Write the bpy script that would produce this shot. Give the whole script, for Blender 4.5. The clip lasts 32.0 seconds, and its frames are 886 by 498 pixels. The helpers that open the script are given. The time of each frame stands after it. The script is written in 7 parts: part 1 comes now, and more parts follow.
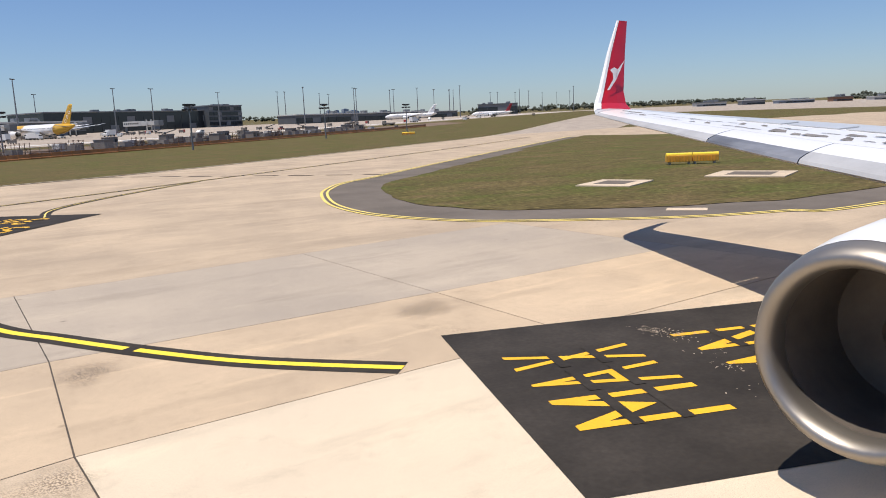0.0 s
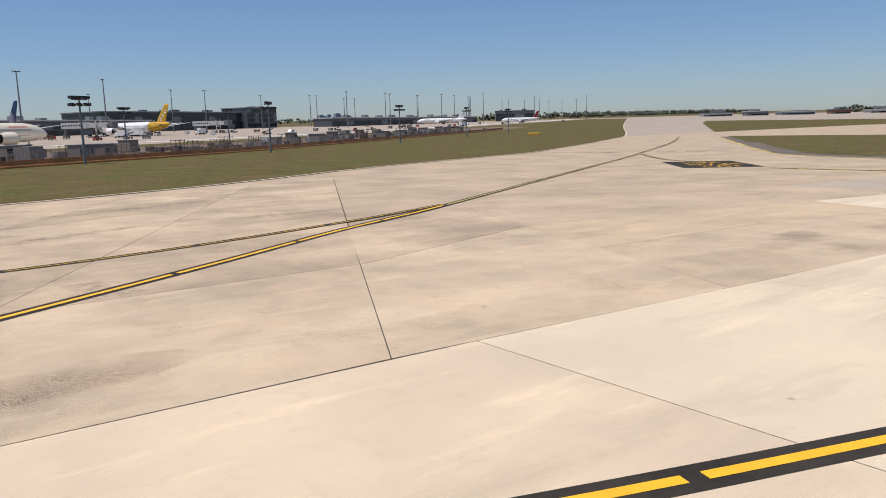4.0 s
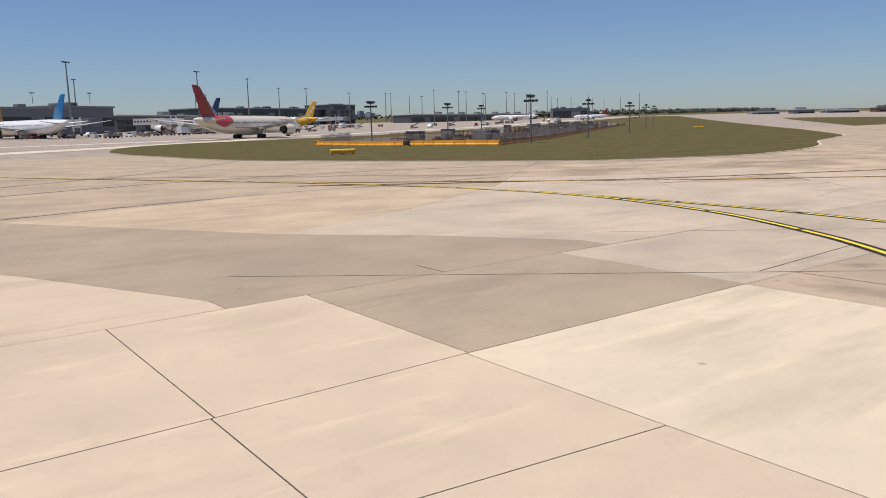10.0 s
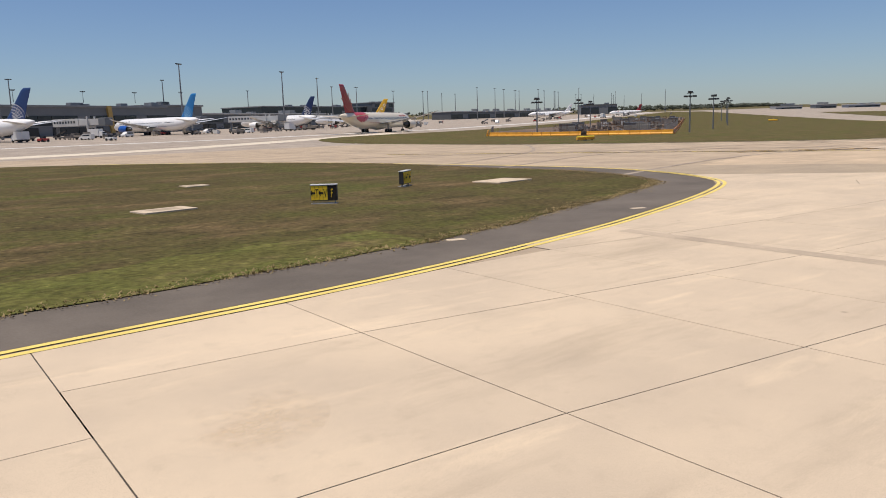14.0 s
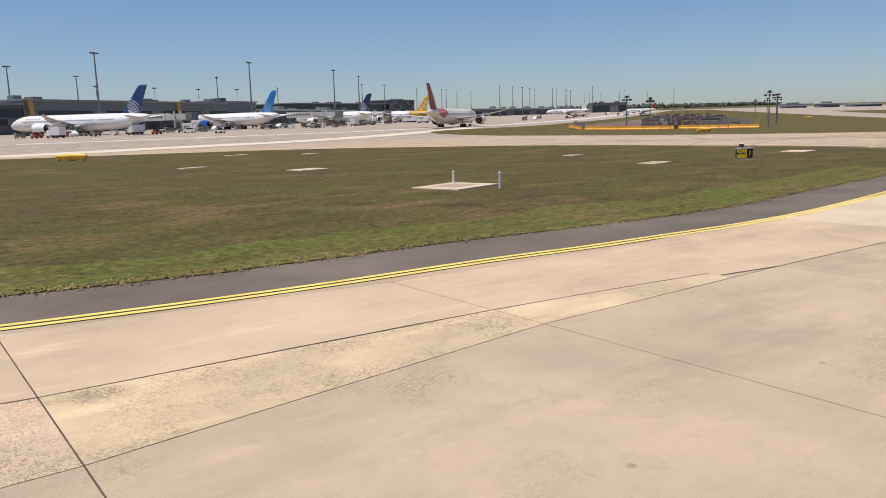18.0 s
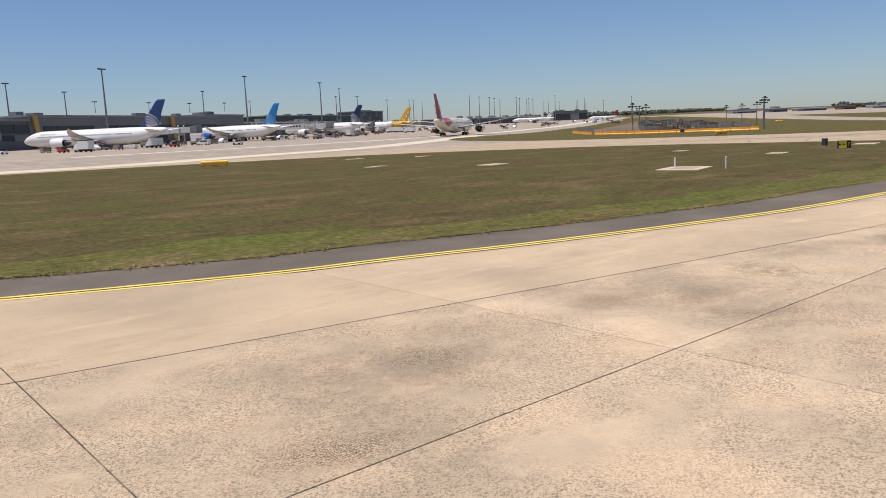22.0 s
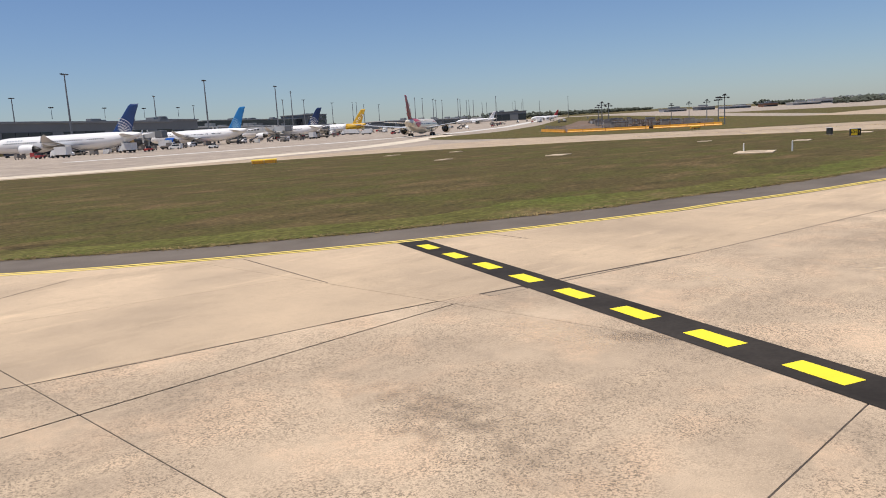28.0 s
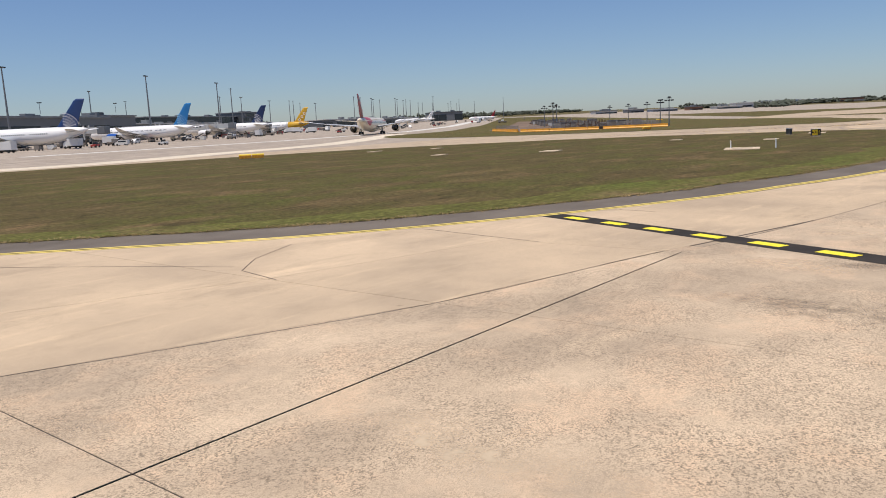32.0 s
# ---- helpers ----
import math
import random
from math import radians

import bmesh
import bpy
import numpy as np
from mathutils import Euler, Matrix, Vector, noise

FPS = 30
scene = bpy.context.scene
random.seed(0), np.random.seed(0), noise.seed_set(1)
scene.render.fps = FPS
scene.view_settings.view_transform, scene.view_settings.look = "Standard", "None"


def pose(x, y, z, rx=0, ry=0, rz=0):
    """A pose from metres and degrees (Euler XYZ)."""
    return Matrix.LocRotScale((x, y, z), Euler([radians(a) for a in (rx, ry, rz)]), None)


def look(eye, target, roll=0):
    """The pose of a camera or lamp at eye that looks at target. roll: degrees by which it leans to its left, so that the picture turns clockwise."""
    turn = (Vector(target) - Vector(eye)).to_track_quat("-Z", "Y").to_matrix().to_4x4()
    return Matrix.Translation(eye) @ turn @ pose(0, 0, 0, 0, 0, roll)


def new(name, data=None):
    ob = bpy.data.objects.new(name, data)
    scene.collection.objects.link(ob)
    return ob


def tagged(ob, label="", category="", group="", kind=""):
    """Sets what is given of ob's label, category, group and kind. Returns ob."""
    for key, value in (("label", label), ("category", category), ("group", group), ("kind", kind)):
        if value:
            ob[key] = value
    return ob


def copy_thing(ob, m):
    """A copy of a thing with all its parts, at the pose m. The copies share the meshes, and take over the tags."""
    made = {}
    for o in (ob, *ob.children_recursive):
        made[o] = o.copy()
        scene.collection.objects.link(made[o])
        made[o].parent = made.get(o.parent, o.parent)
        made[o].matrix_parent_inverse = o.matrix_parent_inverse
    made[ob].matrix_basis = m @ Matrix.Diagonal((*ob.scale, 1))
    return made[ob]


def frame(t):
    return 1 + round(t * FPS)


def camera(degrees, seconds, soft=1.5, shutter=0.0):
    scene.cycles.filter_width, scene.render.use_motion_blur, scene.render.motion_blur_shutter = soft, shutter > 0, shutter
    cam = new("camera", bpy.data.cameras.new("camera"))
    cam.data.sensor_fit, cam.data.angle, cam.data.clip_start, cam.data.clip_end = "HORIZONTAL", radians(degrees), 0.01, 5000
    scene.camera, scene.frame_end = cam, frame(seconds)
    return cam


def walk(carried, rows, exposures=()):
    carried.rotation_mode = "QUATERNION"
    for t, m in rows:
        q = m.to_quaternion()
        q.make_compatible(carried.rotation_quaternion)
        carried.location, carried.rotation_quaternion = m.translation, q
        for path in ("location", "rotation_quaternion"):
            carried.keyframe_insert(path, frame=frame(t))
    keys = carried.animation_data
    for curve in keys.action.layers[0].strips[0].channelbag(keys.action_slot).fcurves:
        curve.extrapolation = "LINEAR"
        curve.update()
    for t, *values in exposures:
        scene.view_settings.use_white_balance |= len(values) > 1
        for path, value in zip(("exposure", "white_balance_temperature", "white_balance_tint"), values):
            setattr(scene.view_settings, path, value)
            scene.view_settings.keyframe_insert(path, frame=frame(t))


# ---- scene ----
cam = camera(60.3, 32.0, soft=0.95)

# seconds, x, y, yaw, pitch, roll: the eye rides 3.7 m above the pavement
PATH = [
    (0, 0.00, 0.00, -35.44, -9.44, -2.46),
    (0.5, -6.93, -0.78, -35.45, -9.46, -2.46),
    (1, -14.10, -1.23, -35.39, -9.56, -2.64),
    (1.5, -21.32, -1.42, -35.45, -9.52, -2.70),
    (2, -28.36, -1.49, -35.56, -9.50, -2.79),
    (2.5, -35.23, -1.54, -35.96, -9.29, -2.46),
    (4.5, -62.82, -0.46, -37.16, -9.06, -1.30),
    (5, -69.71, -0.02, -37.24, -9.22, -1.05),
    (5.5, -76.46, 0.40, -37.17, -9.46, -1.12),
    (6, -82.96, 0.73, -37.03, -9.63, -1.04),
    (6.5, -89.28, 1.08, -37.00, -9.72, -0.79),
    (7, -95.59, 1.50, -36.80, -9.87, -0.69),
    (7.5, -101.95, 1.90, -36.71, -10.02, -0.47),
    (8, -108.40, 2.22, -36.49, -10.05, -0.82),
    (8.5, -114.86, 2.35, -36.38, -9.95, -1.08),
    (9, -121.36, 2.39, -36.31, -9.67, -1.47),
    (9.5, -127.82, 2.37, -36.27, -9.42, -1.81),
    (10, -134.23, 2.34, -36.34, -9.16, -1.38),
    (10.5, -140.59, 2.35, -36.14, -9.16, -1.77),
    (11, -146.82, 2.39, -36.08, -9.18, -1.59),
    (11.5, -152.88, 2.51, -36.02, -9.16, -1.46),
    (12, -158.81, 2.79, -35.93, -9.21, -1.36),
    (12.5, -164.54, 3.21, -35.88, -9.28, -1.35),
    (13, -170.09, 3.71, -35.91, -9.37, -1.49),
    (13.5, -175.43, 4.23, -35.99, -9.35, -1.76),
    (14, -180.53, 4.66, -36.19, -9.33, -1.76),
    (14.5, -185.52, 4.91, -36.26, -9.29, -1.91),
    (16.5, -205.65, 4.26, -36.35, -9.44, -1.82),
    (17, -210.33, 3.99, -36.35, -9.49, -1.85),
    (17.5, -214.79, 3.75, -36.48, -9.55, -1.73),
    (18, -219.02, 3.64, -36.84, -9.51, -1.53),
    (18.5, -223.04, 3.78, -37.26, -9.48, -1.79),
    (19, -226.80, 4.08, -37.93, -9.28, -1.68),
    (19.5, -230.23, 4.45, -38.51, -9.07, -1.83),
    (20, -233.27, 4.68, -39.05, -8.89, -1.73),
    (20.5, -236.18, 4.88, -39.45, -8.80, -1.76),
    (21, -239.00, 5.14, -39.89, -8.77, -1.80),
    (21.5, -241.57, 5.43, -40.21, -8.80, -2.13),
    (22, -243.86, 5.78, -40.42, -8.86, -2.49),
    (22.5, -245.89, 6.12, -40.48, -8.99, -2.89),
    (23, -247.66, 6.45, -40.49, -9.15, -3.33),
    (23.5, -249.28, 6.80, -40.65, -9.27, -3.47),
    (24, -250.75, 7.11, -40.93, -9.36, -3.45),
    (24.5, -252.18, 7.39, -41.35, -9.45, -3.36),
    (25, -253.57, 7.67, -41.73, -9.57, -3.36),
    (25.5, -254.94, 7.97, -42.23, -9.63, -3.06),
    (27.5, -259.80, 9.54, -44.74, -9.12, -3.29),
    (28, -260.86, 9.94, -45.43, -8.94, -3.37),
    (28.5, -261.96, 10.32, -46.17, -8.90, -3.39),
    (29, -263.06, 10.69, -46.93, -8.95, -3.32),
    (29.5, -264.15, 11.09, -47.68, -9.07, -3.18),
    (30, -265.21, 11.46, -48.34, -9.16, -3.03),
    (30.5, -266.26, 11.81, -48.88, -9.21, -2.88),
    (31, -267.29, 12.19, -49.41, -9.22, -2.75),
    (31.5, -268.29, 12.62, -50.01, -9.24, -2.64),
    (32, -269.20, 13.04, -50.61, -9.21, -2.78),
]


def aimed(x, y, yaw, pitch, roll):
    a, p = radians(yaw), radians(pitch)
    way = Vector((-math.sin(a) * math.cos(p), math.cos(a) * math.cos(p), math.sin(p)))
    eye = Vector((x, y, 3.7))
    return look(eye, eye + 10 * way, roll)


walk(cam, [(t, aimed(x, y, yaw, pitch, roll)) for t, x, y, yaw, pitch, roll in PATH],
     [(0.0, 0.12, 6300, 11.5), (0.6, 0.03, 6290, 11.5), (1.0, -0.04, 6280, 11.5), (5.0, -0.08, 6300, 11.5), (8.0, -0.06, 6300, 11.5), (9.5, -0.12, 6300, 11.5), (11.0, -0.22, 6440, 11.5), (13.0, -0.2, 6520, 11.5), (14.0, -0.13, 6540, 11.5), (17.0, 0.0, 6500, 11.5), (20.0, -0.03, 6460, 11.5), (25.0, -0.04, 6480, 11.5), (32.0, -0.05, 6440, 11.5)])

# ---------------------------------------------------------------- light
SUN_TO = Vector((-0.265, 0.05, 1.0)).normalized()
SUN_EL = math.asin(SUN_TO.z)
SUN_AZ = math.atan2(SUN_TO.x, SUN_TO.y)
world = bpy.data.worlds.new("sky")
scene.world = world
world.use_nodes = True
nt = world.node_tree
bg = nt.nodes["Background"]
sky = nt.nodes.new("ShaderNodeTexSky")
sky.sky_type = "NISHITA"
sky.sun_disc = False
sky.sun_elevation, sky.sun_rotation = SUN_EL, SUN_AZ
sky.air_density, sky.dust_density, sky.ozone_density = 1.0, 0.35, 2.2
blue = nt.nodes.new("ShaderNodeMix")
blue.data_type, blue.blend_type = "RGBA", "MULTIPLY"
blue.inputs["Factor"].default_value = 1.0
blue.inputs["B"].default_value = (0.84, 0.955, 1.17, 1)
nt.links.new(sky.outputs[0], blue.inputs["A"])
nt.links.new(blue.outputs["Result"], bg.inputs[0])
bg.inputs[1].default_value = 0.082
sun = new("sun", bpy.data.lights.new("sun", "SUN"))
sun.data.energy, sun.data.angle, sun.data.color = 4.7, radians(0.55), (1.0, 0.915, 0.80)
sun.matrix_world = look((0, 0, 60), tuple(Vector((0, 0, 60)) - SUN_TO))

# ---------------------------------------------------------------- materials
MATS = {}


def mat(name, color, rough=0.8, metal=0.0, var=0.0, scale=1.0, fine=0.0, fine_scale=60.0, bump=0.0, tint=None, rnd=0.0,
        spec=0.5, coat=0.0, stretch=None, detail=6.0):
    """A surface with broad stains, fine grain, relief and a change from piece to piece."""
    if name in MATS:
        return MATS[name]
    m = bpy.data.materials.new(name)
    m.use_nodes = True
    t = m.node_tree
    b = t.nodes["Principled BSDF"]
    b.inputs["Base Color"].default_value = (*color, 1)
    b.inputs["Roughness"].default_value = rough
    b.inputs["Metallic"].default_value = metal
    b.inputs["Specular IOR Level"].default_value = spec
    b.inputs["Coat Weight"].default_value = coat
    if var or fine or rnd or bump:
        geo = t.nodes.new("ShaderNodeNewGeometry")
        pos = geo.outputs["Position"]
        if stretch:
            mp = t.nodes.new("ShaderNodeMapping")
            mp.inputs["Scale"].default_value = stretch
            t.links.new(pos, mp.inputs[0])
            pos = mp.outputs[0]
        n1 = t.nodes.new("ShaderNodeTexNoise")
        n1.inputs["Scale"].default_value, n1.inputs["Detail"].default_value = scale, detail
        n1.inputs["Roughness"].default_value = 0.62
        t.links.new(pos, n1.inputs["Vector"])
        n2 = t.nodes.new("ShaderNodeTexNoise")
        n2.inputs["Scale"].default_value, n2.inputs["Detail"].default_value = fine_scale, 3.0
        t.links.new(geo.outputs["Position"], n2.inputs["Vector"])
        mix = t.nodes.new("ShaderNodeMix")
        mix.data_type = "RGBA"
        r1 = t.nodes.new("ShaderNodeMapRange")
        r1.inputs[1].default_value, r1.inputs[2].default_value = 0.34, 0.68
        t.links.new(n1.outputs[0], r1.inputs[0])
        t.links.new(r1.outputs[0], mix.inputs["Factor"])
        hi = tuple(min(1, c * (1 + var)) for c in color)
        lo = tuple(c * (1 - var) for c in (tint or color))
        mix.inputs["A"].default_value, mix.inputs["B"].default_value = (*lo, 1), (*hi, 1)
        hsv = t.nodes.new("ShaderNodeHueSaturation")
        t.links.new(mix.outputs["Result"], hsv.inputs["Color"])
        val = t.nodes.new("ShaderNodeMath")
        val.operation = "MULTIPLY_ADD"
        t.links.new(n2.outputs[0], val.inputs[0])
        val.inputs[1].default_value, val.inputs[2].default_value = 2 * fine, 1 - fine
        last = val.outputs[0]
        if rnd:
            oi = t.nodes.new("ShaderNodeObjectInfo")
            v2 = t.nodes.new("ShaderNodeMath")
            v2.operation = "MULTIPLY_ADD"
            t.links.new(oi.outputs["Random"], v2.inputs[0])
            v2.inputs[1].default_value, v2.inputs[2].default_value = 2 * rnd, 1 - rnd
            v3 = t.nodes.new("ShaderNodeMath")
            v3.operation = "MULTIPLY"
            t.links.new(v2.outputs[0], v3.inputs[0])
            t.links.new(last, v3.inputs[1])
            last = v3.outputs[0]
        t.links.new(last, hsv.inputs["Value"])
        t.links.new(hsv.outputs[0], b.inputs["Base Color"])
        if bump:
            bp = t.nodes.new("ShaderNodeBump")
            bp.inputs["Strength"].default_value, bp.inputs["Distance"].default_value = bump, 0.02
            t.links.new(n2.outputs[0], bp.inputs["Height"])
            t.links.new(bp.outputs[0], b.inputs["Normal"])
    MATS[name] = m
    return m


def concrete(name, base, patches=0.3, speck=0.3, streak=(0.10, 0.5), smear=0.3, tone=0.14, rnd=0.05, grain=26.0, blotch=0.0):
    """Weathered concrete: broad tones, dark tyre streaks, pale smears, patches of bared gravel and small spots."""
    m = bpy.data.materials.new(name)
    m.use_nodes = True
    t = m.node_tree
    b = t.nodes["Principled BSDF"]
    b.inputs["Roughness"].default_value = 0.86
    b.inputs["Specular IOR Level"].default_value = 0.3
    geo = t.nodes.new("ShaderNodeNewGeometry")

    def grainy(scale, detail, lo, hi, stretch=None, turn=0.0, rough=0.6):
        n = t.nodes.new("ShaderNodeTexNoise")
        n.inputs["Scale"].default_value, n.inputs["Detail"].default_value, n.inputs["Roughness"].default_value = scale, detail, rough
        if stretch:
            mp = t.nodes.new("ShaderNodeMapping")
            mp.inputs["Scale"].default_value = (*stretch, 1)
            mp.inputs["Rotation"].default_value = (0, 0, turn)
            t.links.new(geo.outputs["Position"], mp.inputs[0])
            t.links.new(mp.outputs[0], n.inputs["Vector"])
        else:
            t.links.new(geo.outputs["Position"], n.inputs["Vector"])
        r = t.nodes.new("ShaderNodeMapRange")
        r.inputs[1].default_value, r.inputs[2].default_value = lo, hi
        t.links.new(n.outputs[0], r.inputs[0])
        return r.outputs[0]

    def times(a, f):
        k = t.nodes.new("ShaderNodeMath")
        k.operation = "MULTIPLY"
        t.links.new(a, k.inputs[0])
        if isinstance(f, float):
            k.inputs[1].default_value = f
        else:
            t.links.new(f, k.inputs[1])
        return k.outputs[0]

    def over(under, top, factor):
        k = t.nodes.new("ShaderNodeMix")
        k.data_type = "RGBA"
        t.links.new(factor, k.inputs["Factor"])
        if isinstance(under, tuple):
            k.inputs["A"].default_value = (*under, 1)
        else:
            t.links.new(under, k.inputs["A"])
        k.inputs["B"].default_value = (*top, 1)
        return k.outputs["Result"]

    dark = tuple(c * (1 - 1.5 * tone) for c in (base[0], base[1] * 1.01, base[2] * 1.04))
    col = over(tuple(c * (1 + 0.7 * tone) for c in base), dark, grainy(0.22, 5.0, 0.36, 0.66))
    col = over(col, tuple(min(1, c * 1.36) for c in (base[0], base[1] * 0.99, base[2] * 0.95)), times(grainy(1.0, 6.0, 0.56, 0.72, (0.25, 1.3), 0.5), smear))
    col = over(col, tuple(c * 0.52 for c in base), times(grainy(1.0, 8.0, 0.53, 0.70, streak, 0.12, 0.68), 0.5))
    col = over(col, tuple(c * 0.70 for c in base), times(grainy(1.7, 9.0, 0.54, 0.76, None, 0.0, 0.78), 0.65))
    if blotch:
        col = over(col, (min(1, base[0] * 1.24), base[1] * 1.12, base[2] * 1.05), times(grainy(0.55, 7.0, 0.49, 0.60), blotch))
    gravel = grainy(grain, 3.0, 0.50, 0.56, None, 0.0, 0.65)
    bared = grainy(0.42, 4.0, 0.66 - 0.3 * patches, 0.84 - 0.3 * patches)
    col = over(col, tuple(c * 0.36 for c in base), times(times(gravel, bared), min(1.0, speck * 1.9)))
    col = over(col, tuple(c * 0.82 for c in base), times(grainy(7.0, 4.0, 0.48, 0.72), speck))
    spots = t.nodes.new("ShaderNodeTexVoronoi")
    spots.inputs["Scale"].default_value = 0.55
    t.links.new(geo.outputs["Position"], spots.inputs["Vector"])
    sp = t.nodes.new("ShaderNodeMapRange")
    sp.inputs[1].default_value, sp.inputs[2].default_value = 0.045, 0.02
    t.links.new(spots.outputs["Distance"], sp.inputs[0])
    col = over(col, tuple(c * 0.4 for c in base), times(sp.outputs[0], 0.7))
    col = over(col, tuple(c * 0.62 for c in base), times(grainy(75.0, 2.0, 0.54, 0.64), 0.5 + 0.5 * speck))
    col = over(col, tuple(min(1.0, c * 1.3) for c in base), times(grainy(58.0, 2.0, 0.57, 0.66), 0.4))
    hsv = t.nodes.new("ShaderNodeHueSaturation")
    t.links.new(col, hsv.inputs["Color"])
    oi = t.nodes.new("ShaderNodeObjectInfo")
    v = t.nodes.new("ShaderNodeMath")
    v.operation = "MULTIPLY_ADD"
    t.links.new(oi.outputs["Random"], v.inputs[0])
    v.inputs[1].default_value, v.inputs[2].default_value = 2 * rnd, 1 - rnd
    t.links.new(v.outputs[0], hsv.inputs["Value"])
    t.links.new(hsv.outputs[0], b.inputs["Base Color"])
    bp = t.nodes.new("ShaderNodeBump")
    bp.inputs["Strength"].default_value, bp.inputs["Distance"].default_value = 0.35 * speck, 0.012
    t.links.new(gravel, bp.inputs["Height"])
    t.links.new(bp.outputs[0], b.inputs["Normal"])
    return m


def turf(name, green, olive, brown, amount=0.5):
    """Mown grass: wide patches of green, olive and dry brown with a fine clumpy grain."""
    m = bpy.data.materials.new(name)
    m.use_nodes = True
    t = m.node_tree
    b = t.nodes["Principled BSDF"]
    b.inputs["Roughness"].default_value = 0.95
    b.inputs["Specular IOR Level"].default_value = 0.1
    geo = t.nodes.new("ShaderNodeNewGeometry")

    def grainy(scale, detail, lo, hi, stretch=(1, 1)):
        mp = t.nodes.new("ShaderNodeMapping")
        mp.inputs["Scale"].default_value = (*stretch, 1)
        t.links.new(geo.outputs["Position"], mp.inputs[0])
        n = t.nodes.new("ShaderNodeTexNoise")
        n.inputs["Scale"].default_value, n.inputs["Detail"].default_value, n.inputs["Roughness"].default_value = scale, detail, 0.66
        t.links.new(mp.outputs[0], n.inputs["Vector"])
        r = t.nodes.new("ShaderNodeMapRange")
        r.inputs[1].default_value, r.inputs[2].default_value = lo, hi
        t.links.new(n.outputs[0], r.inputs[0])
        return r.outputs[0]

    def over(under, top, factor):
        k = t.nodes.new("ShaderNodeMix")
        k.data_type = "RGBA"
        t.links.new(factor, k.inputs["Factor"])
        if isinstance(under, tuple):
            k.inputs["A"].default_value = (*under, 1)
        else:
            t.links.new(under, k.inputs["A"])
        k.inputs["B"].default_value = (*top, 1)
        return k.outputs["Result"]

    col = over(olive, green, grainy(0.11, 6.0, 0.44, 0.62, (1.0, 1.5)))
    col = over(col, brown, grainy(0.16, 7.0, 0.62 - 0.14 * amount, 0.76 - 0.12 * amount, (0.8, 1.4)))
    col = over(col, tuple(c * 1.35 for c in olive), grainy(1.0, 6.0, 0.54, 0.70, (0.20, 0.42)))
    col = over(col, tuple(c * 0.72 for c in olive), grainy(1.0, 8.0, 0.52, 0.66, (0.30, 0.55)))
    fine = grainy(3.4, 7.0, 0.32, 0.68)
    straw = grainy(2.2, 8.0, 0.60, 0.68, (0.7, 1.2))
    col = over(col, tuple(c * 1.9 for c in olive), straw)
    hsv = t.nodes.new("ShaderNodeHueSaturation")
    t.links.new(col, hsv.inputs["Color"])
    v = t.nodes.new("ShaderNodeMath")
    v.operation = "MULTIPLY_ADD"
    t.links.new(fine, v.inputs[0])
    v.inputs[1].default_value, v.inputs[2].default_value = 0.9, 0.5
    t.links.new(v.outputs[0], hsv.inputs["Value"])
    t.links.new(hsv.outputs[0], b.inputs["Base Color"])
    bp = t.nodes.new("ShaderNodeBump")
    bp.inputs["Strength"].default_value, bp.inputs["Distance"].default_value = 0.3, 0.05
    t.links.new(grainy(9.0, 4.0, 0.2, 0.8), bp.inputs["Height"])
    t.links.new(bp.outputs[0], b.inputs["Normal"])
    return m


TONE = (0.49, 0.382, 0.268)
CONCRETE = concrete("concrete", (0.460, 0.359, 0.249), 0.4, 0.32, (0.10, 0.42), 0.45, 0.15, 0.0, 14.0)
SLAB = concrete("concrete_slab", TONE, 0.5, 0.36, (0.16, 0.45), 0.35, 0.14, 0.06)
SLAB_FAR = concrete("concrete_old", (0.490, 0.381, 0.264), 0.5, 0.4, (0.10, 0.30), 0.55, 0.26, 0.13, 14.0)
SLAB_ROUGH = concrete("concrete_worn", (0.590, 0.460, 0.320), 1.05, 0.82, (0.2, 0.45), 0.5, 0.26, 0.06, 36.0, 0.5)
SLAB_LIGHT = concrete("concrete_light", (0.532, 0.434, 0.322), 0.2, 0.22, (0.12, 0.4), 0.5, 0.12, 0.04, 20.0)
SLAB_STAINED = concrete("concrete_stained", (0.522, 0.412, 0.288), 0.5, 0.46, (0.22, 0.5), 0.5, 0.18, 0.05, 38.0, 0.3)
SLAB_BRIGHT = concrete("concrete_fresh", (0.645, 0.535, 0.388), 0.1, 0.14, (0.1, 0.5), 0.4, 0.07, 0.03)
SLAB_PALE = concrete("concrete_pale", (0.600, 0.482, 0.345), 0.1, 0.16, (0.1, 0.5), 0.5, 0.09, 0.03)
SLAB_TAN = concrete("concrete_tan", (0.520, 0.400, 0.270), 0.3, 0.3, (0.16, 0.45), 0.6, 0.14, 0.05)
SLAB_ASH = concrete("concrete_ash", (0.488, 0.400, 0.297), 0.25, 0.25, (0.12, 0.45), 0.4, 0.12, 0.04)
SLAB_GREY = concrete("concrete_grey", (0.420, 0.352, 0.272), 0.2, 0.25, (0.12, 0.5), 0.3, 0.10, 0.03)
PALE_STRIP = concrete("concrete_new", (0.660, 0.575, 0.446), 0.1, 0.1, (0.05, 0.3), 0.5, 0.08, 0.0, 8.0)
SLAB_SAND = concrete("concrete_sandy", (0.600, 0.471, 0.302), 0.8, 0.5, (0.1, 0.5), 0.6, 0.26, 0.03)
SLAB_DARK = concrete("concrete_dark", (0.405, 0.322, 0.225), 0.3, 0.3, (0.10, 0.5), 0.25, 0.10, 0.03)
APRON = concrete("apron_concrete", (0.385, 0.322, 0.256), 0.1, 0.15, (0.012, 0.12), 0.6, 0.18, 0.0, 4.0)
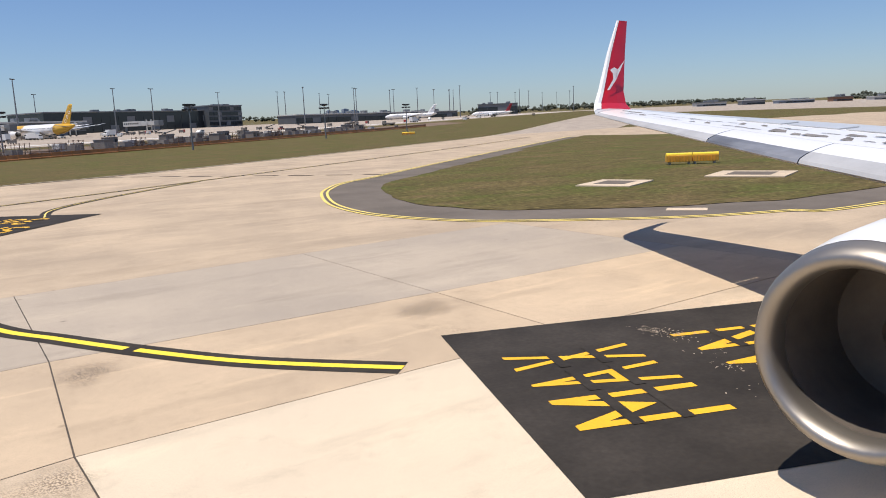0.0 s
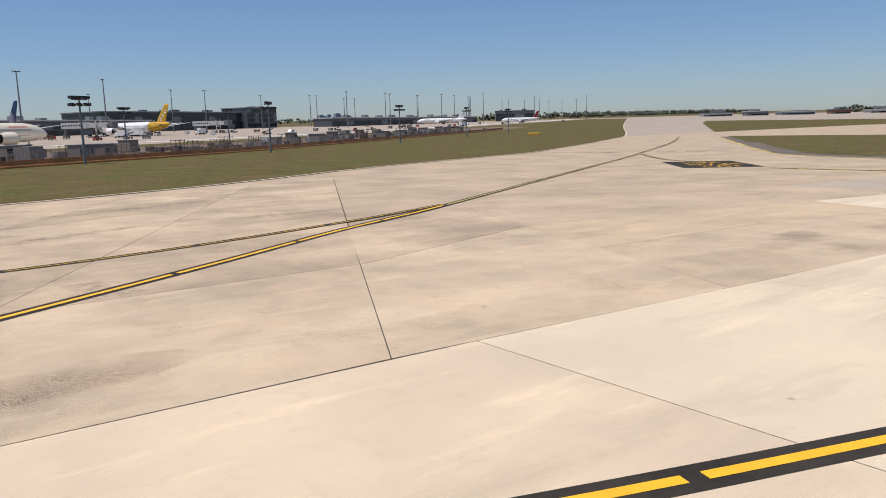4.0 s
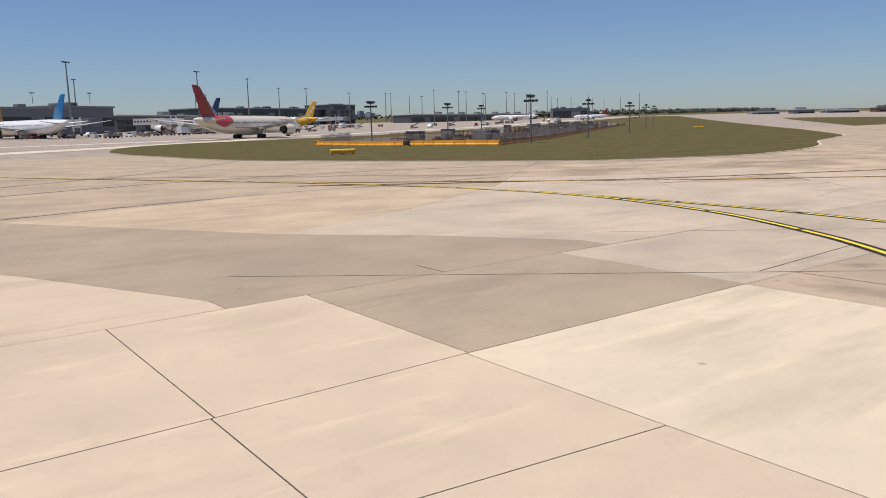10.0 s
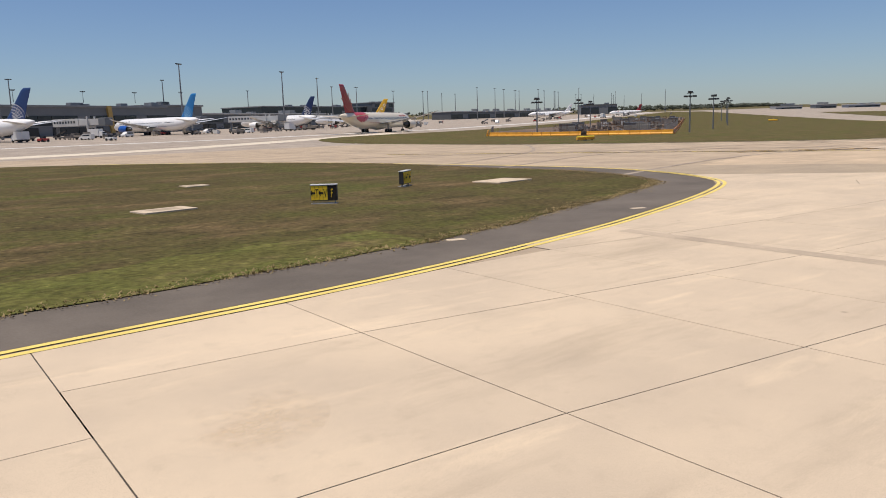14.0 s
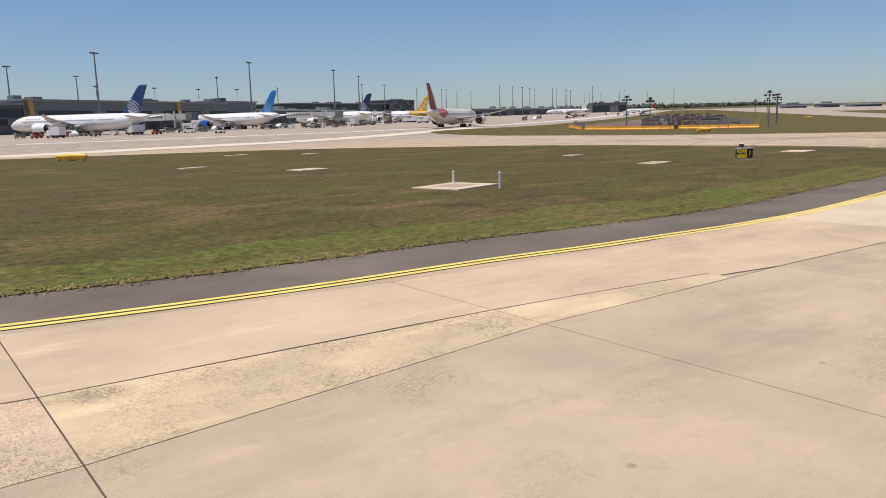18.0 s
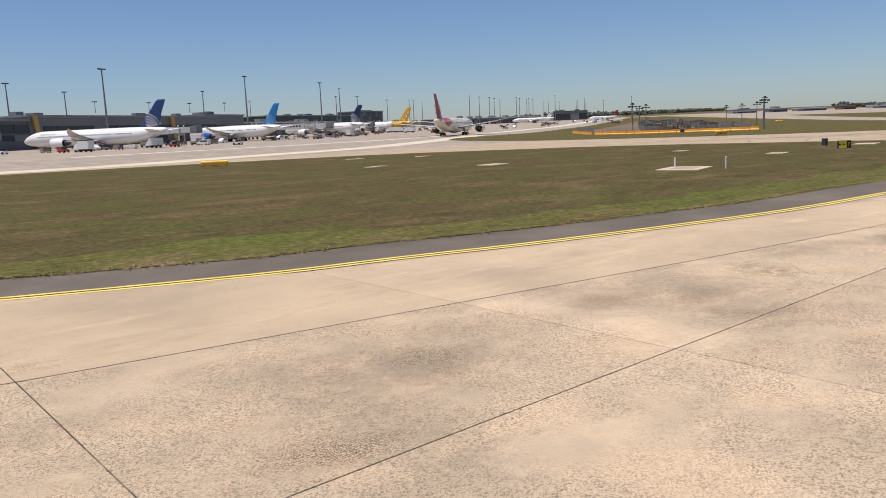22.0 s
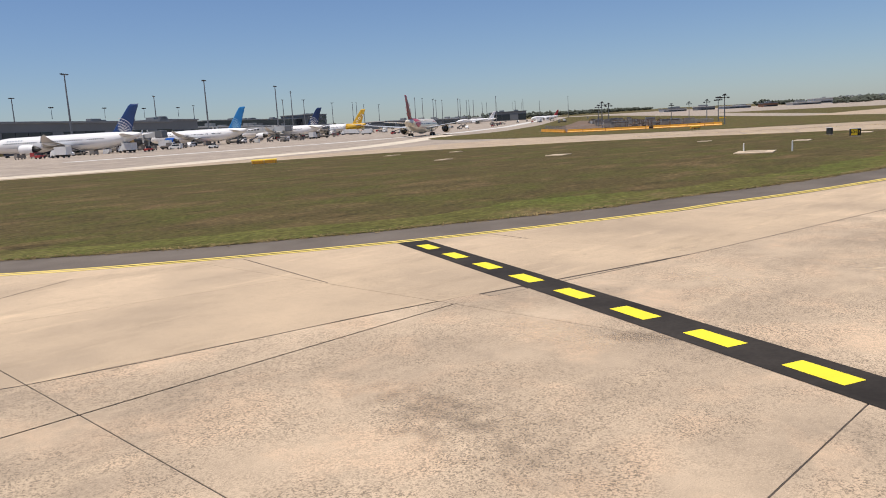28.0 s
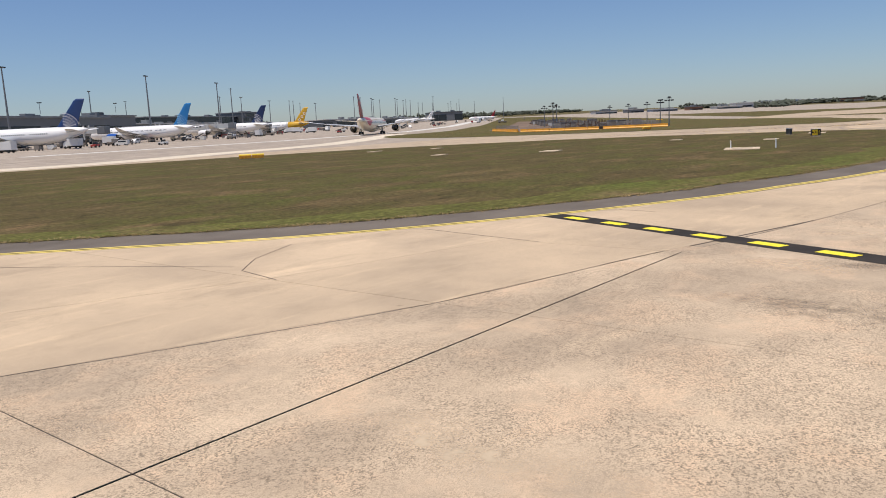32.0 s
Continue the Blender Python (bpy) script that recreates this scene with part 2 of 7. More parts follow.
GRASS = turf("grass_ground", (0.086, 0.086, 0.023), (0.090, 0.070, 0.029), (0.158, 0.108, 0.053), 0.8)
GRASS_GREEN = turf("mown_grass", (0.090, 0.096, 0.025), (0.114, 0.090, 0.036), (0.156, 0.108, 0.053), 0.7)
GRASS_FAR = turf("dry_field", (0.115, 0.105, 0.042), (0.125, 0.102, 0.048), (0.165, 0.120, 0.064), 0.6)
JOINT = mat("joint_sealant", (0.078, 0.062, 0.047), 0.9, var=0.3, scale=1.5)
TYRE_MARK = mat("rubber_marks", (0.33, 0.265, 0.20), 0.9, var=0.3, scale=0.5, fine=0.2, fine_scale=4.0)
TYRE_BAND = mat("faint_rubber_band", (0.44, 0.352, 0.255), 0.9, var=0.14, scale=0.5, fine=0.2, fine_scale=9.0)
ASPHALT = mat("asphalt", (0.148, 0.125, 0.102), 0.9, var=0.2, scale=0.25, fine=0.16, fine_scale=18.0, bump=0.3, spec=0.2)
YELLOW = mat("yellow_paint", (0.86, 0.57, 0.02), 0.6, var=0.08, scale=2.0, fine=0.12, fine_scale=30.0)
GOLDEN = mat("golden_yellow_paint", (0.87, 0.66, 0.04), 0.6, var=0.08, scale=2.0, fine=0.12, fine_scale=30.0)
LEMON = mat("fresh_yellow_paint", (0.88, 0.73, 0.03), 0.6, var=0.05, scale=2.0, fine=0.08, fine_scale=30.0)
YELLOW_OLD = mat("faded_yellow_paint", (0.76, 0.59, 0.15), 0.7, var=0.12, scale=1.0, fine=0.2, fine_scale=20.0)
BLACK_PAINT = mat("black_paint", (0.040, 0.034, 0.028), 0.8, var=0.3, scale=0.6, fine=0.3, fine_scale=14.0, spec=0.15)
WHITE_PAINT = mat("white_line", (0.62, 0.60, 0.55), 0.7, var=0.1, scale=0.4)
BLADE_DRY = mat("dry_grass_blades", (0.27, 0.20, 0.095), 0.85, var=0.35, scale=0.3, fine=0.3, fine_scale=5.0, spec=0.2)
DIRT = mat("bare_earth", (0.17, 0.115, 0.075), 0.95, var=0.3, scale=0.08, fine=0.2, fine_scale=1.5)
WHITE = mat("aircraft_white", (0.83, 0.82, 0.80), 0.35, var=0.04, scale=0.3, coat=0.3)
CREAM = mat("aircraft_cream", (0.74, 0.66, 0.52), 0.35, var=0.04, scale=0.3, coat=0.3)
GREY_WING = mat("wing_grey", (0.52, 0.53, 0.54), 0.4, var=0.06, scale=0.5, coat=0.2)
# slat nose grey, with the shade of the down-facing front in the colour
SLAT_SHADED = mat("slat_grey_paint", (0.40, 0.40, 0.40), 0.5, var=0.12, scale=1.2, fine=0.06, fine_scale=20.0)
SLAT = mat("slat_metal", (0.38, 0.38, 0.385), 0.38, 0.5, var=0.45, scale=0.8, stretch=(0.5, 0.5, 3.0))
METAL = mat("bare_metal", (0.62, 0.60, 0.57), 0.22, 1.0, var=0.08, scale=1.5)
LIP_METAL = mat("inlet_lip_metal", (0.37, 0.335, 0.29), 0.46, 0.9, var=0.06, scale=2.0)
GREY_DASH = mat("grimy_panel", (0.20, 0.185, 0.17), 0.7, var=0.4, scale=2.0)
DARK_METAL = mat("dark_metal", (0.06, 0.058, 0.055), 0.5, 0.6)
INLET = mat("inlet_lining", (0.13, 0.108, 0.088), 0.55, 0.2, var=0.2, scale=2.0)
RUBBER = mat("tyre_rubber", (0.03, 0.03, 0.03), 0.85)
GLASS_DARK = mat("dark_glass", (0.03, 0.04, 0.05), 0.08)
STEEL = mat("galvanised_steel", (0.31, 0.295, 0.27), 0.55, 0.3, var=0.15, scale=1.0)
POLE = mat("mast_grey", (0.20, 0.205, 0.21), 0.5, 0.3, var=0.1, scale=0.5)
ORANGE = mat("orange_plastic", (0.80, 0.36, 0.03), 0.5, var=0.10, scale=0.6, rnd=0.08)
# the same orange with the shade of the sunless side put into the colour
ORANGE_SHADED = mat("weathered_orange_plastic", (0.42, 0.17, 0.05), 0.6, var=0.2, scale=0.6, rnd=0.15)
RED = mat("winglet_red", (0.52, 0.012, 0.022), 0.3, var=0.06, scale=0.6, coat=0.4)
AMBER = mat("amber_yellow_paint", (0.80, 0.44, 0.012), 0.6, var=0.08, scale=2.0, fine=0.12, fine_scale=30.0)
MARKER_ORANGE = mat("marker_orange", (0.66, 0.33, 0.04), 0.6, var=0.14, scale=3.0)
BINS = mat("grey_bin_plastic", (0.20, 0.184, 0.162), 0.6, var=0.15, scale=0.8, rnd=0.3)
DARK_LOAD = mat("dark_timber", (0.085, 0.062, 0.046), 0.85, var=0.25, scale=2.0, rnd=0.3)
RUST = mat("rusty_steel", (0.125, 0.075, 0.048), 0.7, 0.3, var=0.3, scale=1.5, rnd=0.25)
FIN_BLUE = mat("fin_blue", (0.020, 0.05, 0.155), 0.35, var=0.05, scale=0.3)
FIN_SKY = mat("fin_sky_blue", (0.02, 0.17, 0.42), 0.35, var=0.05, scale=0.3)
FIN_NAVY = mat("fin_navy", (0.012, 0.025, 0.085), 0.35, var=0.05, scale=0.3)
FIN_RED = mat("fin_red", (0.38, 0.03, 0.035), 0.35, var=0.05, scale=0.3)
FIN_CREST = mat("crest_red", (0.47, 0.06, 0.075), 0.35, var=0.05, scale=0.3)
FIN_YELLOW = mat("fin_yellow", (0.62, 0.36, 0.03), 0.35, var=0.05, scale=0.3)
GOLD = mat("gold_trim", (0.44, 0.13, 0.06), 0.4)
PALE_BLUE = mat("pale_blue_trim", (0.32, 0.55, 0.72), 0.4)
PALE_TRIM = mat("pale_trim", (0.72, 0.70, 0.68), 0.4)
BLUE_NACELLE = mat("nacelle_blue", (0.015, 0.09, 0.38), 0.3, coat=0.3)
WALL_DARK = mat("charcoal_cladding", (0.088, 0.097, 0.106), 0.45, var=0.12, scale=0.12, fine=0.05, fine_scale=1.0)
WALL_BLACK = mat("dark_glazing", (0.022, 0.028, 0.034), 0.15, var=0.1, scale=0.1)
WALL_GREY = mat("grey_cladding", (0.150, 0.160, 0.168), 0.5, var=0.1, scale=0.08)
WALL_PALE = mat("pale_cladding", (0.50, 0.50, 0.48), 0.55, var=0.08, scale=0.1)
ROOF = mat("metal_roof", (0.22, 0.225, 0.23), 0.45, 0.3, var=0.1, scale=0.1)
TAN = mat("tan_panel", (0.44, 0.29, 0.09), 0.6, var=0.1, scale=0.4)
TERRACOTTA = mat("brown_wall", (0.22, 0.115, 0.07), 0.8, var=0.15, scale=0.3)
VEH_WHITE = mat("vehicle_white", (0.70, 0.70, 0.68), 0.4, rnd=0.05, var=0.03)
VEH_RED = mat("vehicle_red", (0.38, 0.05, 0.045), 0.45, rnd=0.1, var=0.05)
VEH_GREY = mat("vehicle_grey", (0.23, 0.205, 0.175), 0.5, rnd=0.15, var=0.05)
# foliage lifted towards grey, the distance haze being part of the colour
TREE = mat("far_foliage", (0.090, 0.100, 0.078), 0.95, var=0.35, scale=0.05, spec=0.1)
# blue-grey with distance haze mixed into the base colour
CLOUD_GREY = mat("hazy_tower", (0.28, 0.32, 0.38), 0.8)


# ---------------------------------------------------------------- small tools
def rise(y, at=140.0):
    return max(0.0, y - at)


def gz(x, y):
    """Height of the ground: flat round the taxiway, rising gently towards the terminal."""
    return 0.0135 * rise(y) + 0.005 * rise(x, 150.0)


def mesh_of(bm, name, material, smooth=False):
    me = bpy.data.meshes.new(name)
    bm.to_mesh(me)
    bm.free()
    for m in material if isinstance(material, (list, tuple)) else [material]:
        me.materials.append(m)
    if smooth:
        for p in me.polygons:
            p.use_smooth = True
    return me


def part(name, bm, material, parent=None, label="", smooth=False):
    ob = new(name, mesh_of(bm, name, material, smooth))
    if parent:
        ob.parent = parent
    if label:
        ob["label"] = label
    return ob


def part_stuff(*a):
    return tagged(part(*a), kind="stuff")


def pieces(name, bm, material, parent):
    """Each loose piece of bm as a part of its own."""
    bm.verts.index_update()
    left = set(bm.verts)
    while left:
        stack, island = [left.pop()], []
        while stack:
            v = stack.pop()
            island.append(v)
            for e in v.link_edges:
                o = e.other_vert(v)
                if o in left:
                    left.discard(o)
                    stack.append(o)
        got = bmesh.new()
        new_of = {v: got.verts.new(v.co) for v in sorted(island, key=lambda q: q.index)}
        for f in sorted({f for v in island for f in v.link_faces}, key=lambda q: q.index):
            got.faces.new([new_of[v] for v in f.verts])
        part(name, got, material, parent)
    bm.free()


def empty(name, m=None):
    ob = new(name)
    ob.empty_display_size = 0.2
    if m is not None:
        ob.matrix_basis = m
    return ob


def box(bm, lo, hi, bevel=0.0, m=None, mi=0):
    r = bmesh.ops.create_cube(bm, size=1.0)
    vs = r["verts"]
    mm = Matrix.Translation((Vector(lo) + Vector(hi)) / 2) @ Matrix.Diagonal((hi[0] - lo[0], hi[1] - lo[1], hi[2] - lo[2], 1))
    bmesh.ops.transform(bm, matrix=(m @ mm) if m is not None else mm, verts=vs)
    fs = {f for v in vs for f in v.link_faces}
    for f in fs:
        f.material_index = mi
    if bevel:
        es = {e for v in vs for e in v.link_edges}
        bmesh.ops.bevel(bm, geom=list(es), offset=bevel, segments=2, affect="EDGES", profile=0.6)
    return vs


def tube(bm, a, b, r0, r1=None, seg=10, caps=True):
    """A round bar from a to b."""
    r1 = r0 if r1 is None else r1
    a, b = Vector(a), Vector(b)
    q = (b - a).to_track_quat("Z", "Y").to_matrix()
    rings = []
    for p, r in ((a, r0), (b, r1)):
        rings.append([bm.verts.new(p + q @ Vector((r * math.cos(2 * math.pi * k / seg), r * math.sin(2 * math.pi * k / seg), 0))) for k in range(seg)])
    for k in range(seg):
        bm.faces.new((rings[0][k], rings[0][(k + 1) % seg], rings[1][(k + 1) % seg], rings[1][k]))
    if caps:
        bm.faces.new(rings[0][::-1])
        bm.faces.new(rings[1])


def loft(bm, rings, closed=True, caps=True):
    """Skin over rings of points."""
    vs = [[bm.verts.new(p) for p in ring] for ring in rings]
    n = len(vs[0])
    for a, b in zip(vs, vs[1:]):
        for k in range(n if closed else n - 1):
            bm.faces.new((a[k], a[(k + 1) % n], b[(k + 1) % n], b[k]))
    if caps and closed:
        bm.faces.new(vs[0][::-1])
        bm.faces.new(vs[-1])
    return vs


def circle(c, r, axis="x", seg=24, sy=1.0):
    out = []
    for k in range(seg):
        a = 2 * math.pi * k / seg
        u, v = r * math.cos(a), r * math.sin(a) * sy
        out.append(Vector(c) + (Vector((0, u, v)) if axis == "x" else Vector((u, v, 0))))
    return out


def resample(line, step):
    """Points every step metres along a line of points, smoothed through them."""
    P = [Vector((*p[:2], 0)) for p in line]
    fine = []
    for i in range(len(P) - 1):
        p0, p1, p2, p3 = P[max(i - 1, 0)], P[i], P[i + 1], P[min(i + 2, len(P) - 1)]
        for k in range(12):
            t = k / 12
            fine.append(0.5 * (2 * p1 + (p2 - p0) * t + (2 * p0 - 5 * p1 + 4 * p2 - p3) * t * t + (3 * p1 - p0 - 3 * p2 + p3) * t ** 3))
    fine.append(P[-1])
    out, left = [fine[0]], step
    for a, b in zip(fine, fine[1:]):
        d = (b - a).length
        while d >= left and d > 1e-9:
            a = a + (b - a) * (left / d)
            out.append(a)
            d -= left
            left = step
        left -= d
    if (out[-1] - fine[-1]).length > step * 0.3:
        out.append(fine[-1])
    return out


def ribbon(bm, line, w, z, offset=0.0):
    """A flat band of width w along a line, laid on the ground."""
    L = []
    for i, p in enumerate(line):
        t = (line[min(i + 1, len(line) - 1)] - line[max(i - 1, 0)]).normalized()
        n = Vector((-t.y, t.x, 0))
        a, b = p + n * (offset - w / 2), p + n * (offset + w / 2)
        L.append((bm.verts.new((a.x, a.y, gz(a.x, a.y) + z)), bm.verts.new((b.x, b.y, gz(b.x, b.y) + z))))
    for (a, b), (c, d) in zip(L, L[1:]):
        bm.faces.new((a, c, d, b))


def drape(bm, near, far, z, cols=60, rows=14, wobble=0.0):
    """A sheet between two lines, laid on the ground."""
    def even(line):
        total = [0.0]
        for a, b in zip(line, line[1:]):
            total.append(total[-1] + math.hypot(b[0] - a[0], b[1] - a[1]))
        out = []
        for k in range(cols + 1):
            s = total[-1] * k / cols
            i = max(j for j in range(len(line)) if total[j] <= s + 1e-9)
            i = min(i, len(line) - 2)
            f = (s - total[i]) / max(total[i + 1] - total[i], 1e-9)
            out.append((line[i][0] + f * (line[i + 1][0] - line[i][0]), line[i][1] + f * (line[i + 1][1] - line[i][1])))
        return out
    A, B = even(near), even(far)
    V = []
    for r in range(rows + 1):
        f = r / rows
        row = []
        for a, b in zip(A, B):
            x, y = a[0] + f * (b[0] - a[0]), a[1] + f * (b[1] - a[1])
            if wobble and 0 < f < 1:
                x += wobble * noise.noise((x * 0.3, y * 0.3, 1.0))
            row.append(bm.verts.new((x, y, gz(x, y) + z)))
        V.append(row)
    for a, b in zip(V, V[1:]):
        for k in range(cols):
            bm.faces.new((a[k], a[k + 1], b[k + 1], b[k]))


# ---------------------------------------------------------------- ground
def grid_sheet(name, xs, ys, z, material):
    bm = bmesh.new()
    V = [[bm.verts.new((x, y, gz(x, y) + z)) for x in xs] for y in ys]
    for a, b in zip(V, V[1:]):
        for k in range(len(xs) - 1):
            bm.faces.new((a[k], a[k + 1], b[k + 1], b[k]))
    return part(name, bm, material)


ground = grid_sheet("ground", [-4300, -2000, -1000, -500, -200, 0, 150, 300, 600, 1200, 2500, 4300], [-900, -300, -60, 0, 60, 140, 200, 300, 500, 900, 1800, 4200], -0.06, GRASS_FAR)
tagged(ground, "dry grassy airfield ground reaching the horizon", "ground", kind="structure")
taxiway = grid_sheet("taxiway", [-620, -300, -100, 100, 330], [-60, 0, 60, 140], 0.0, CONCRETE)
tagged(taxiway, "sunlit tan concrete taxiway with slab joints", "taxiway", kind="structure")
apron = grid_sheet("apron", [-620, -400, -200, 0, 150, 300, 500, 800, 1250], [140.0, 180, 240, 330, 450, 600, 760], 0.0, APRON)
tagged(apron, "stained concrete aircraft parking apron", "apron", kind="structure")

# islands of grass with dark shoulders
ISLAND_A_LINE = [(148, 11), (100, 11.2), (60, 11.6), (30.0, 13.5), (26.1, 15.0), (22.4, 17.0), (18.3, 21.0), (16.9, 23.3), (16.2, 26.0), (16.1, 28.8), (17.0, 33.0), (19.2, 38.2), (21.2, 41.5), (24.0, 44.8), (28.8, 48.3), (45.2, 60.8), (102.6, 102.7), (148, 135.7)]
ISLAND_B_LINE = [(-355, 130), (-330, 108), (-290, 72), (-272, 55), (-258.6, 41.5), (-252, 34.6), (-243.7, 29.0), (-235.1, 25.0), (-230.3, 23.6), (-225.5, 22.1), (-217.3, 20.2), (-211.6, 19.35), (-206, 18.95), (-201.2, 18.4), (-192, 18.0), (-179.2, 19.4), (-173, 20.0), (-168.4, 20.75), (-164.5, 21.6), (-158.8, 23.1), (-150, 26.2), (-144.2, 28.9), (-141.3, 31.3), (-138.9, 35.2), (-137.2, 39.8), (-136.5, 43.5), (-136.6, 49), (-139.0, 62), (-144, 80), (-153, 97), (-168, 113), (-195, 125), (-225, 133), (-260, 139), (-355, 139)]


def offset_line(line, d):
    out = []
    for i, p in enumerate(line):
        t = (line[min(i + 1, len(line) - 1)] - line[max(i - 1, 0)]).normalized()
        out.append(p + Vector((-t.y, t.x, 0)) * d)
    return out


def tongue(name, line, z, material):
    """A sheet inside a line that runs out to a tip and back."""
    k = min(range(len(line)), key=lambda i: line[i].x)
    bm = bmesh.new()
    drape(bm, [(p.x, p.y) for p in line[k::-1]], [(p.x, p.y) for p in line[k:]], z, 260, 10)
    bmesh.ops.remove_doubles(bm, verts=bm.verts[:], dist=0.001)
    return part(name, bm, material)


def flat_poly(name, line, z, material):
    bm = bmesh.new()
    f = bm.faces.new([bm.verts.new((p[0], p[1], gz(p[0], p[1]) + z)) for p in line])
    bmesh.ops.triangulate(bm, faces=[f])
    return part(name, bm, material)


island_b = resample(ISLAND_B_LINE, 2.0)
island_a = resample(ISLAND_A_LINE, 2.0)
sh = flat_poly("shoulder_1", offset_line(island_b, 0.25), 0.012, ASPHALT)
tagged(sh, "dark asphalt shoulder round the mown grass island", "shoulder", kind="structure")



def shoulder_width(p):
    wide = 3.5 if p.x > -160 else 3.1
    return wide + (0.6 - wide) * min(1.0, max(0.0, (p.y - 54) / 14))


def inset(line, amp, extra=0.0):
    out = []
    for i, p in enumerate(line):
        t = (line[min(i + 1, len(line) - 1)] - line[max(i - 1, 0)]).normalized()
        d = shoulder_width(p) + extra + amp * noise.noise((p.x * 0.35, p.y * 0.35, 0.0)) + 0.6 * amp * noise.noise((p.x * 1.9, p.y * 1.9, 3.0))
        out.append(p + Vector((-t.y, t.x, 0)) * d)
    return out


island_b_fine = resample(ISLAND_B_LINE, 0.5)
gb = flat_poly("grass_island_1", inset(island_b_fine, 0.22), 0.035, GRASS)
strip = [p for p in inset(island_b_fine, 0.22) if -300 < p.x < -166 and p.y < 62]
bm = bmesh.new()
drape(bm, [(p.x, p.y + 0.0) for p in strip[::3]], [(p.x, p.y + 4.2 + 2.6 * noise.noise((p.x * 0.11, 0.0, 5.0)) + 1.2 * noise.noise((p.x * 0.6, 0.0, 9.0))) for p in strip[::3]], 0.040, 220, 3)
ob = part("grass_verge", bm, turf("green_verge", (0.100, 0.114, 0.026), (0.112, 0.104, 0.031), (0.170, 0.118, 0.060), 0.6))
tagged(ob, "fresher green grass along the asphalt shoulder", "grass", kind="structure")
tagged(gb, "patchy green and brown mown grass beside the taxiway", "grass", kind="structure")

island_a_fine = resample(ISLAND_A_LINE, 0.6)
sh2 = tongue("shoulder_2", island_a, 0.012, ASPHALT)
tagged(sh2, "dark asphalt shoulder of the first grass island", "shoulder", kind="structure")


def inset_a(line):
    out = []
    for i, p in enumerate(line):
        t = (line[min(i + 1, len(line) - 1)] - line[max(i - 1, 0)]).normalized()
        d = 3.3 if p.x < 60 else 2.2
        d += 0.25 * noise.noise((p.x * 0.35, p.y * 0.35, 0.0)) + 0.15 * noise.noise((p.x * 1.9, p.y * 1.9, 3.0))
        q = p + Vector((t.y, -t.x, 0)) * d
        if min((q - o).length for o in line) > d - 0.3 and (not out or (q - out[-1]).length > 0.12):
            out.append(q)
    return out


ga = tongue("grass_island_2", inset_a(island_a_fine), 0.035, GRASS_GREEN)
tagged(ga, "mown green grass island inside the taxiway bend", "grass", kind="structure")

bm = bmesh.new()
drape(bm, [(147.9, 13.2), (250, 13), (420, 13)], [(147.9, 133), (330, 262), (420, 320)], 0.036, 20, 12)
ob = part("grass_island_3", bm, GRASS_GREEN)
tagged(ob, "mown green grass island running on beside the taxiway", "grass", kind="structure")

FAR_NEAR = [(-99, 150), (-98.4, 119), (-98, 101), (-93.5, 86), (-90.4, 78), (-85.8, 68.3), (-81.6, 60), (-78.5, 55), (-75.3, 52.2), (-71, 51.4), (-64, 48.2), (-61, 47.4), (-54.4, 48.3), (-46, 49.9), (-33, 54.8), (-15.7, 64), (5.8, 72), (26, 81), (81, 117), (132, 154), (289, 285), (700, 620)]
FAR_FAR = [(-98.6, 156), (-94, 172), (-86, 186), (-72, 198), (-58, 204), (-10, 220), (60, 262), (200, 350), (700, 680)]
bm = bmesh.new()
drape(bm, [(p.x, p.y) for p in resample(FAR_NEAR, 4.0)], [(p.x, p.y) for p in resample(FAR_FAR, 4.0)], 0.05, 160, 24)
fg = part("grass_strip", bm, GRASS_GREEN)
tagged(fg, "green mown grass strip beyond the taxiway", "grass", kind="structure")
bm = bmesh.new()
ribbon(bm, resample(FAR_NEAR, 3.0), 0.34, 0.054, -0.1)
ob = part("grass_strip_edge", bm, PALE_STRIP)
tagged(ob, "thin pale concrete edge along the far grass", "kerb", kind="structure")
bm = bmesh.new()
drape(bm, [(-56.5, 153), (-43, 108.9), (-17, 127.8), (60, 184), (240, 312)], [(-50, 160), (-28, 186), (30, 218), (100, 262), (260, 362)], 0.085, 60, 16)
ob = part("compound_ground", bm, DIRT)
tagged(ob, "brown bare earth of the works compound", "ground", kind="structure")
bm = bmesh.new()
drape(bm, [(-190, 205), (-100, 215), (0, 248), (120, 320), (700, 700)], [(-190, 210), (-101, 220), (-2, 254), (116, 326), (690, 707)], 0.03, 60, 2)
ob = part("service_road", bm, WHITE_PAINT)
tagged(ob, "pale service road across the apron", "road", kind="structure")

bm = bmesh.new()
ribbon(bm, resample([(-360, 172), (-290, 156), (-219, 142), (-200, 142), (-171, 150), (-139, 158), (-100, 180), (-40, 222)], 8.0), 9.0, 0.02)
ob = part("pale_taxi_strip", bm, PALE_STRIP)
tagged(ob, "pale newer concrete strip along the apron", "road", kind="structure")

# ---------------------------------------------------------------- painted lines
def line_thing(name, label, layers):
    """Painted lines on the ground; each layer is (part name, material, z, list of (points, width, offset))."""
    top = empty(name)
    tagged(top, label, "marking", kind="structure")
    for pname, material, z, strips in layers:
        bm = bmesh.new()
        for pts, w, off in strips:
            ribbon(bm, pts, w, z, off)
        part(pname, bm, material, top)
    return top


def dashes(pts, on, off):
    """Cut an even line (0.25 m steps) in strokes."""
    out, i = [], 0
    a, b = int(on / 0.25), int(off / 0.25)
    while i + 2 < len(pts):
        out.append(pts[i:i + a + 1])
        i += a + b
    return [o for o in out if len(o) > 2]


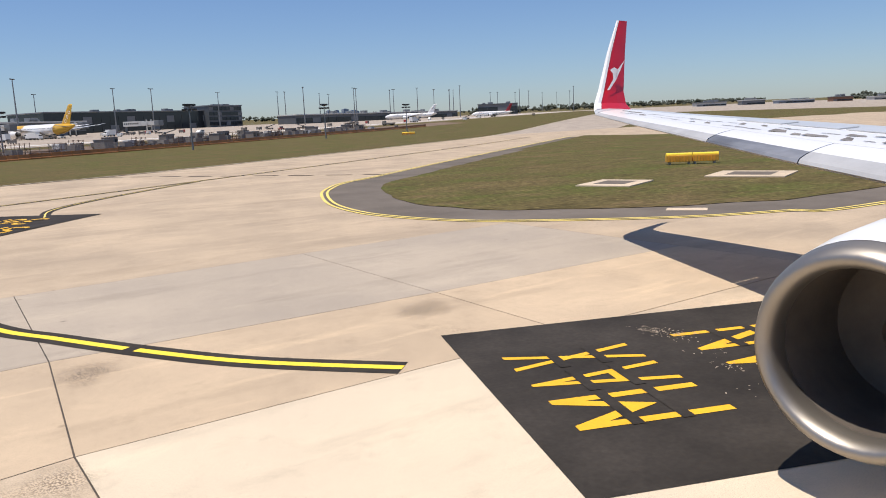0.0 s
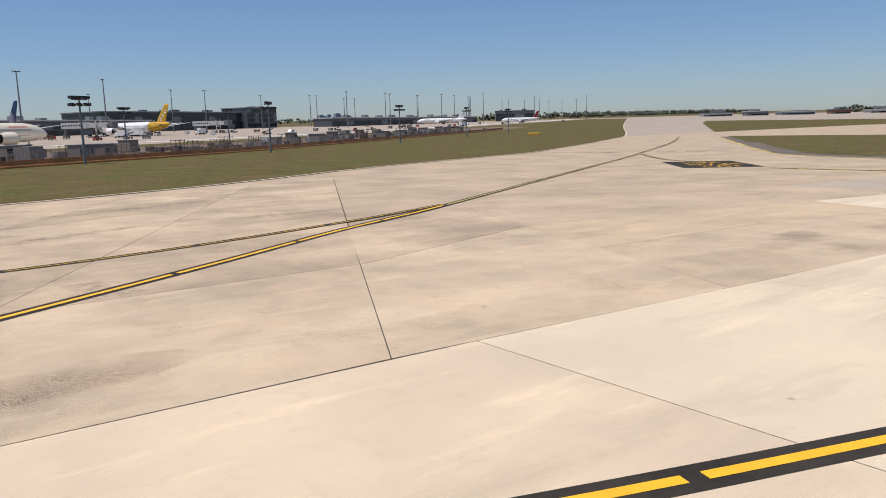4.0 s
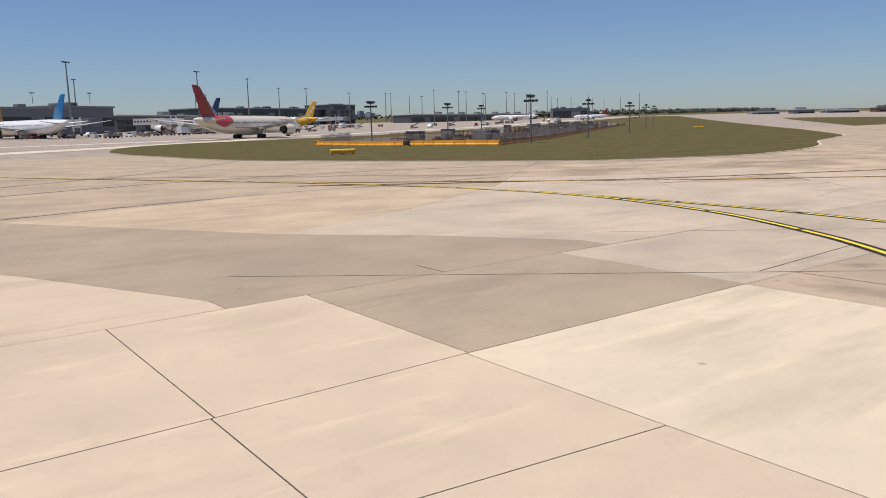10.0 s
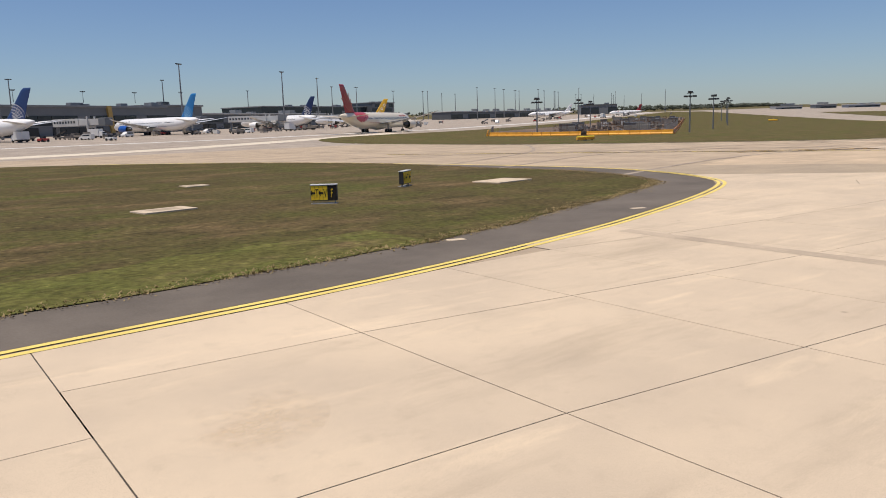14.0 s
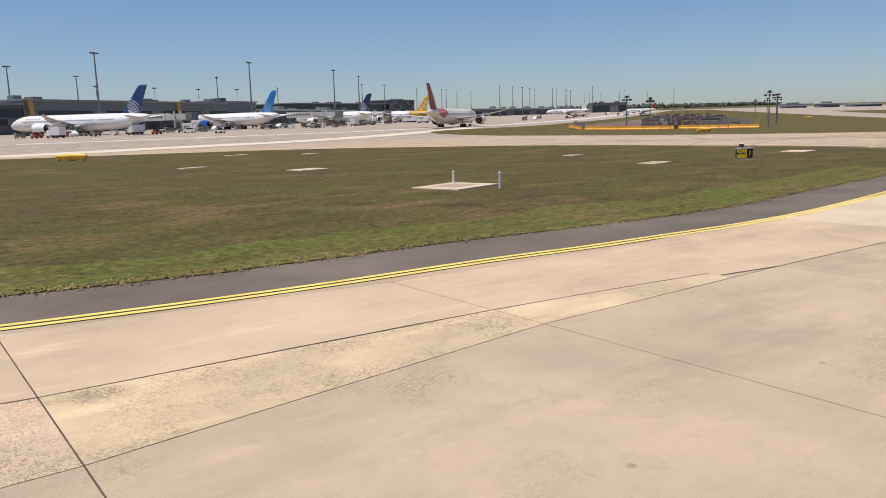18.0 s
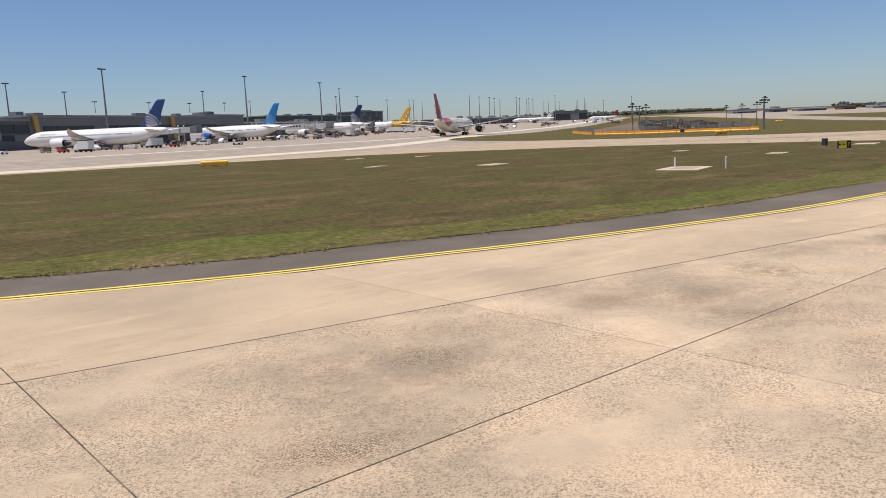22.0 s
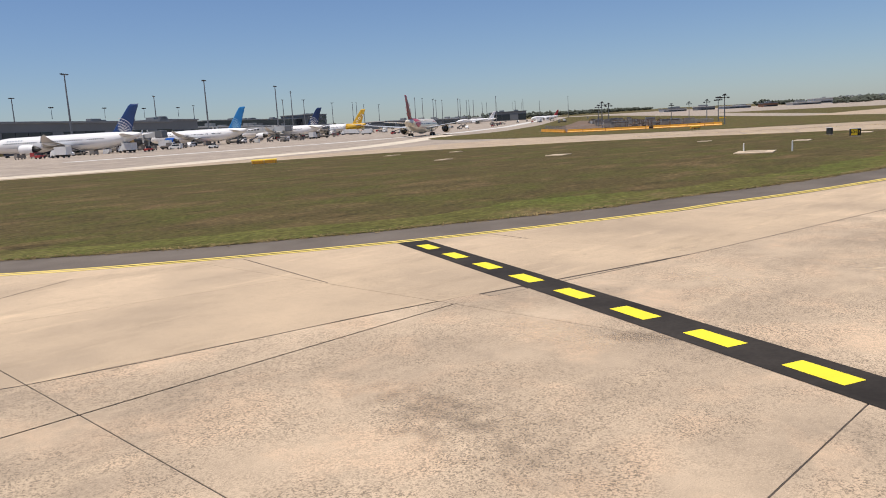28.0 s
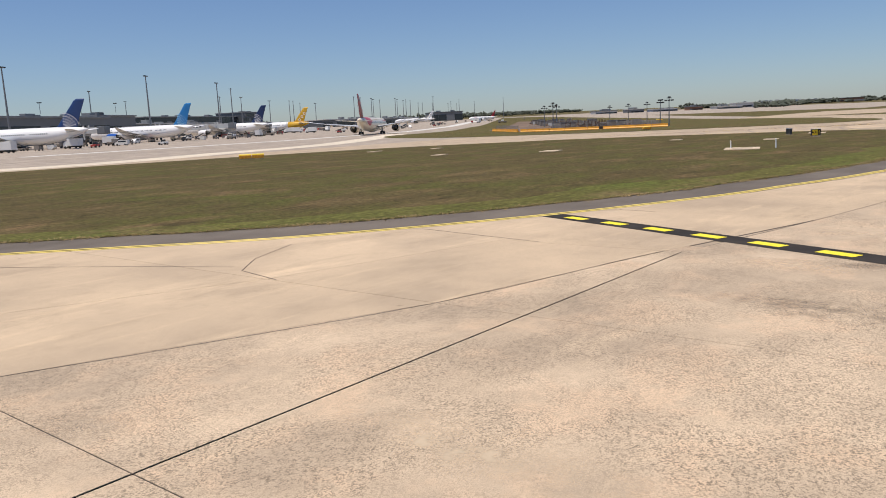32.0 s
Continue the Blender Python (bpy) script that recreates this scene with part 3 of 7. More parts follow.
near_b = [p for p in island_b_fine if p.y < 70 or p.x > -160]
line_thing("edge_marking_1", "double yellow taxiway edge line round the grass", [
    ("stripe", YELLOW_OLD, 0.022, [(offset_line(near_b, 0.10), 0.19, 0)]), ("stripe", YELLOW_OLD, 0.022, [(offset_line(near_b, -0.22), 0.19, 0)])])
line_thing("edge_marking_2", "double yellow taxiway edge line round the grass", [
    ("stripe", YELLOW_OLD, 0.022, [(offset_line(island_a_fine, 0.10), 0.15, 0)]), ("stripe", YELLOW_OLD, 0.022, [(offset_line(island_a_fine, -0.22), 0.15, 0)])])

GUIDES = {}
GUIDES["curve_bend"] = [(5.95, 9.55), (4.3, 11.5), (3.2, 13.3), (2.1, 15.45), (1.2, 17.4), (0.1, 21.8), (-0.4, 27.0), (-0.3, 31.0)]
GUIDES["line_one"] = [(-112, 48.5), (-98, 37.2), (-92, 33.2), (-84.8, 29.6), (-78.4, 26.7), (-71.4, 24.7), (-64.5, 23.7), (-55.8, 23.5), (-48.6, 24.1), (-40, 26.35), (-33.6, 28.7)]
GUIDES["line_two"] = [(-84, 4.2), (-78.35, 6.0), (-75.1, 7.1), (-72.4, 8.1), (-69.0, 9.5), (-66.0, 10.85), (-64.4, 11.55)]
GUIDES["line_three"] = [(-110, 50.6), (-103.8, 43.8), (-98.4, 37.4), (-92.4, 30.9), (-87.0, 26.0), (-80.8, 20.5), (-75.1, 16.5), (-72.1, 14.7), (-68.7, 12.5), (-65.4, 10.7), (-62.1, 9.0), (-58.4, 7.1), (-54.35, 5.4), (-50, 3.8), (-44, 1.8)]
GUIDES["line_four"] = [(-81, 2.3), (-76.7, 4.7), (-75.0, 5.7), (-72.85, 6.85), (-70.5, 8.1), (-68.4, 9.3), (-65.7, 10.7), (-62.5, 12.45), (-59.5, 14.1), (-55.2, 16.45), (-48.1, 20.4), (-42.1, 24.0), (-36.6, 26.8), (-33.5, 28.5)]
GUIDES["curve_five"] = [(-117.6, 6.7), (-116.4, 7.7), (-114.4, 9.6), (-113.15, 10.9), (-111.35, 13.1), (-110.2, 14.8), (-108.9, 17.0), (-107.9, 18.9), (-107.0, 21.2), (-106.1, 24.5), (-105.4, 28.4), (-105.5, 33.5), (-107.1, 41.6), (-110.5, 51), (-116.5, 64), (-128, 88)]
GUIDES["curve_six"] = [(-108.1, 6.4), (-107.6, 8.1), (-106.95, 10.1), (-106.4, 12.55), (-105.65, 16.2), (-105.2, 19.5), (-105.0, 23), (-105.0, 27), (-105.3, 33)]
for rank, (key, pts) in enumerate(GUIDES.items()):
    P = resample(pts, 0.25)
    thick = key in ("line_two", "line_three", "line_four", "curve_five", "curve_six", "curve_bend")
    line_thing("guide_line", "yellow taxi guide line with a black border", [
        ("border", BLACK_PAINT, 0.0195 + 0.0004 * rank, [(P, 0.56 if thick else 0.5, 0)]),
        ("stroke", GOLDEN if key in ("curve_five", "curve_six", "curve_bend") else AMBER, 0.0235 + 0.0006 * rank, [(s, 0.18 if thick else 0.065, 0) for s in dashes(P, 5.75 if key not in ("curve_bend",) else 5.0, 0.25)])])
T_LINE = resample([(-33.5, 28.5), (-16.6, 38.2), (-1.4, 46.9), (9.6, 53.2), (19.7, 59.3), (68.6, 90), (140, 140)], 0.5)
line_thing("guide_line", "distant dark-bordered taxi guide line", [("border", BLACK_PAINT, 0.018, [(T_LINE, 0.5, 0)]), ("stroke", YELLOW_OLD, 0.022, [(T_LINE, 0.09, 0)])])
HOOK = resample([(5.6, 40.5), (6.4, 44.0), (8.6, 47.5), (12.5, 52.0), (19, 58.6)], 0.5)
line_thing("guide_line", "dark-bordered curved lead line", [("border", BLACK_PAINT, 0.019, [(HOOK, 0.5, 0)]), ("stroke", YELLOW_OLD, 0.023, [(HOOK, 0.09, 0)])])

# broken dark line across the far taxiway
cross = resample([(14, 78.5), (24, 60), (30, 49)], 0.25)
line_thing("holding_marking", "broken black holding line across the taxiway", [("stroke", BLACK_PAINT, 0.02, [(s, 0.35, 0) for s in dashes(cross, 2.5, 1.0)])])

# holding band with yellow dashes
band = empty("holding_band")
tagged(band, "black painted band with yellow dashes across the taxiway", "marking", kind="structure")
A, B = Vector((-243.5, 28.5, 0)), Vector((-259.2, -8.5, 0))
bm = bmesh.new()
ribbon(bm, [A + (B - A) * k / 20 for k in range(21)], 1.02, 0.021)
part("band", bm, BLACK_PAINT, band)
way = (B - A).normalized()
for k in range(18):
    bm = bmesh.new()
    s = 0.97 + 2.125 * k
    ribbon(bm, [A + way * s, A + way * (s + 1.06)], 0.42, 0.025)
    part("dash", bm, LEMON, band)


def text_mesh(body, size):
    cu = bpy.data.curves.new("lettering", "FONT")
    cu.body, cu.size, cu.align_x = body, size, "CENTER"
    ob = bpy.data.objects.new("lettering", cu)
    scene.collection.objects.link(ob)
    me = bpy.data.meshes.new_from_object(ob.evaluated_get(bpy.context.evaluated_depsgraph_get()))
    bpy.data.objects.remove(ob)
    return me


def lettering(name, body, size, m, material, parent):
    me = text_mesh(body, size)
    me.name = name
    me.materials.clear()
    me.materials.append(material)
    ob = new(name, me)
    ob.parent = parent
    ob.matrix_basis = m
    return ob


def span_board(corner, down, deep, wide, label):
    """A black painted panel with the three lines MAX / SPAN / 36M; down points to the reader."""
    top = empty("span_marking")
    tagged(top, label, "marking", kind="structure")
    d = Vector((*down, 0)).normalized()
    r = Vector((-d.y, d.x, 0))
    c = Vector((*corner, 0))
    bm = bmesh.new()
    bm.faces.new([bm.verts.new((p.x, p.y, 0.021)) for p in (c, c + d * deep, c + d * deep + r * wide, c + r * wide)])
    bmesh.ops.recalc_face_normals(bm, faces=bm.faces)
    part("panel", bm, BLACK_PAINT, top)
    wide_of = {"M": 1.0, "A": 0.80, "X": 0.74, "S": 0.8, "P": 0.78, "N": 0.86, "3": 0.76, "6": 0.78}
    tall = 2.1
    for word, at, mid, across in (("MAX", 0.60, 3.1, 3.05), ("SPAN", 3.62, 2.65, 4.3), ("36M", 6.6, 3.2, 3.0)):
        unit = across / (sum(wide_of[ch] for ch in word) + 0.2 * (len(word) - 1))
        left = mid - across / 2
        for ch in word:
            w = wide_of[ch] * unit
            me = text_mesh(ch, 2.0)
            xs, ys = [v.co.x for v in me.vertices], [v.co.y for v in me.vertices]
            bpy.data.meshes.remove(me)
            base = c + d * (at + tall) + r * (left + w / 2)
            m = Matrix(((r.x, -d.x, 0, base.x), (r.y, -d.y, 0, base.y), (0, 0, 1, 0.026), (0, 0, 0, 1)))
            fit = Matrix.Diagonal((w / (max(xs) - min(xs)), tall / (max(ys) - min(ys)), 1, 1)) @ Matrix.Translation((-(max(xs) + min(xs)) / 2, -min(ys), 0))
            lettering("lettering", ch, 2.0, m @ fit, AMBER, top)
            # stencil bridges: the black ground shows through twice across each letter
            for f in (0.36, 0.68):
                bm = bmesh.new()
                start = c + d * (at + tall * f) + r * (left - 0.04)
                ribbon(bm, [start, start + r * (w + 0.08)], 0.17, 0.030)
                part("stencil_bridge", bm, BLACK_PAINT, top)
            left += w + 0.2 * unit
    return top


span_board((5.05, 4.85), (0.925, -0.38), 9.6, 6.2, "black panel with yellow MAX SPAN 36M lettering on concrete")
span_board((1.1, 32.2), (0.68, 0.73), 10.1, 6.2, "black panel with yellow MAX SPAN 36M lettering beyond the bend")

# pale flakes where the paint has broken up
rf = random.Random(5)
bm = bmesh.new()
for x, y, n, spread in ((10.2, 8.25, 90, 0.17), (10.35, 7.75, 60, 0.2), (9.45, 6.25, 25, 0.12), (9.0, 5.3, 12, 0.3), (10.0, 7.0, 20, 0.4)):
    for _ in range(n):
        px, py, q, t = rf.gauss(x, spread * 0.7), rf.gauss(y, spread), rf.uniform(0.008, 0.024), rf.uniform(0, 3.1)
        u, v = Vector((math.cos(t), math.sin(t), 0)) * q, Vector((-math.sin(t), math.cos(t), 0)) * q * rf.uniform(0.25, 0.7)
        o = Vector((px, py, 0.0325))
        bm.faces.new([bm.verts.new(k) for k in (o - u - v, o + u - v * 0.6, o + u + v, o - u * 0.7 + v)])
ob = part("paint_flakes", bm, SLAB_LIGHT)
tagged(ob, "pale flaked spots in the black painted panel", "stain", kind="structure")

# joints and stains outside the slab zone
J = [[(-62.0, 9.5), (-62.1, 2.0)], [(-65.45, 10.0), (-65.5, 2.4)], [(-69.0, 9.95), (-69.1, 2.2)], [(-76.4, 10.2), (-76.45, 2.4)], [(-68.93, 12.7), (-68.94, 10.1)], [(-54.95, 5.6), (-57.4, 3.3)],
     [(-107.5, 13.5), (-106.1, 12.3)], [(-114.5, 19.7), (-106.2, 12.4)], [(-127.3, 21.1), (-116.7, 11.95), (-112.0, 7.9)], [(-117.2, 12.5), (-111.5, 12.9)], [(-116.68, 12.0), (-116.56, 5.0)],
     [(-122.84, 19.1), (-122.87, 17.75)], [(-249.4, 25.4), (-248.35, 31.1)], [(-257.15, 28.5), (-256.4, 31.0), (-252.9, 32.95)], [(-259.9, 38.4), (-257.9, 34.4), (-256.4, 31.0)], [(-241.4, 25.2), (-240.95, 27.5)], [(-93.5, 21.5), (-90.9, 24.3)],
     [(-203.48, 13.95), (-209.5, 14.75), (-217.4, 15.3)],
     [(-217.4, 15.3), (-225.3, 16.48), (-233.2, 17.8), (-241.45, 19.2), (-247.3, 20.45)], [(-249.45, 21.42), (-251.0, 21.8), (-256.9, 23.05), (-261.2, 24.75), (-264.9, 26.4)]]
bm = bmesh.new()
for pts in J:
    ribbon(bm, resample([(float(a), float(b)) for a, b in pts], 2.0), 0.032, 0.0185)
ob = part("pavement_joint", bm, JOINT)
tagged(ob, "dark sealed joints between concrete panels", "joint", kind="structure")
bm = bmesh.new()
for pts, w in (([(-140, 60), (-116, 74), (-95, 98)], 0.5), ([(-150, 90), (-128, 78), (-110, 62), (-98, 46)], 0.45), ([(-190, 150), (-150, 128), (-120, 100)], 0.6), ([(-230, 175), (-170, 165), (-110, 175)], 0.8),
               ([(-140, 52), (-118, 60), (-96, 58), (-70, 46)], 0.4), ([(-300, 190), (-200, 185), (-100, 190), (-20, 240)], 0.8), ([(-142, 38), (-120, 44), (-98, 44)], 0.5)):
    ribbon(bm, resample(pts, 2.0), w, 0.0178)
ob = part("rubber_streak", bm, TYRE_MARK)
tagged(ob, "dark rubber streaks left by tyres on the concrete", "stain", kind="structure")

# ---------------------------------------------------------------- aircraft
def aerofoil(x0, chord, y, z, thick, n=9):
    """A closed wing section from the leading edge x0 backwards (towards -x)."""
    up, lo = [], []
    for k in range(n):
        t = 0.5 * (1 - math.cos(math.pi * k / (n - 1)))
        h = thick * chord * 2.6 * (0.2969 * math.sqrt(t) - 0.126 * t - 0.3516 * t ** 2 + 0.2843 * t ** 3 - 0.1036 * t ** 4) * 1.9
        up.append(Vector((x0 - chord * t, y, z + h)))
        lo.append(Vector((x0 - chord * t, y, z - h * 0.7)))
    return up + lo[-2:0:-1]


def wheel(bm, c, r, w):
    tube(bm, (c[0], c[1] - w / 2, c[2]), (c[0], c[1] + w / 2, c[2]), r, seg=14)


def fin_bars(kind):
    """Plain shapes of the tail livery, a little proud of both faces of the fin."""
    bm = bmesh.new()
    for s in (1, -1):
        if kind == "arcs":
            for k in range(5):
                r = 1.5 + 0.95 * k
                pts = [(-22.3 - r * math.cos(a) * 1.15 + 1.5, 6.9 + r * math.sin(a)) for a in [0.15 + 0.17 * j for j in range(9)]]
                pts = [p for p in pts if p[0] > -27.2 + (p[1] - 7) * -0.28]
                for p, q in zip(pts, pts[1:]):
                    v = [bm.verts.new((x, s * 0.42, z + d)) for (x, z), d in ((p, -0.12), (q, -0.12), (q, 0.12), (p, 0.12))]
                    bm.faces.new(v)
            for k in range(6):
                a = 0.25 + 0.24 * k
                p, q = (-21.0 - 0.8 * math.cos(a), 7.0 + 0.8 * math.sin(a)), (-21.0 - 4.9 * math.cos(a), 7.0 + 4.9 * math.sin(a))
                v = [bm.verts.new((x, s * 0.42, z + d)) for (x, z), d in ((p, -0.11), (q, -0.11), (q, 0.11), (p, 0.11))]
                bm.faces.new(v)
        elif kind == "rays":
            for k in range(9):
                a = 0.5 + 0.21 * k
                p, q = Vector((-21.5 - 1.2 * math.cos(a), s * 0.42, 7.0 + 1.0 * math.sin(a))), Vector((-22.5 - 7.6 * math.cos(a) * 0.9, s * 0.42, 7.0 + 8.4 * math.sin(a)))
                n = Vector((-(q - p).z, 0, (q - p).x)).normalized()
                ok = [t for t in (1.0, 0.85, 0.7, 0.55, 0.4) if inside_fin(p + (q - p) * t)]
                if ok:
                    q = p + (q - p) * ok[0]
                    bm.faces.new([bm.verts.new(x) for x in (p - n * 0.05, q - n * 0.2, q + n * 0.2, p + n * 0.05)])
        elif kind == "rings":
            for k in range(4):
                c = Vector((-20.6 - 2.05 * k, s * 0.42, 6.4 + 2.15 * k))
                for j in range(14):
                    a, b = 2 * math.pi * j / 14, 2 * math.pi * (j + 1) / 14
                    bm.faces.new([bm.verts.new(c + Vector((r * math.cos(t), 0, r * math.sin(t)))) for r, t in ((0.62, a), (0.95, a), (0.95, b), (0.62, b))])
        elif kind == "swirl":
            for j in range(10):
                a, b = 0.3 * j, 0.3 * (j + 1)
                bm.faces.new([bm.verts.new((-25.2 + (1.1 + q) * math.cos(t), s * 0.42, 11 + (1.6 + q) * math.sin(t))) for q, t in ((0, a), (0.5, a), (0.5, b), (0, b))])
    return bm


def inside_fin(p):
    f = (p.z - 6.6) / 10.4
    return 0 < f < 0.97 and (-25.6 - 4.2 * f) < p.x - 0.1 and p.x + 0.1 < (-17.2 - 8.8 * f)


def airliner(label, m, fin=FIN_BLUE, body=WHITE, nacelle=WHITE, motif="arcs", motif_mat=PALE_TRIM, rear=None, scale=0.93, title=FIN_NAVY, group="airliners", crest=None, brow=None):
    """A twin-engined wide-body jet; nose to +x, its main wheels at the origin."""
    top = empty("airliner", m @ Matrix.Diagonal((scale, scale, scale, 1)))
    tagged(top, label, "aircraft", group=group)
    R, Z = 2.9, 4.55
    st = [(33.2, 0.05, -0.75), (32.8, 0.62, -0.7), (32.0, 1.12, -0.6), (30.8, 1.65, -0.42), (29.2, 2.15, -0.22), (27.0, 2.6, -0.06), (24.0, 2.88, 0), (20, 2.92, 0), (10, 2.92, 0), (0, 2.92, 0), (-10, 2.92, 0), (-14, 2.86, 0.03),
          (-18, 2.62, 0.22), (-22, 2.15, 0.6), (-25.5, 1.55, 1.05), (-28, 0.95, 1.45), (-29.6, 0.35, 1.7)]
    cut = -16.5 if rear else -40
    for pname, sel, mt in (("fuselage", [s for s in st if s[0] > cut], body), ("rear_fuselage", [s for s in st if s[0] <= cut + 3.0], rear)):
        if mt is None or len(sel) < 2:
            continue
        bm = bmesh.new()
        loft(bm, [circle((x, 0, Z + dz), r, seg=28, sy=1.02) for x, r, dz in sel])
        part(pname, bm, mt, top, smooth=True)
    bm = bmesh.new()
    for s in (1, -1):
        for k in range(54):
            x = 24.2 - 0.76 * k
            if x in (4.0,) or 9.2 < x < 10.4 or -9.5 < x < -8.2:
                continue
            r = 2.94 if x > -12 else 2.94 - 0.03 * (-12 - x)
            z0, z1 = Z + 0.55, Z + 1.0
            y0, y1 = math.sqrt(r * r - 0.55 ** 2), math.sqrt(r * r - 1.0)
            bm.faces.new([bm.verts.new(v) for v in ((x, s * y0, z0), (x + 0.36, s * y0, z0), (x + 0.36, s * y1, z1), (x, s * y1, z1))])
    tagged(part("cabin_glazing", bm, GLASS_DARK, top), kind="stuff")
    bm = bmesh.new()
    for s in (1, -1):
        bm.faces.new([bm.verts.new(v) for v in ((31.35, s * 0.12, Z + 0.78), (30.3, s * 1.28, Z + 0.72), (29.9, s * 1.3, Z + 1.28), (30.55, s * 0.12, Z + 1.40))])
    part("cockpit_glazing", bm, GLASS_DARK, top)
    bm = bmesh.new()
    for s in (1, -1):
        for k in range(6):
            x = 22.6 - 1.15 * k
            z0, z1 = Z + 1.45, Z + 1.95
            y0, y1 = math.sqrt(2.96 ** 2 - 1.45 ** 2), math.sqrt(2.96 ** 2 - 1.95 ** 2)
            bm.faces.new([bm.verts.new(v) for v in ((x, s * y0, z0), (x + 0.62, s * y0, z0), (x + 0.62, s * y1, z1), (x, s * y1, z1))])
    tagged(part("title_marking", bm, title, top), kind="stuff")
    bm = bmesh.new()
    for s in (1, -1):
        bm.faces.new([bm.verts.new((x, s * 2.95 * math.cos(a), Z + 2.95 * math.sin(a))) for x, a in ((24, -0.33), (-12, -0.33), (-12, -0.30), (24, -0.30))])
    part("cheat_line", bm, title, top)
    for pname, mt, x0, x1, low in (("tail_crest", crest, -12.6, -21.5, -0.35), ("brow_panel", brow, 22.5, 14.5, 0.35)):
        if mt is None:
            continue
        bm = bmesh.new()
        rows = []
        for k in range(9):
            x = x0 + (x1 - x0) * k / 8
            i = next(i for i in range(len(st) - 1) if st[i][0] >= x >= st[i + 1][0])
            u = (st[i][0] - x) / (st[i][0] - st[i + 1][0])
            rad, dz = (st[i][j] + (st[i + 1][j] - st[i][j]) * u for j in (1, 2))
            # the panel's lower edge sweeps up towards its ends
            a0 = low + (1.15 - low) * abs(k / 8 - 0.62) ** 1.6
            rows.append([bm.verts.new((x, (rad + 0.03) * math.cos(a), Z + dz + (rad + 0.03) * 1.02 * math.sin(a))) for a in [a0 + (math.pi - 2 * a0) * j / 14 for j in range(15)]])
        for ra, rb in zip(rows, rows[1:]):
            for j in range(14):
                bm.faces.new((ra[j], ra[j + 1], rb[j + 1], rb[j]))
        part(pname, bm, mt, top, smooth=True)
    bm = bmesh.new()
    loft(bm, [circle((10.5, 0, Z - 2.2), 0.6, seg=16), circle((8, 0, Z - 2.15), 1.9, seg=16, sy=0.55), circle((0, 0, Z - 2.2), 2.4, seg=16, sy=0.6), circle((-5, 0, Z - 2.1), 1.9, seg=16, sy=0.5), circle((-8, 0, Z - 2.0), 0.5, seg=16)])
    part("belly_fairing", bm, body, top, smooth=True)
    for s in (1, -1):
        bm = bmesh.new()
        secs = [(9.0, 12.5, 2.0, 3.3, 0.11), (3.6, 7.6, 9.5, 4.15, 0.10), (-3.6, 4.4, 20.0, 5.45, 0.09), (-9.2, 2.1, 27.2, 6.6, 0.08), (-12.0, 0.7, 29.8, 7.25, 0.07)]
        loft(bm, [[Vector((p.x, s * p.y, p.z)) for p in aerofoil(x0, c, y, z, th)] for x0, c, y, z, th in secs])
        part("wing", bm, GREY_WING if s else WHITE, top, smooth=True)
        for y, x, z in ((7.6, -3.6, 3.55), (12.6, -2.9, 4.2), (17.2, -5.2, 4.75)):
            bm = bmesh.new()
            loft(bm, [circle((x + 3.2, s * y, z), 0.05, seg=10), circle((x + 1.6, s * y, z - 0.3), 0.34, seg=10), circle((x - 0.9, s * y, z - 0.32), 0.3, seg=10), circle((x - 2.6, s * y, z - 0.1), 0.04, seg=10)])
            part("flap_fairing", bm, body, top, smooth=True)
        bm = bmesh.new()
        loft(bm, [[Vector((p.x, s * p.y, p.z)) for p in aerofoil(x0, c, y, z, 0.09)] for x0, c, y, z in ((-21.8, 5.6, 0.8, Z + 1.1), (-26.2, 2.5, 9.0, Z + 1.9), (-27.4, 1.1, 9.9, Z + 2.0))])
        part("tailplane", bm, body, top, smooth=True)
        eng = empty("engine")
        eng.parent = top
        eng.location = (9.3, s * 9.7, 2.75)
        bm = bmesh.new()
        loft(bm, [circle((x, 0, 0), r, seg=26) for x, r in ((2.75, 1.5), (2.95, 1.62), (2.9, 1.74), (2.4, 1.86), (1.0, 1.93), (-0.8, 1.86), (-2.6, 1.55))], caps=False)
        part("cowl", bm, nacelle, eng, smooth=True)
        bm = bmesh.new()
        loft(bm, [circle((x, 0, 0), r, seg=26) for x, r in ((2.84, 1.54), (2.99, 1.62), (2.95, 1.74), (2.72, 1.82))], caps=False)
        part("inlet_lip", bm, METAL, eng, smooth=True)
        bm = bmesh.new()
        loft(bm, [circle((x, 0, 0), r, seg=26) for x, r in ((2.78, 1.52), (2.2, 1.48), (1.6, 1.48), (1.55, 0.4), (2.1, 0.03))], caps=False)
        part("fan", bm, DARK_METAL, eng)
        bm = bmesh.new()
        loft(bm, [circle((x, 0, 0), r, seg=20) for x, r in ((-1.8, 1.1), (-3.6, 0.85), (-4.2, 0.7), (-5.4, 0.05))], caps=True)
        part("exhaust", bm, DARK_METAL, eng, smooth=True)
        bm = bmesh.new()
        loft(bm, [[Vector((x, -0.25, z)), Vector((x, 0.25, z)), Vector((x, 0.2, z2)), Vector((x, -0.2, z2))] for x, z, z2 in ((1.6, 1.75, 1.95), (-1.5, 1.3, 2.0), (-5.5, 0.9, 1.7))])
        part("pylon", bm, body, eng)
        gear = empty("main_gear")
        gear.parent = top
        gear.location = (0, s * 4.9, 0)
        bm = bmesh.new()
        for dx in (0.75, -0.75):
            for dy in (0.65, -0.65):
                wheel(bm, (dx, dy, 0.69), 0.69, 0.5)
        pieces("wheel", bm, RUBBER, gear)
        bm = bmesh.new()
        tube(bm, (0, 0, 0.7), (0, -s * 0.2, 3.2), 0.24, 0.3)
        tube(bm, (-0.85, 0, 0.7), (0.85, 0, 0.7), 0.2)
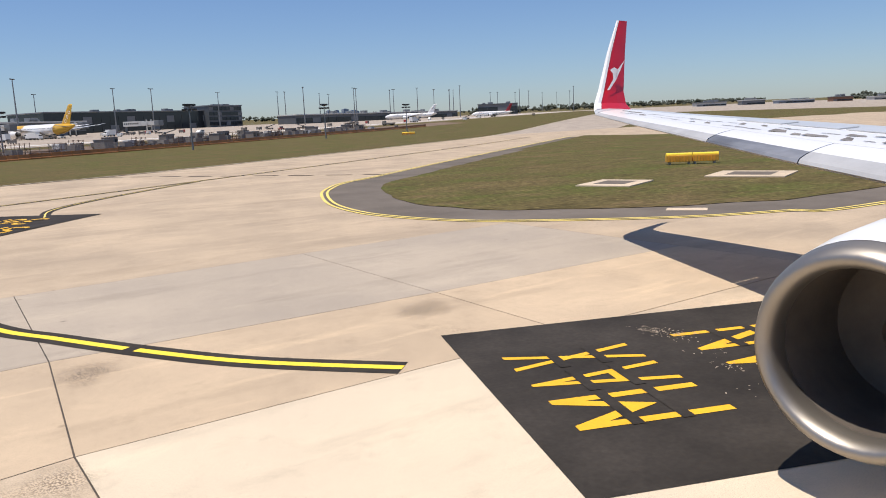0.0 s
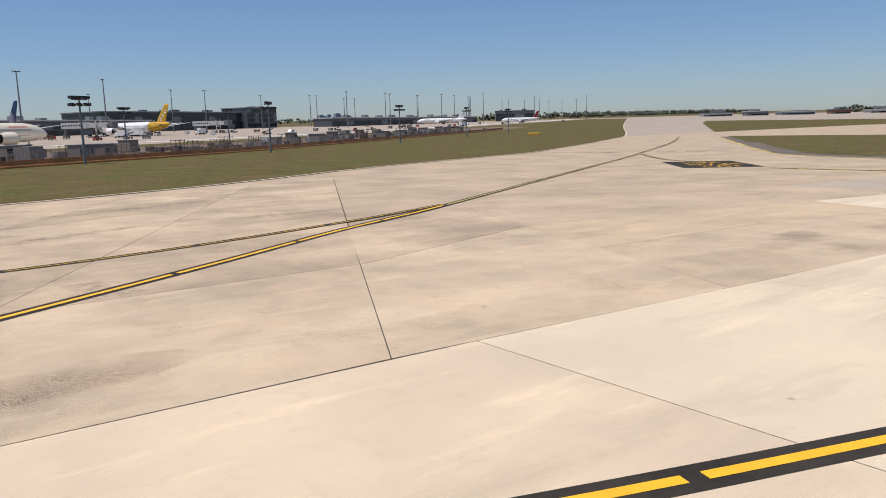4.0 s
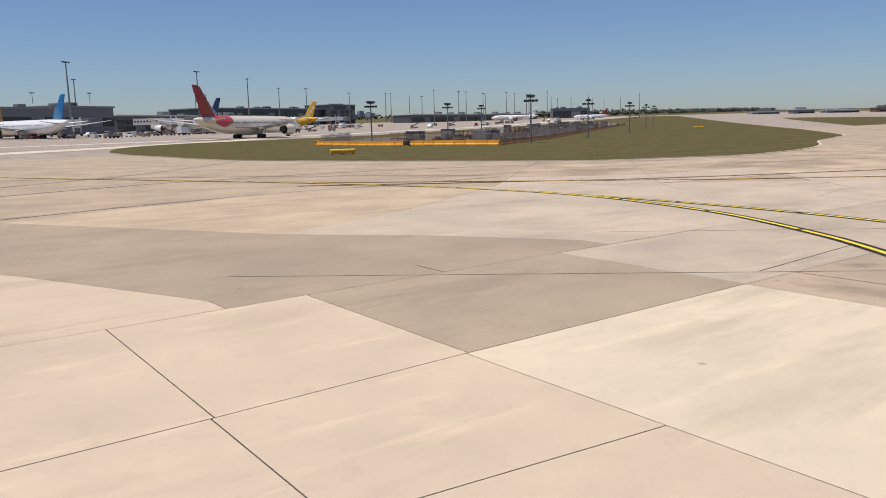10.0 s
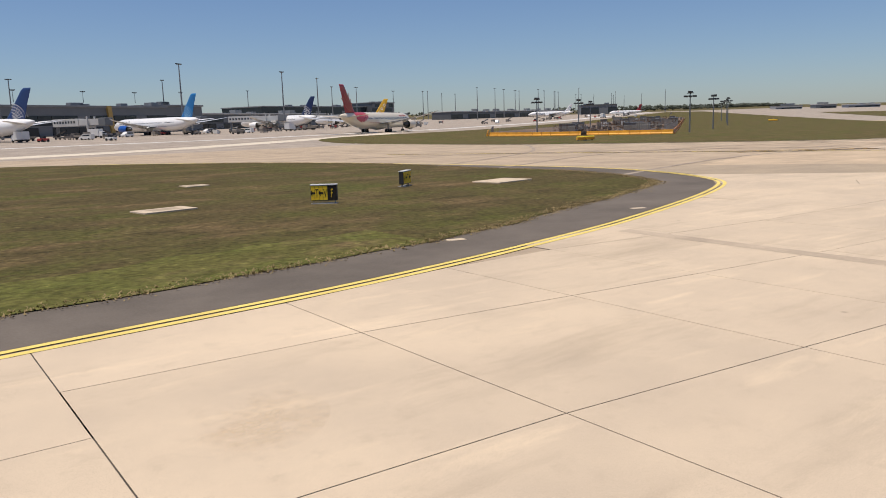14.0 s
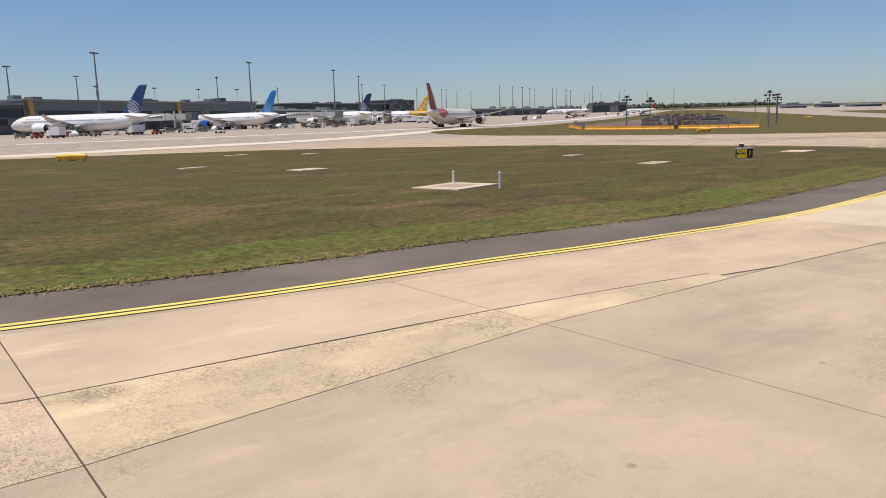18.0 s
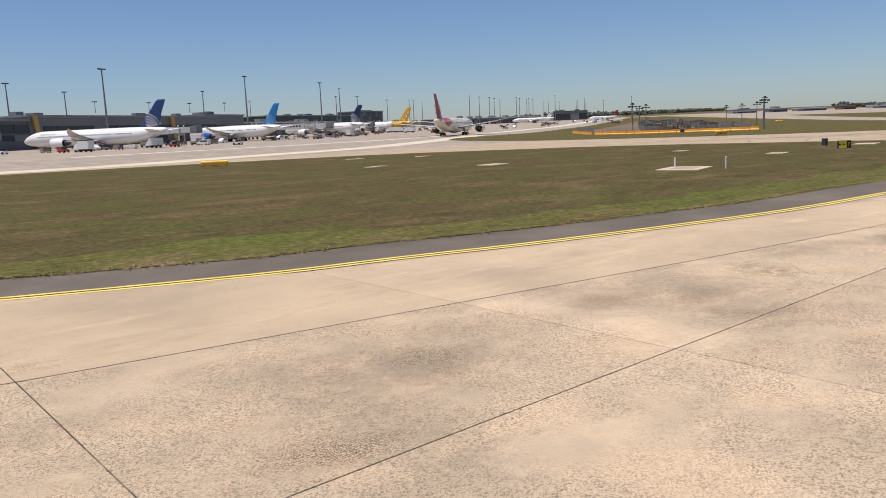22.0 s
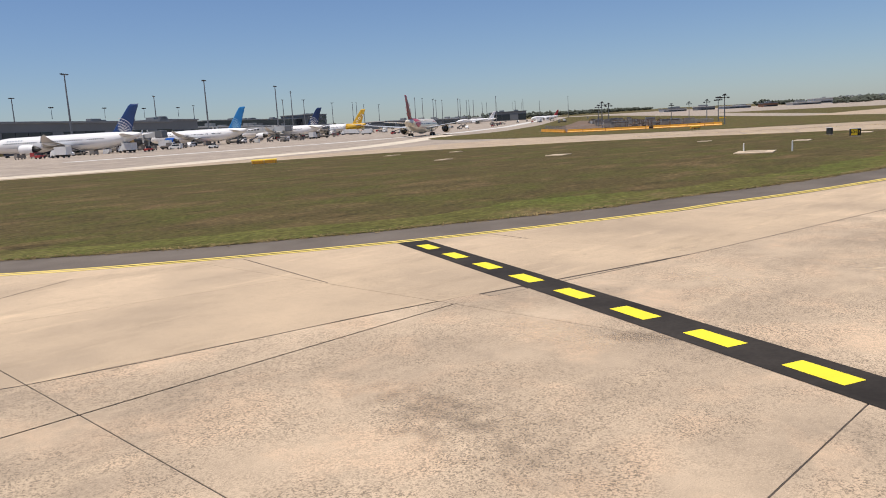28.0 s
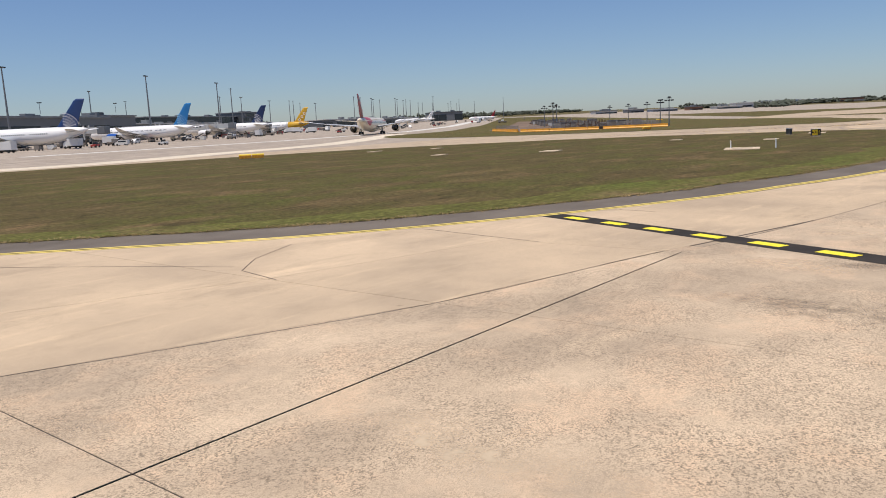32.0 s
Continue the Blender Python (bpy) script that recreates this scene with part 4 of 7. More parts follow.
        tube(bm, (0, 0, 1.6), (1.6, -s * 0.4, 3.0), 0.12)
        part("strut", bm, STEEL, gear)
    ng = empty("nose_gear")
    ng.parent = top
    ng.location = (25.8, 0, 0)
    bm = bmesh.new()
    for dy in (0.35, -0.35):
        wheel(bm, (0, dy, 0.5), 0.5, 0.36)
    pieces("wheel", bm, RUBBER, ng)
    bm = bmesh.new()
    tube(bm, (0, 0, 0.5), (0.2, 0, 2.4), 0.15, 0.18)
    part("strut", bm, STEEL, ng)
    bm = bmesh.new()
    secs = []
    for f, x0, c in ((0, -17.2, 8.4), (0.12, -18.7, 7.4), (0.55, -22.3, 5.4), (0.93, -25.5, 3.95), (1.0, -26.6, 3.1)):
        sec = aerofoil(x0, c, 0, 0, 0.085)
        secs.append([Vector((p.x, p.z, 6.6 + 10.4 * f)) for p in sec])
    loft(bm, secs)
    part("fin", bm, fin, top, smooth=True)
    if motif:
        tagged(part("fin_motif", fin_bars(motif), motif_mat, top), kind="stuff")
    return top


def stand(x, y, deg):
    return Matrix.Translation((x, y, gz(x, y))) @ Matrix.Rotation(radians(deg), 4, "Z")


def by_tail(x, y, deg, scale=0.93):
    """Main wheel place for a jet whose fin tip stands over x, y."""
    a = radians(deg)
    return x + 28.6 * scale * math.cos(a), y + 28.6 * scale * math.sin(a)


airliner("white wide-body jet with a blue fin parked nose-in at the terminal", stand(*by_tail(-140.1, 275.4, 125, 0.97), 125), FIN_BLUE, scale=0.97, title=CLOUD_GREY)
airliner("white wide-body jet with a sky-blue fin and blue engines", stand(*by_tail(-76.9, 308.8, 108), 108), FIN_SKY, nacelle=BLUE_NACELLE, motif_mat=PALE_BLUE, title=CLOUD_GREY)
airliner("white wide-body jet with a navy fin parked at its gate", stand(*by_tail(-3.7, 350.7, 106), 106), FIN_NAVY, title=CLOUD_GREY)
airliner("white and yellow wide-body jet with a yellow fin and white rings", stand(*by_tail(73.6, 405.4, 112), 112), FIN_YELLOW, motif="rings", motif_mat=WHITE, rear=FIN_YELLOW, title=FIN_YELLOW, brow=FIN_YELLOW)
airliner("cream wide-body jet with a red fin on the apron", stand(-36, 240, 34), FIN_RED, body=CREAM, nacelle=CREAM, motif="rays", motif_mat=GOLD, rear=None, title=VEH_RED, crest=FIN_CREST)
airliner("white jet with dark blue flanks parked at a far stand", stand(*by_tail(406, 572, 150, 0.75), 150), WHITE, motif="swirl", motif_mat=FIN_NAVY, title=FIN_NAVY, scale=0.75)
airliner("distant white jet with a red fin at a far pier", stand(430, 520, 165), FIN_RED, motif=None, title=VEH_RED, scale=0.62)

# ---------------------------------------------------------------- the wing and engine of the carrying jet, where it stood at the start


def own_wing():
    top = empty("jet_wing", Matrix.Translation((0, 0, 0)))
    tagged(top, "silver-grey swept jet wing with a red winglet", "wing")
    # leading and trailing edges by span: y, x front, x rear, z
    S = [(2.2, 9.3, 17.6, 2.32), (3.4, 10.2, 17.0, 2.46), (5.03, 11.21, 16.7, 2.62), (7.01, 12.21, 17.05, 2.80), (10.73, 14.11, 17.6, 3.20), (13.4, 15.47, 18.05, 3.48), (15.4, 16.5, 18.35, 3.72)]
    def twist(y):
        return 0.42 - 0.03 * (y - 5.0)

    def sec(y, xf, xr, z, a=0.0, b=1.0, thick=0.115):
        c = xr - xf
        up, lo = [], []
        n = 10
        for k in range(n):
            t = a + (b - a) * k / (n - 1)
            h = thick * c * 2.6 * (0.2969 * math.sqrt(max(t, 0)) - 0.126 * t - 0.3516 * t ** 2 + 0.2843 * t ** 3 - 0.1036 * t ** 4) * 1.25
            up.append(Vector((xf + c * t, y, z + h + twist(y) * t)))
            lo.append(Vector((xf + c * t, y, z - h * 0.75 + twist(y) * t)))
        return up + lo[::-1]
    def across(y):
        i = max(j for j in range(len(S) - 1) if S[j][0] <= y)
        u = (y - S[i][0]) / (S[i + 1][0] - S[i][0])
        return [S[i][j] + (S[i + 1][j] - S[i][j]) * u for j in range(4)]
    bm = bmesh.new()
    loft(bm, [sec(*s, a=0.242, b=0.78) for s in S])
    part("wing_box", bm, WHITE, top, "white painted wing skin", smooth=False)
    # three slats: a nose greyed for the shade on its lower front, under a white upper skin; the middle nose is bare
    # metal
    for y0, y1, mt, words in ((2.2, 6.84, SLAT_SHADED, ""), (6.87, 9.58, SLAT, "scuffed bare metal slat nose"), (9.61, 15.4, SLAT_SHADED, "")):
        stations = [across(y0 + (y1 - y0) * k / 5) for k in range(6)]
        bm = bmesh.new()
        loft(bm, [sec(*q, a=0.0, b=0.082) for q in stations])
        slat = part("leading_edge_slat", bm, mt, top, words, smooth=False)
        bm = bmesh.new()
        loft(bm, [sec(*q, a=0.083, b=0.238) for q in stations])
        part("slat_skin", bm, WHITE, slat, "white slat upper skin")
    for i0, i1, nm in ((0, 2, "inboard_flap"), (2, 4, "outboard_flap"), (4, 6, "aileron")):
        bm = bmesh.new()
        loft(bm, [sec(*S[i], a=0.79, b=1.0) for i in range(i0, i1 + 1)])
        part(nm, bm, GREY_WING, top)
    for k in range(5):
        f0, f1 = k / 5 + 0.01, (k + 1) / 5 - 0.01
        def lerp(f):
            q = f * 2
            i = 2 + min(int(q), 1)
            u = q - int(q) if q < 2 else 1
            i = min(i, 3)
            return [S[i][j] + (S[i + 1][j] - S[i][j]) * u for j in range(4)]
        bm = bmesh.new()
        rings = []
        for f in (f0, f1):
            y, xf, xr, z = lerp(f)
            c = xr - xf
            rings.append([Vector((xf + c * t, y, z + 0.115 * c * 2.6 * 1.25 * (0.2969 * math.sqrt(t) - 0.126 * t - 0.3516 * t ** 2 + 0.2843 * t ** 3 - 0.1036 * t ** 4) + d + twist(y) * t)) for t, d in ((0.60, 0.004), (0.60, 0.022), (0.775, 0.03), (0.775, 0.004))])
        loft(bm, rings)
        part("spoiler", bm, GREY_WING, top, "pale blue-grey spoiler panel")
    # dark grey dashes in two bands on the skin panels behind the slats
    rw = random.Random(3)
    for k in range(44):
        band = k % 2
        y = 3.0 + 0.275 * k + rw.uniform(-0.2, 0.2)
        _, xf, xr, z = across(y)
        c = xr - xf
        bm = bmesh.new()
        w, t0 = rw.uniform(0.08, 0.3), (0.30, 0.43)[band] + rw.uniform(-0.015, 0.03)
        deep = rw.uniform(0.012, 0.03) if rw.random() < 0.6 else rw.uniform(0.05, 0.10)
        quad = []
        for dy, t in ((-w, t0), (w, t0 + 0.008), (w * 0.8 + deep, t0 + deep), (-w * 0.6 + deep, t0 + deep * 0.8)):
            h = 0.115 * c * 3.25 * (0.2969 * math.sqrt(t) - 0.126 * t - 0.3516 * t ** 2 + 0.2843 * t ** 3 - 0.1036 * t ** 4)
            quad.append(bm.verts.new((xf + c * t, y + dy, z + h + twist(y) * t + 0.008 + dy * 0.095)))
        bm.faces.new(quad)
        part("panel_stain", bm, GREY_DASH, top)
    # winglet: a curved root, then a tall blade canted outwards
    prof = [(15.4, 16.5, 18.35, 3.74, 0.0), (15.75, 16.85, 18.45, 3.82, 0.25), (16.02, 17.15, 18.52, 4.02, 0.7), (16.2, 17.5, 18.62, 4.4, 1.2), (16.6, 18.35, 19.15, 5.6, 1.36), (16.9, 19.12, 19.6, 6.62, 1.38)]
    for nm, mt, lo, hi in (("winglet_root", GREY_WING, 0, 1), ("winglet", RED, 1, 5)):
        bm = bmesh.new()
        rings = []
        for y, xf, xr, z, cant in prof[lo:hi + 1]:
            nrm = Vector((0, -math.sin(cant), math.cos(cant)))
            pts = []
            c = xr - xf
            for t, h in ((0.0, 0.0), (0.08, 0.03), (0.35, 0.045), (0.7, 0.03), (1.0, 0.004)):
                pts.append(Vector((xf + c * t, y, z)) + nrm * h * c)
            for t, h in ((0.7, 0.025), (0.35, 0.035), (0.08, 0.02)):
                pts.append(Vector((xf + c * t, y, z)) - nrm * h * c)
            rings.append(pts)
        loft(bm, rings)
        part(nm, bm, mt, top, "glossy red winglet" if mt is RED else "", smooth=False)
    bm = bmesh.new()
    rings = []
    for y, xf, xr, z, cant in prof[1:]:
        nrm, c = Vector((0, -math.sin(cant), math.cos(cant))), xr - xf
        rings.append([Vector((xf + c * t, y, z)) + nrm * h for t, h in ((-0.02, 0.0), (0.06, 0.045 * c), (0.17, 0.05 * c), (0.17, -0.045 * c), (0.06, -0.04 * c))])
    loft(bm, rings)
    part("winglet_edge", bm, WHITE, top, "bare metal leading edge")
    # white emblem: plain swept shape on the inner face
    bm = bmesh.new()
    base, upv, aft = Vector((17.75, 16.13, 4.42)), Vector((0.62, 0.27, 1.0)).normalized(), Vector((1, 0.02, 0))
    nrm = Vector((0, -0.96, 0.27)) * 0.052
    def emb(u, v):
        return base + upv * v + aft * u + nrm
    for quad in (((0.0, 0.0), (0.12, 0.02), (0.34, 0.42), (0.18, 0.40)), ((0.18, 0.40), (0.34, 0.42), (0.30, 0.75), (0.10, 0.62)), ((0.10, 0.62), (0.30, 0.75), (0.12, 0.84), (-0.06, 0.74)), ((0.24, 0.46), (0.34, 0.46), (0.52, 1.12), (0.27, 0.74))):
        bm.faces.new([bm.verts.new(emb(*q)) for q in quad])
    part("emblem", bm, WHITE, top, "plain white emblem shape")
    return top


def own_engine():
    c = Vector((6.55, 3.15, 1.5))
    top = empty("jet_engine", Matrix.Translation(c))
    tagged(top, "white jet engine nacelle with a bare metal inlet lip", "jet engine")
    def ring(x, r, seg=48):
        return [Vector((x, r * math.cos(2 * math.pi * k / seg), r * math.sin(2 * math.pi * k / seg) * (0.96 if math.sin(2 * math.pi * k / seg) < 0 else 1.0))) for k in range(seg)]
    bm = bmesh.new()
    loft(bm, [ring(x, r) for x, r in ((0.32, 0.80), (0.14, 0.795), (0.04, 0.83), (0.0, 0.885), (0.03, 0.945), (0.12, 0.995), (0.26, 1.03))], caps=False)
    part("inlet_lip", bm, LIP_METAL, top, "bare metal inlet lip", smooth=True)
    bm = bmesh.new()
    loft(bm, [ring(x, r) for x, r in ((0.26, 1.032), (0.7, 1.10), (1.4, 1.15), (2.2, 1.13), (3.0, 1.02), (3.5, 0.9))], caps=False)
    part("cowl", bm, WHITE, top, "glossy white cowl", smooth=True)
    bm = bmesh.new()
    loft(bm, [ring(x, r) for x, r in ((0.32, 0.80), (0.6, 0.79), (0.95, 0.80), (1.36, 0.80))], caps=False)
    part("inlet_duct", bm, INLET, top, "dark brown-grey inlet lining", smooth=True)
    bm = bmesh.new()
    loft(bm, [ring(x, r, 24) for x, r in ((0.72, 0.01), (0.85, 0.12), (1.1, 0.25), (1.3, 0.26))])
    part("spinner", bm, INLET, top, smooth=True)
    bm = bmesh.new()
    loft(bm, [ring(1.32, 0.8), ring(1.34, 0.02)], caps=False)
    part("fan_backing", bm, INLET, top)
    bm = bmesh.new()
    loft(bm, [[Vector((x, -w, z)), Vector((x, w, z)), Vector((x, w * 0.8, z2)), Vector((x, -w * 0.8, z2))] for x, w, z, z2 in ((1.3, 0.06, 1.05, 1.22), (2.6, 0.2, 0.95, 1.3), (4.4, 0.2, 0.75, 1.05))])
    part("pylon", bm, WHITE, top)
    return top


own_wing()
own_engine()

# ---------------------------------------------------------------- terminal and far buildings
def building(name, label, m, size, wall, roof, bays, band=None, fins=()):
    """A long building: walls, roof slab, plant on the roof and bands of panels along the front."""
    top = empty(name, m)
    tagged(top, label, "building")
    L, D, Hh = size
    bm = bmesh.new()
    box(bm, (0, 0, 0), (L, D, Hh))
    part("wall", bm, wall, top)
    bm = bmesh.new()
    box(bm, (-0.6, -0.8, Hh), (L + 0.6, D + 0.8, Hh + 0.9), 0.08)
    part("roof", bm, roof, top)
    n = bays
    for k in range(n):
        x0, x1 = L * k / n + 0.15, L * (k + 1) / n - 0.15
        for z0, z1 in (band or ((1.0, 4.2), (5.0, 8.2))):
            bm = bmesh.new()
            box(bm, (x0, -0.25, z0), (x1, 0.02, z1), 0.04)
            part("window", bm, WALL_BLACK if (k * 7 + int(z0)) % 5 else WALL_GREY, top)
    for x, w, mt in fins:
        bm = bmesh.new()
        loft(bm, [[Vector((x + d, -1.2, z)), Vector((x + d + w, -1.2, z)), Vector((x + d + w, 0.05, z)), Vector((x + d, 0.05, z))] for d, z in ((1.6, 0), (0, Hh + 0.8))])
        part("fin_wall", bm, mt, top)
    r = random.Random(int(L))
    for k in range(max(3, int(L / 22))):
        x, w, h = r.uniform(4, L - 10), r.uniform(3, 9), r.uniform(1.2, 2.6)
        bm = bmesh.new()
        box(bm, (x, D * 0.35, Hh + 0.9), (x + w, D * 0.35 + r.uniform(3, 6), Hh + 0.9 + h), 0.08)
        part("roof_plant", bm, ROOF, top)
    return top


def along(x, y, deg):
    return Matrix.Translation((x, y, gz(x, y) - 0.3)) @ Matrix.Rotation(radians(deg), 4, "Z")


building("terminal", "long charcoal terminal pier with dark glazing", along(-330, 262, 30), (190, 40, 13.2), WALL_DARK, ROOF, 26, ((5.2, 7.6), (8.4, 11.8)), ((118, 2.2, TAN),))
building("terminal", "grey clad terminal pier with dark glazing", along(-165, 358, 30), (128, 40, 13.6), WALL_GREY, ROOF, 18, ((1.0, 4.6), (5.4, 9.8)), ((1.5, 2.4, TAN), (88, 2.4, TAN)))
building("terminal", "grey terminal end block with a blank wall", along(-62, 420, 30), (38, 34, 13.8), WALL_GREY, ROOF, 5, ((4.2, 8.6),))
building("terminal", "low terminal concourse with a pale canopy", along(-20, 470, 32), (150, 30, 9.5), WALL_DARK, WALL_PALE, 20, ((1.0, 3.8), (4.8, 7.4)))
building("terminal", "dark terminal hall with a flat roof", along(98, 650, 22), (175, 50, 16.5), WALL_BLACK, ROOF, 22, ((1.5, 6.0), (7.5, 13.0)))
building("office_building", "grey block with rows of windows at the terminal's end", along(242, 700, 22), (40, 34, 19.5), WALL_DARK, ROOF, 8, ((2, 5), (6.5, 9.5), (11, 14), (15.5, 18.5)))
building("concourse", "long low far concourse with a grey roof", along(300, 640, 14), (230, 26, 8), WALL_DARK, WALL_PALE, 24, ((1.2, 5.5),))
building("hangar", "far grey hangar with a flat dark roof", along(560, 705, -40), (46, 40, 12), WALL_GREY, WALL_DARK, 4, ((1, 9),))
# far sheds: the pale and blue-grey walls carry haze in their colour
for x, y, L, D, H, wall, roof in ((770, 560, 34, 20, 4.2, WALL_PALE, WALL_GREY), (815, 530, 26, 18, 5.0, WALL_GREY, WALL_PALE), (850, 505, 40, 20, 3.6, CLOUD_GREY, WALL_PALE), (905, 470, 22, 16, 5.2, TERRACOTTA, WALL_GREY), (940, 440, 44, 20, 3.8, WALL_PALE, WALL_PALE), (1000, 395, 30, 18, 4.4, CLOUD_GREY, WALL_GREY)):
    building("warehouse", "far low freight shed in the haze", along(x, y, -40), (L, D, H), wall, roof, 5, ((0.8, 2.4),))
building("warehouse", "far brown brick freight shed", along(1750, 560, -62), (180, 30, 9), TERRACOTTA, WALL_GREY, 8, ((1, 4),))
building("warehouse", "far white roofed shed", along(1150, 480, -50), (90, 30, 8), WALL_PALE, WALL_PALE, 6, ((1, 4),))
building("warehouse", "far white roofed shed", along(1500, 560, -50), (120, 30, 9), WALL_PALE, WALL_PALE, 6, ((1, 4),))


def jet_bridge(x, y, deg, length, group="jet bridges"):
    top = empty("jet_bridge", stand(x, y, deg))
    tagged(top, "white passenger boarding bridge on a wheeled column", "jet bridge", group=group)
    bm = bmesh.new()
    box(bm, (0, -1.6, 4.2), (length * 0.55, 1.6, 7.2), 0.1)
    part("outer_tunnel", bm, WALL_PALE, top)
    bm = bmesh.new()
    box(bm, (length * 0.5, -1.35, 4.4), (length, 1.35, 6.9), 0.1)
    part("inner_tunnel", bm, WALL_PALE, top)
    bm = bmesh.new()
    box(bm, (length - 0.5, -2.0, 4.0), (length + 3.2, 2.0, 7.2), 0.3)
    part("cab", bm, WALL_GREY, top)
    bm = bmesh.new()
    for s in (1, -1):
        box(bm, (length * 0.75 - 0.3, s * 1.9 - 0.2, 0.5), (length * 0.75 + 0.3, s * 1.9 + 0.2, 7.9), 0.04)
    box(bm, (length * 0.75 - 0.4, -2.1, 3.4), (length * 0.75 + 0.4, 2.1, 4.2), 0.04)
    part("lift_column", bm, WALL_PALE, top)
    bm = bmesh.new()
    for s in (1, -1):
        wheel(bm, (length * 0.75, s * 1.9, 0.55), 0.55, 0.5)
    pieces("wheel", bm, RUBBER, top)
    bm = bmesh.new()
    tube(bm, (0.8, 0, 0), (0.8, 0, 4.3), 0.7, 0.6)
    part("pedestal", bm, WALL_GREY, top)
    bm = bmesh.new()
    for k in range(8):
        box(bm, (0.8 + k * length * 0.06, -1.63, 5.4), (0.8 + k * length * 0.06 + 0.9, -1.6, 6.3))
    pieces("side_window", bm, GLASS_DARK, top)
    return top


for x, y, d, L in ((-203, 333, -38, 21), (-120, 352, -60, 26), (-72, 372, -60, 22), (-30, 395, -55, 30), (30, 440, -55, 30), (72, 470, -60, 26), (120, 500, -60, 26)):
    jet_bridge(x, y, d, L)


# ---------------------------------------------------------------- masts
def light_mast(height, heads, name, label, spread, tiers=1):
    top = empty(name)
    tagged(top, label, "light mast", group=name + "s")
    bm = bmesh.new()
    tube(bm, (0, 0, 0), (0, 0, height), height * 0.014 + 0.08, height * 0.006 + 0.05, 10)
    part("pole", bm, POLE, top)
    bm = bmesh.new()
    box(bm, (-spread, -0.08, height - 0.15), (spread, 0.08, height + 0.05))
    box(bm, (-0.08, -spread * 0.6, height - 0.15), (0.08, spread * 0.6, height + 0.05))
    part("crossarm", bm, POLE, top)
    for k in range(heads):
        x = -spread + 2 * spread * k / (heads - 1)
        bm = bmesh.new()
        box(bm, (x - 0.28, -0.35, height), (x + 0.28, 0.3, height + 0.4), 0.05)
        part("floodlight", bm, DARK_METAL, top)
    for k in range(8 if tiers > 1 else 0):
        a = 2 * math.pi * k / 8
        x, y = spread * 0.95 * math.cos(a), spread * 0.95 * math.sin(a)
        bm = bmesh.new()
        tube(bm, (0, 0, height - 0.75), (x, y, height - 0.62), 0.04, seg=6)
        arm = part("arm", bm, POLE, top)
        bm = bmesh.new()
        box(bm, (x - 0.22, y - 0.22, height - 0.95), (x + 0.22, y + 0.22, height - 0.55), 0.06)
        part("lower_floodlight", bm, DARK_METAL, arm)
    return top


def put_copies(first, places, spin=0.0):
    r = random.Random(11)
    for i, (x, y) in enumerate(places):
        m = Matrix.Translation((x, y, gz(x, y) - 0.05)) @ Matrix.Rotation(radians(spin + r.uniform(-25, 25)), 4, "Z")
        if i == 0:
            first.matrix_basis = m
        else:
            copy_thing(first, m)


put_copies(light_mast(31.0, 4, "apron_mast", "tall grey apron floodlight mast", 1.9), [
    (-142, 331.6), (-65, 361.8), (57.3, 463.9), (5.7, 405.8), (97, 677), (135, 588), (164, 597), (315, 711), (325, 716), (403, 795), (362, 643), (455, 674), (508, 719),
    (538, 730), (479, 632), (442, 700), (566, 760)], 35)
put_copies(light_mast(29.0, 4, "far_mast", "slim far apron floodlight mast", 1.4), [
    (-230, 420), (-164, 395), (-42, 465), (-120, 470), (685, 834), (704, 841), (755, 862), (720, 794), (842, 897), (892, 916), (842, 837), (345, 609), (393, 754), (413, 661), (520, 706), (230, 640), (270, 560), (620, 700), (660, 650)], 20)
put_copies(light_mast(8.9, 5, "flood_tower", "short grey floodlight tower with a cross head in the works compound", 1.25, 2), [(-31.6, 112.2), (-47.3, 145.5), (4, 130.4), (50.1, 156.3), (-12, 165), (96, 187), (145, 222), (20, 190)], 30)
roofs = light_mast(5.0, 3, "roof_light", "small floodlight post on the terminal roof", 0.8)
ROOF_POSTS = [(-250, 318, 14.2), (-205, 344, 14.2), (-130, 385, 15.8), (-98, 404, 15.8), (-70, 420, 15.8), (-40, 440, 16.5)]
for i, (x, y, z) in enumerate(ROOF_POSTS):
    m = Matrix.Translation((x, y, z + gz(x, y) - 0.6))
    if i == 0:
        roofs.matrix_basis = m
    else:
        copy_thing(roofs, m)

# ---------------------------------------------------------------- works compound
def barrier_unit(material, label, group):
    bm = bmesh.new()
    prof = [(-0.32, 0), (-0.32, 0.2), (-0.16, 0.42), (-0.12, 0.95), (0.12, 0.95), (0.16, 0.42), (0.32, 0.2), (0.32, 0)]
    loft(bm, [[Vector((x, a, b)) for a, b in prof] for x in (-1.18, -1.1, -0.2, 0.2, 1.1, 1.18)])
    ob = part("barrier", bm, material)
    tagged(ob, label, "barrier", group=group)
    return ob


def run_barriers(ob, a, b, step=2.42):
    a, b = Vector((*a, 0)), Vector((*b, 0))
    n = int((b - a).length / step)
    d = math.atan2(b.y - a.y, b.x - a.x)
    r = random.Random(3)
    for k in range(n):
        p = a + (b - a) * ((k + 0.5) / n)
        m = Matrix.Translation((p.x, p.y, gz(p.x, p.y) + 0.08)) @ Matrix.Rotation(d + r.uniform(-0.02, 0.02), 4, "Z")
        if k == 0:
            ob.matrix_basis = m
        else:
            copy_thing(ob, m)


run_barriers(barrier_unit(ORANGE, "orange plastic water-filled road barrier", "orange barriers"), (-57.2, 152), (-43.8, 107.4))
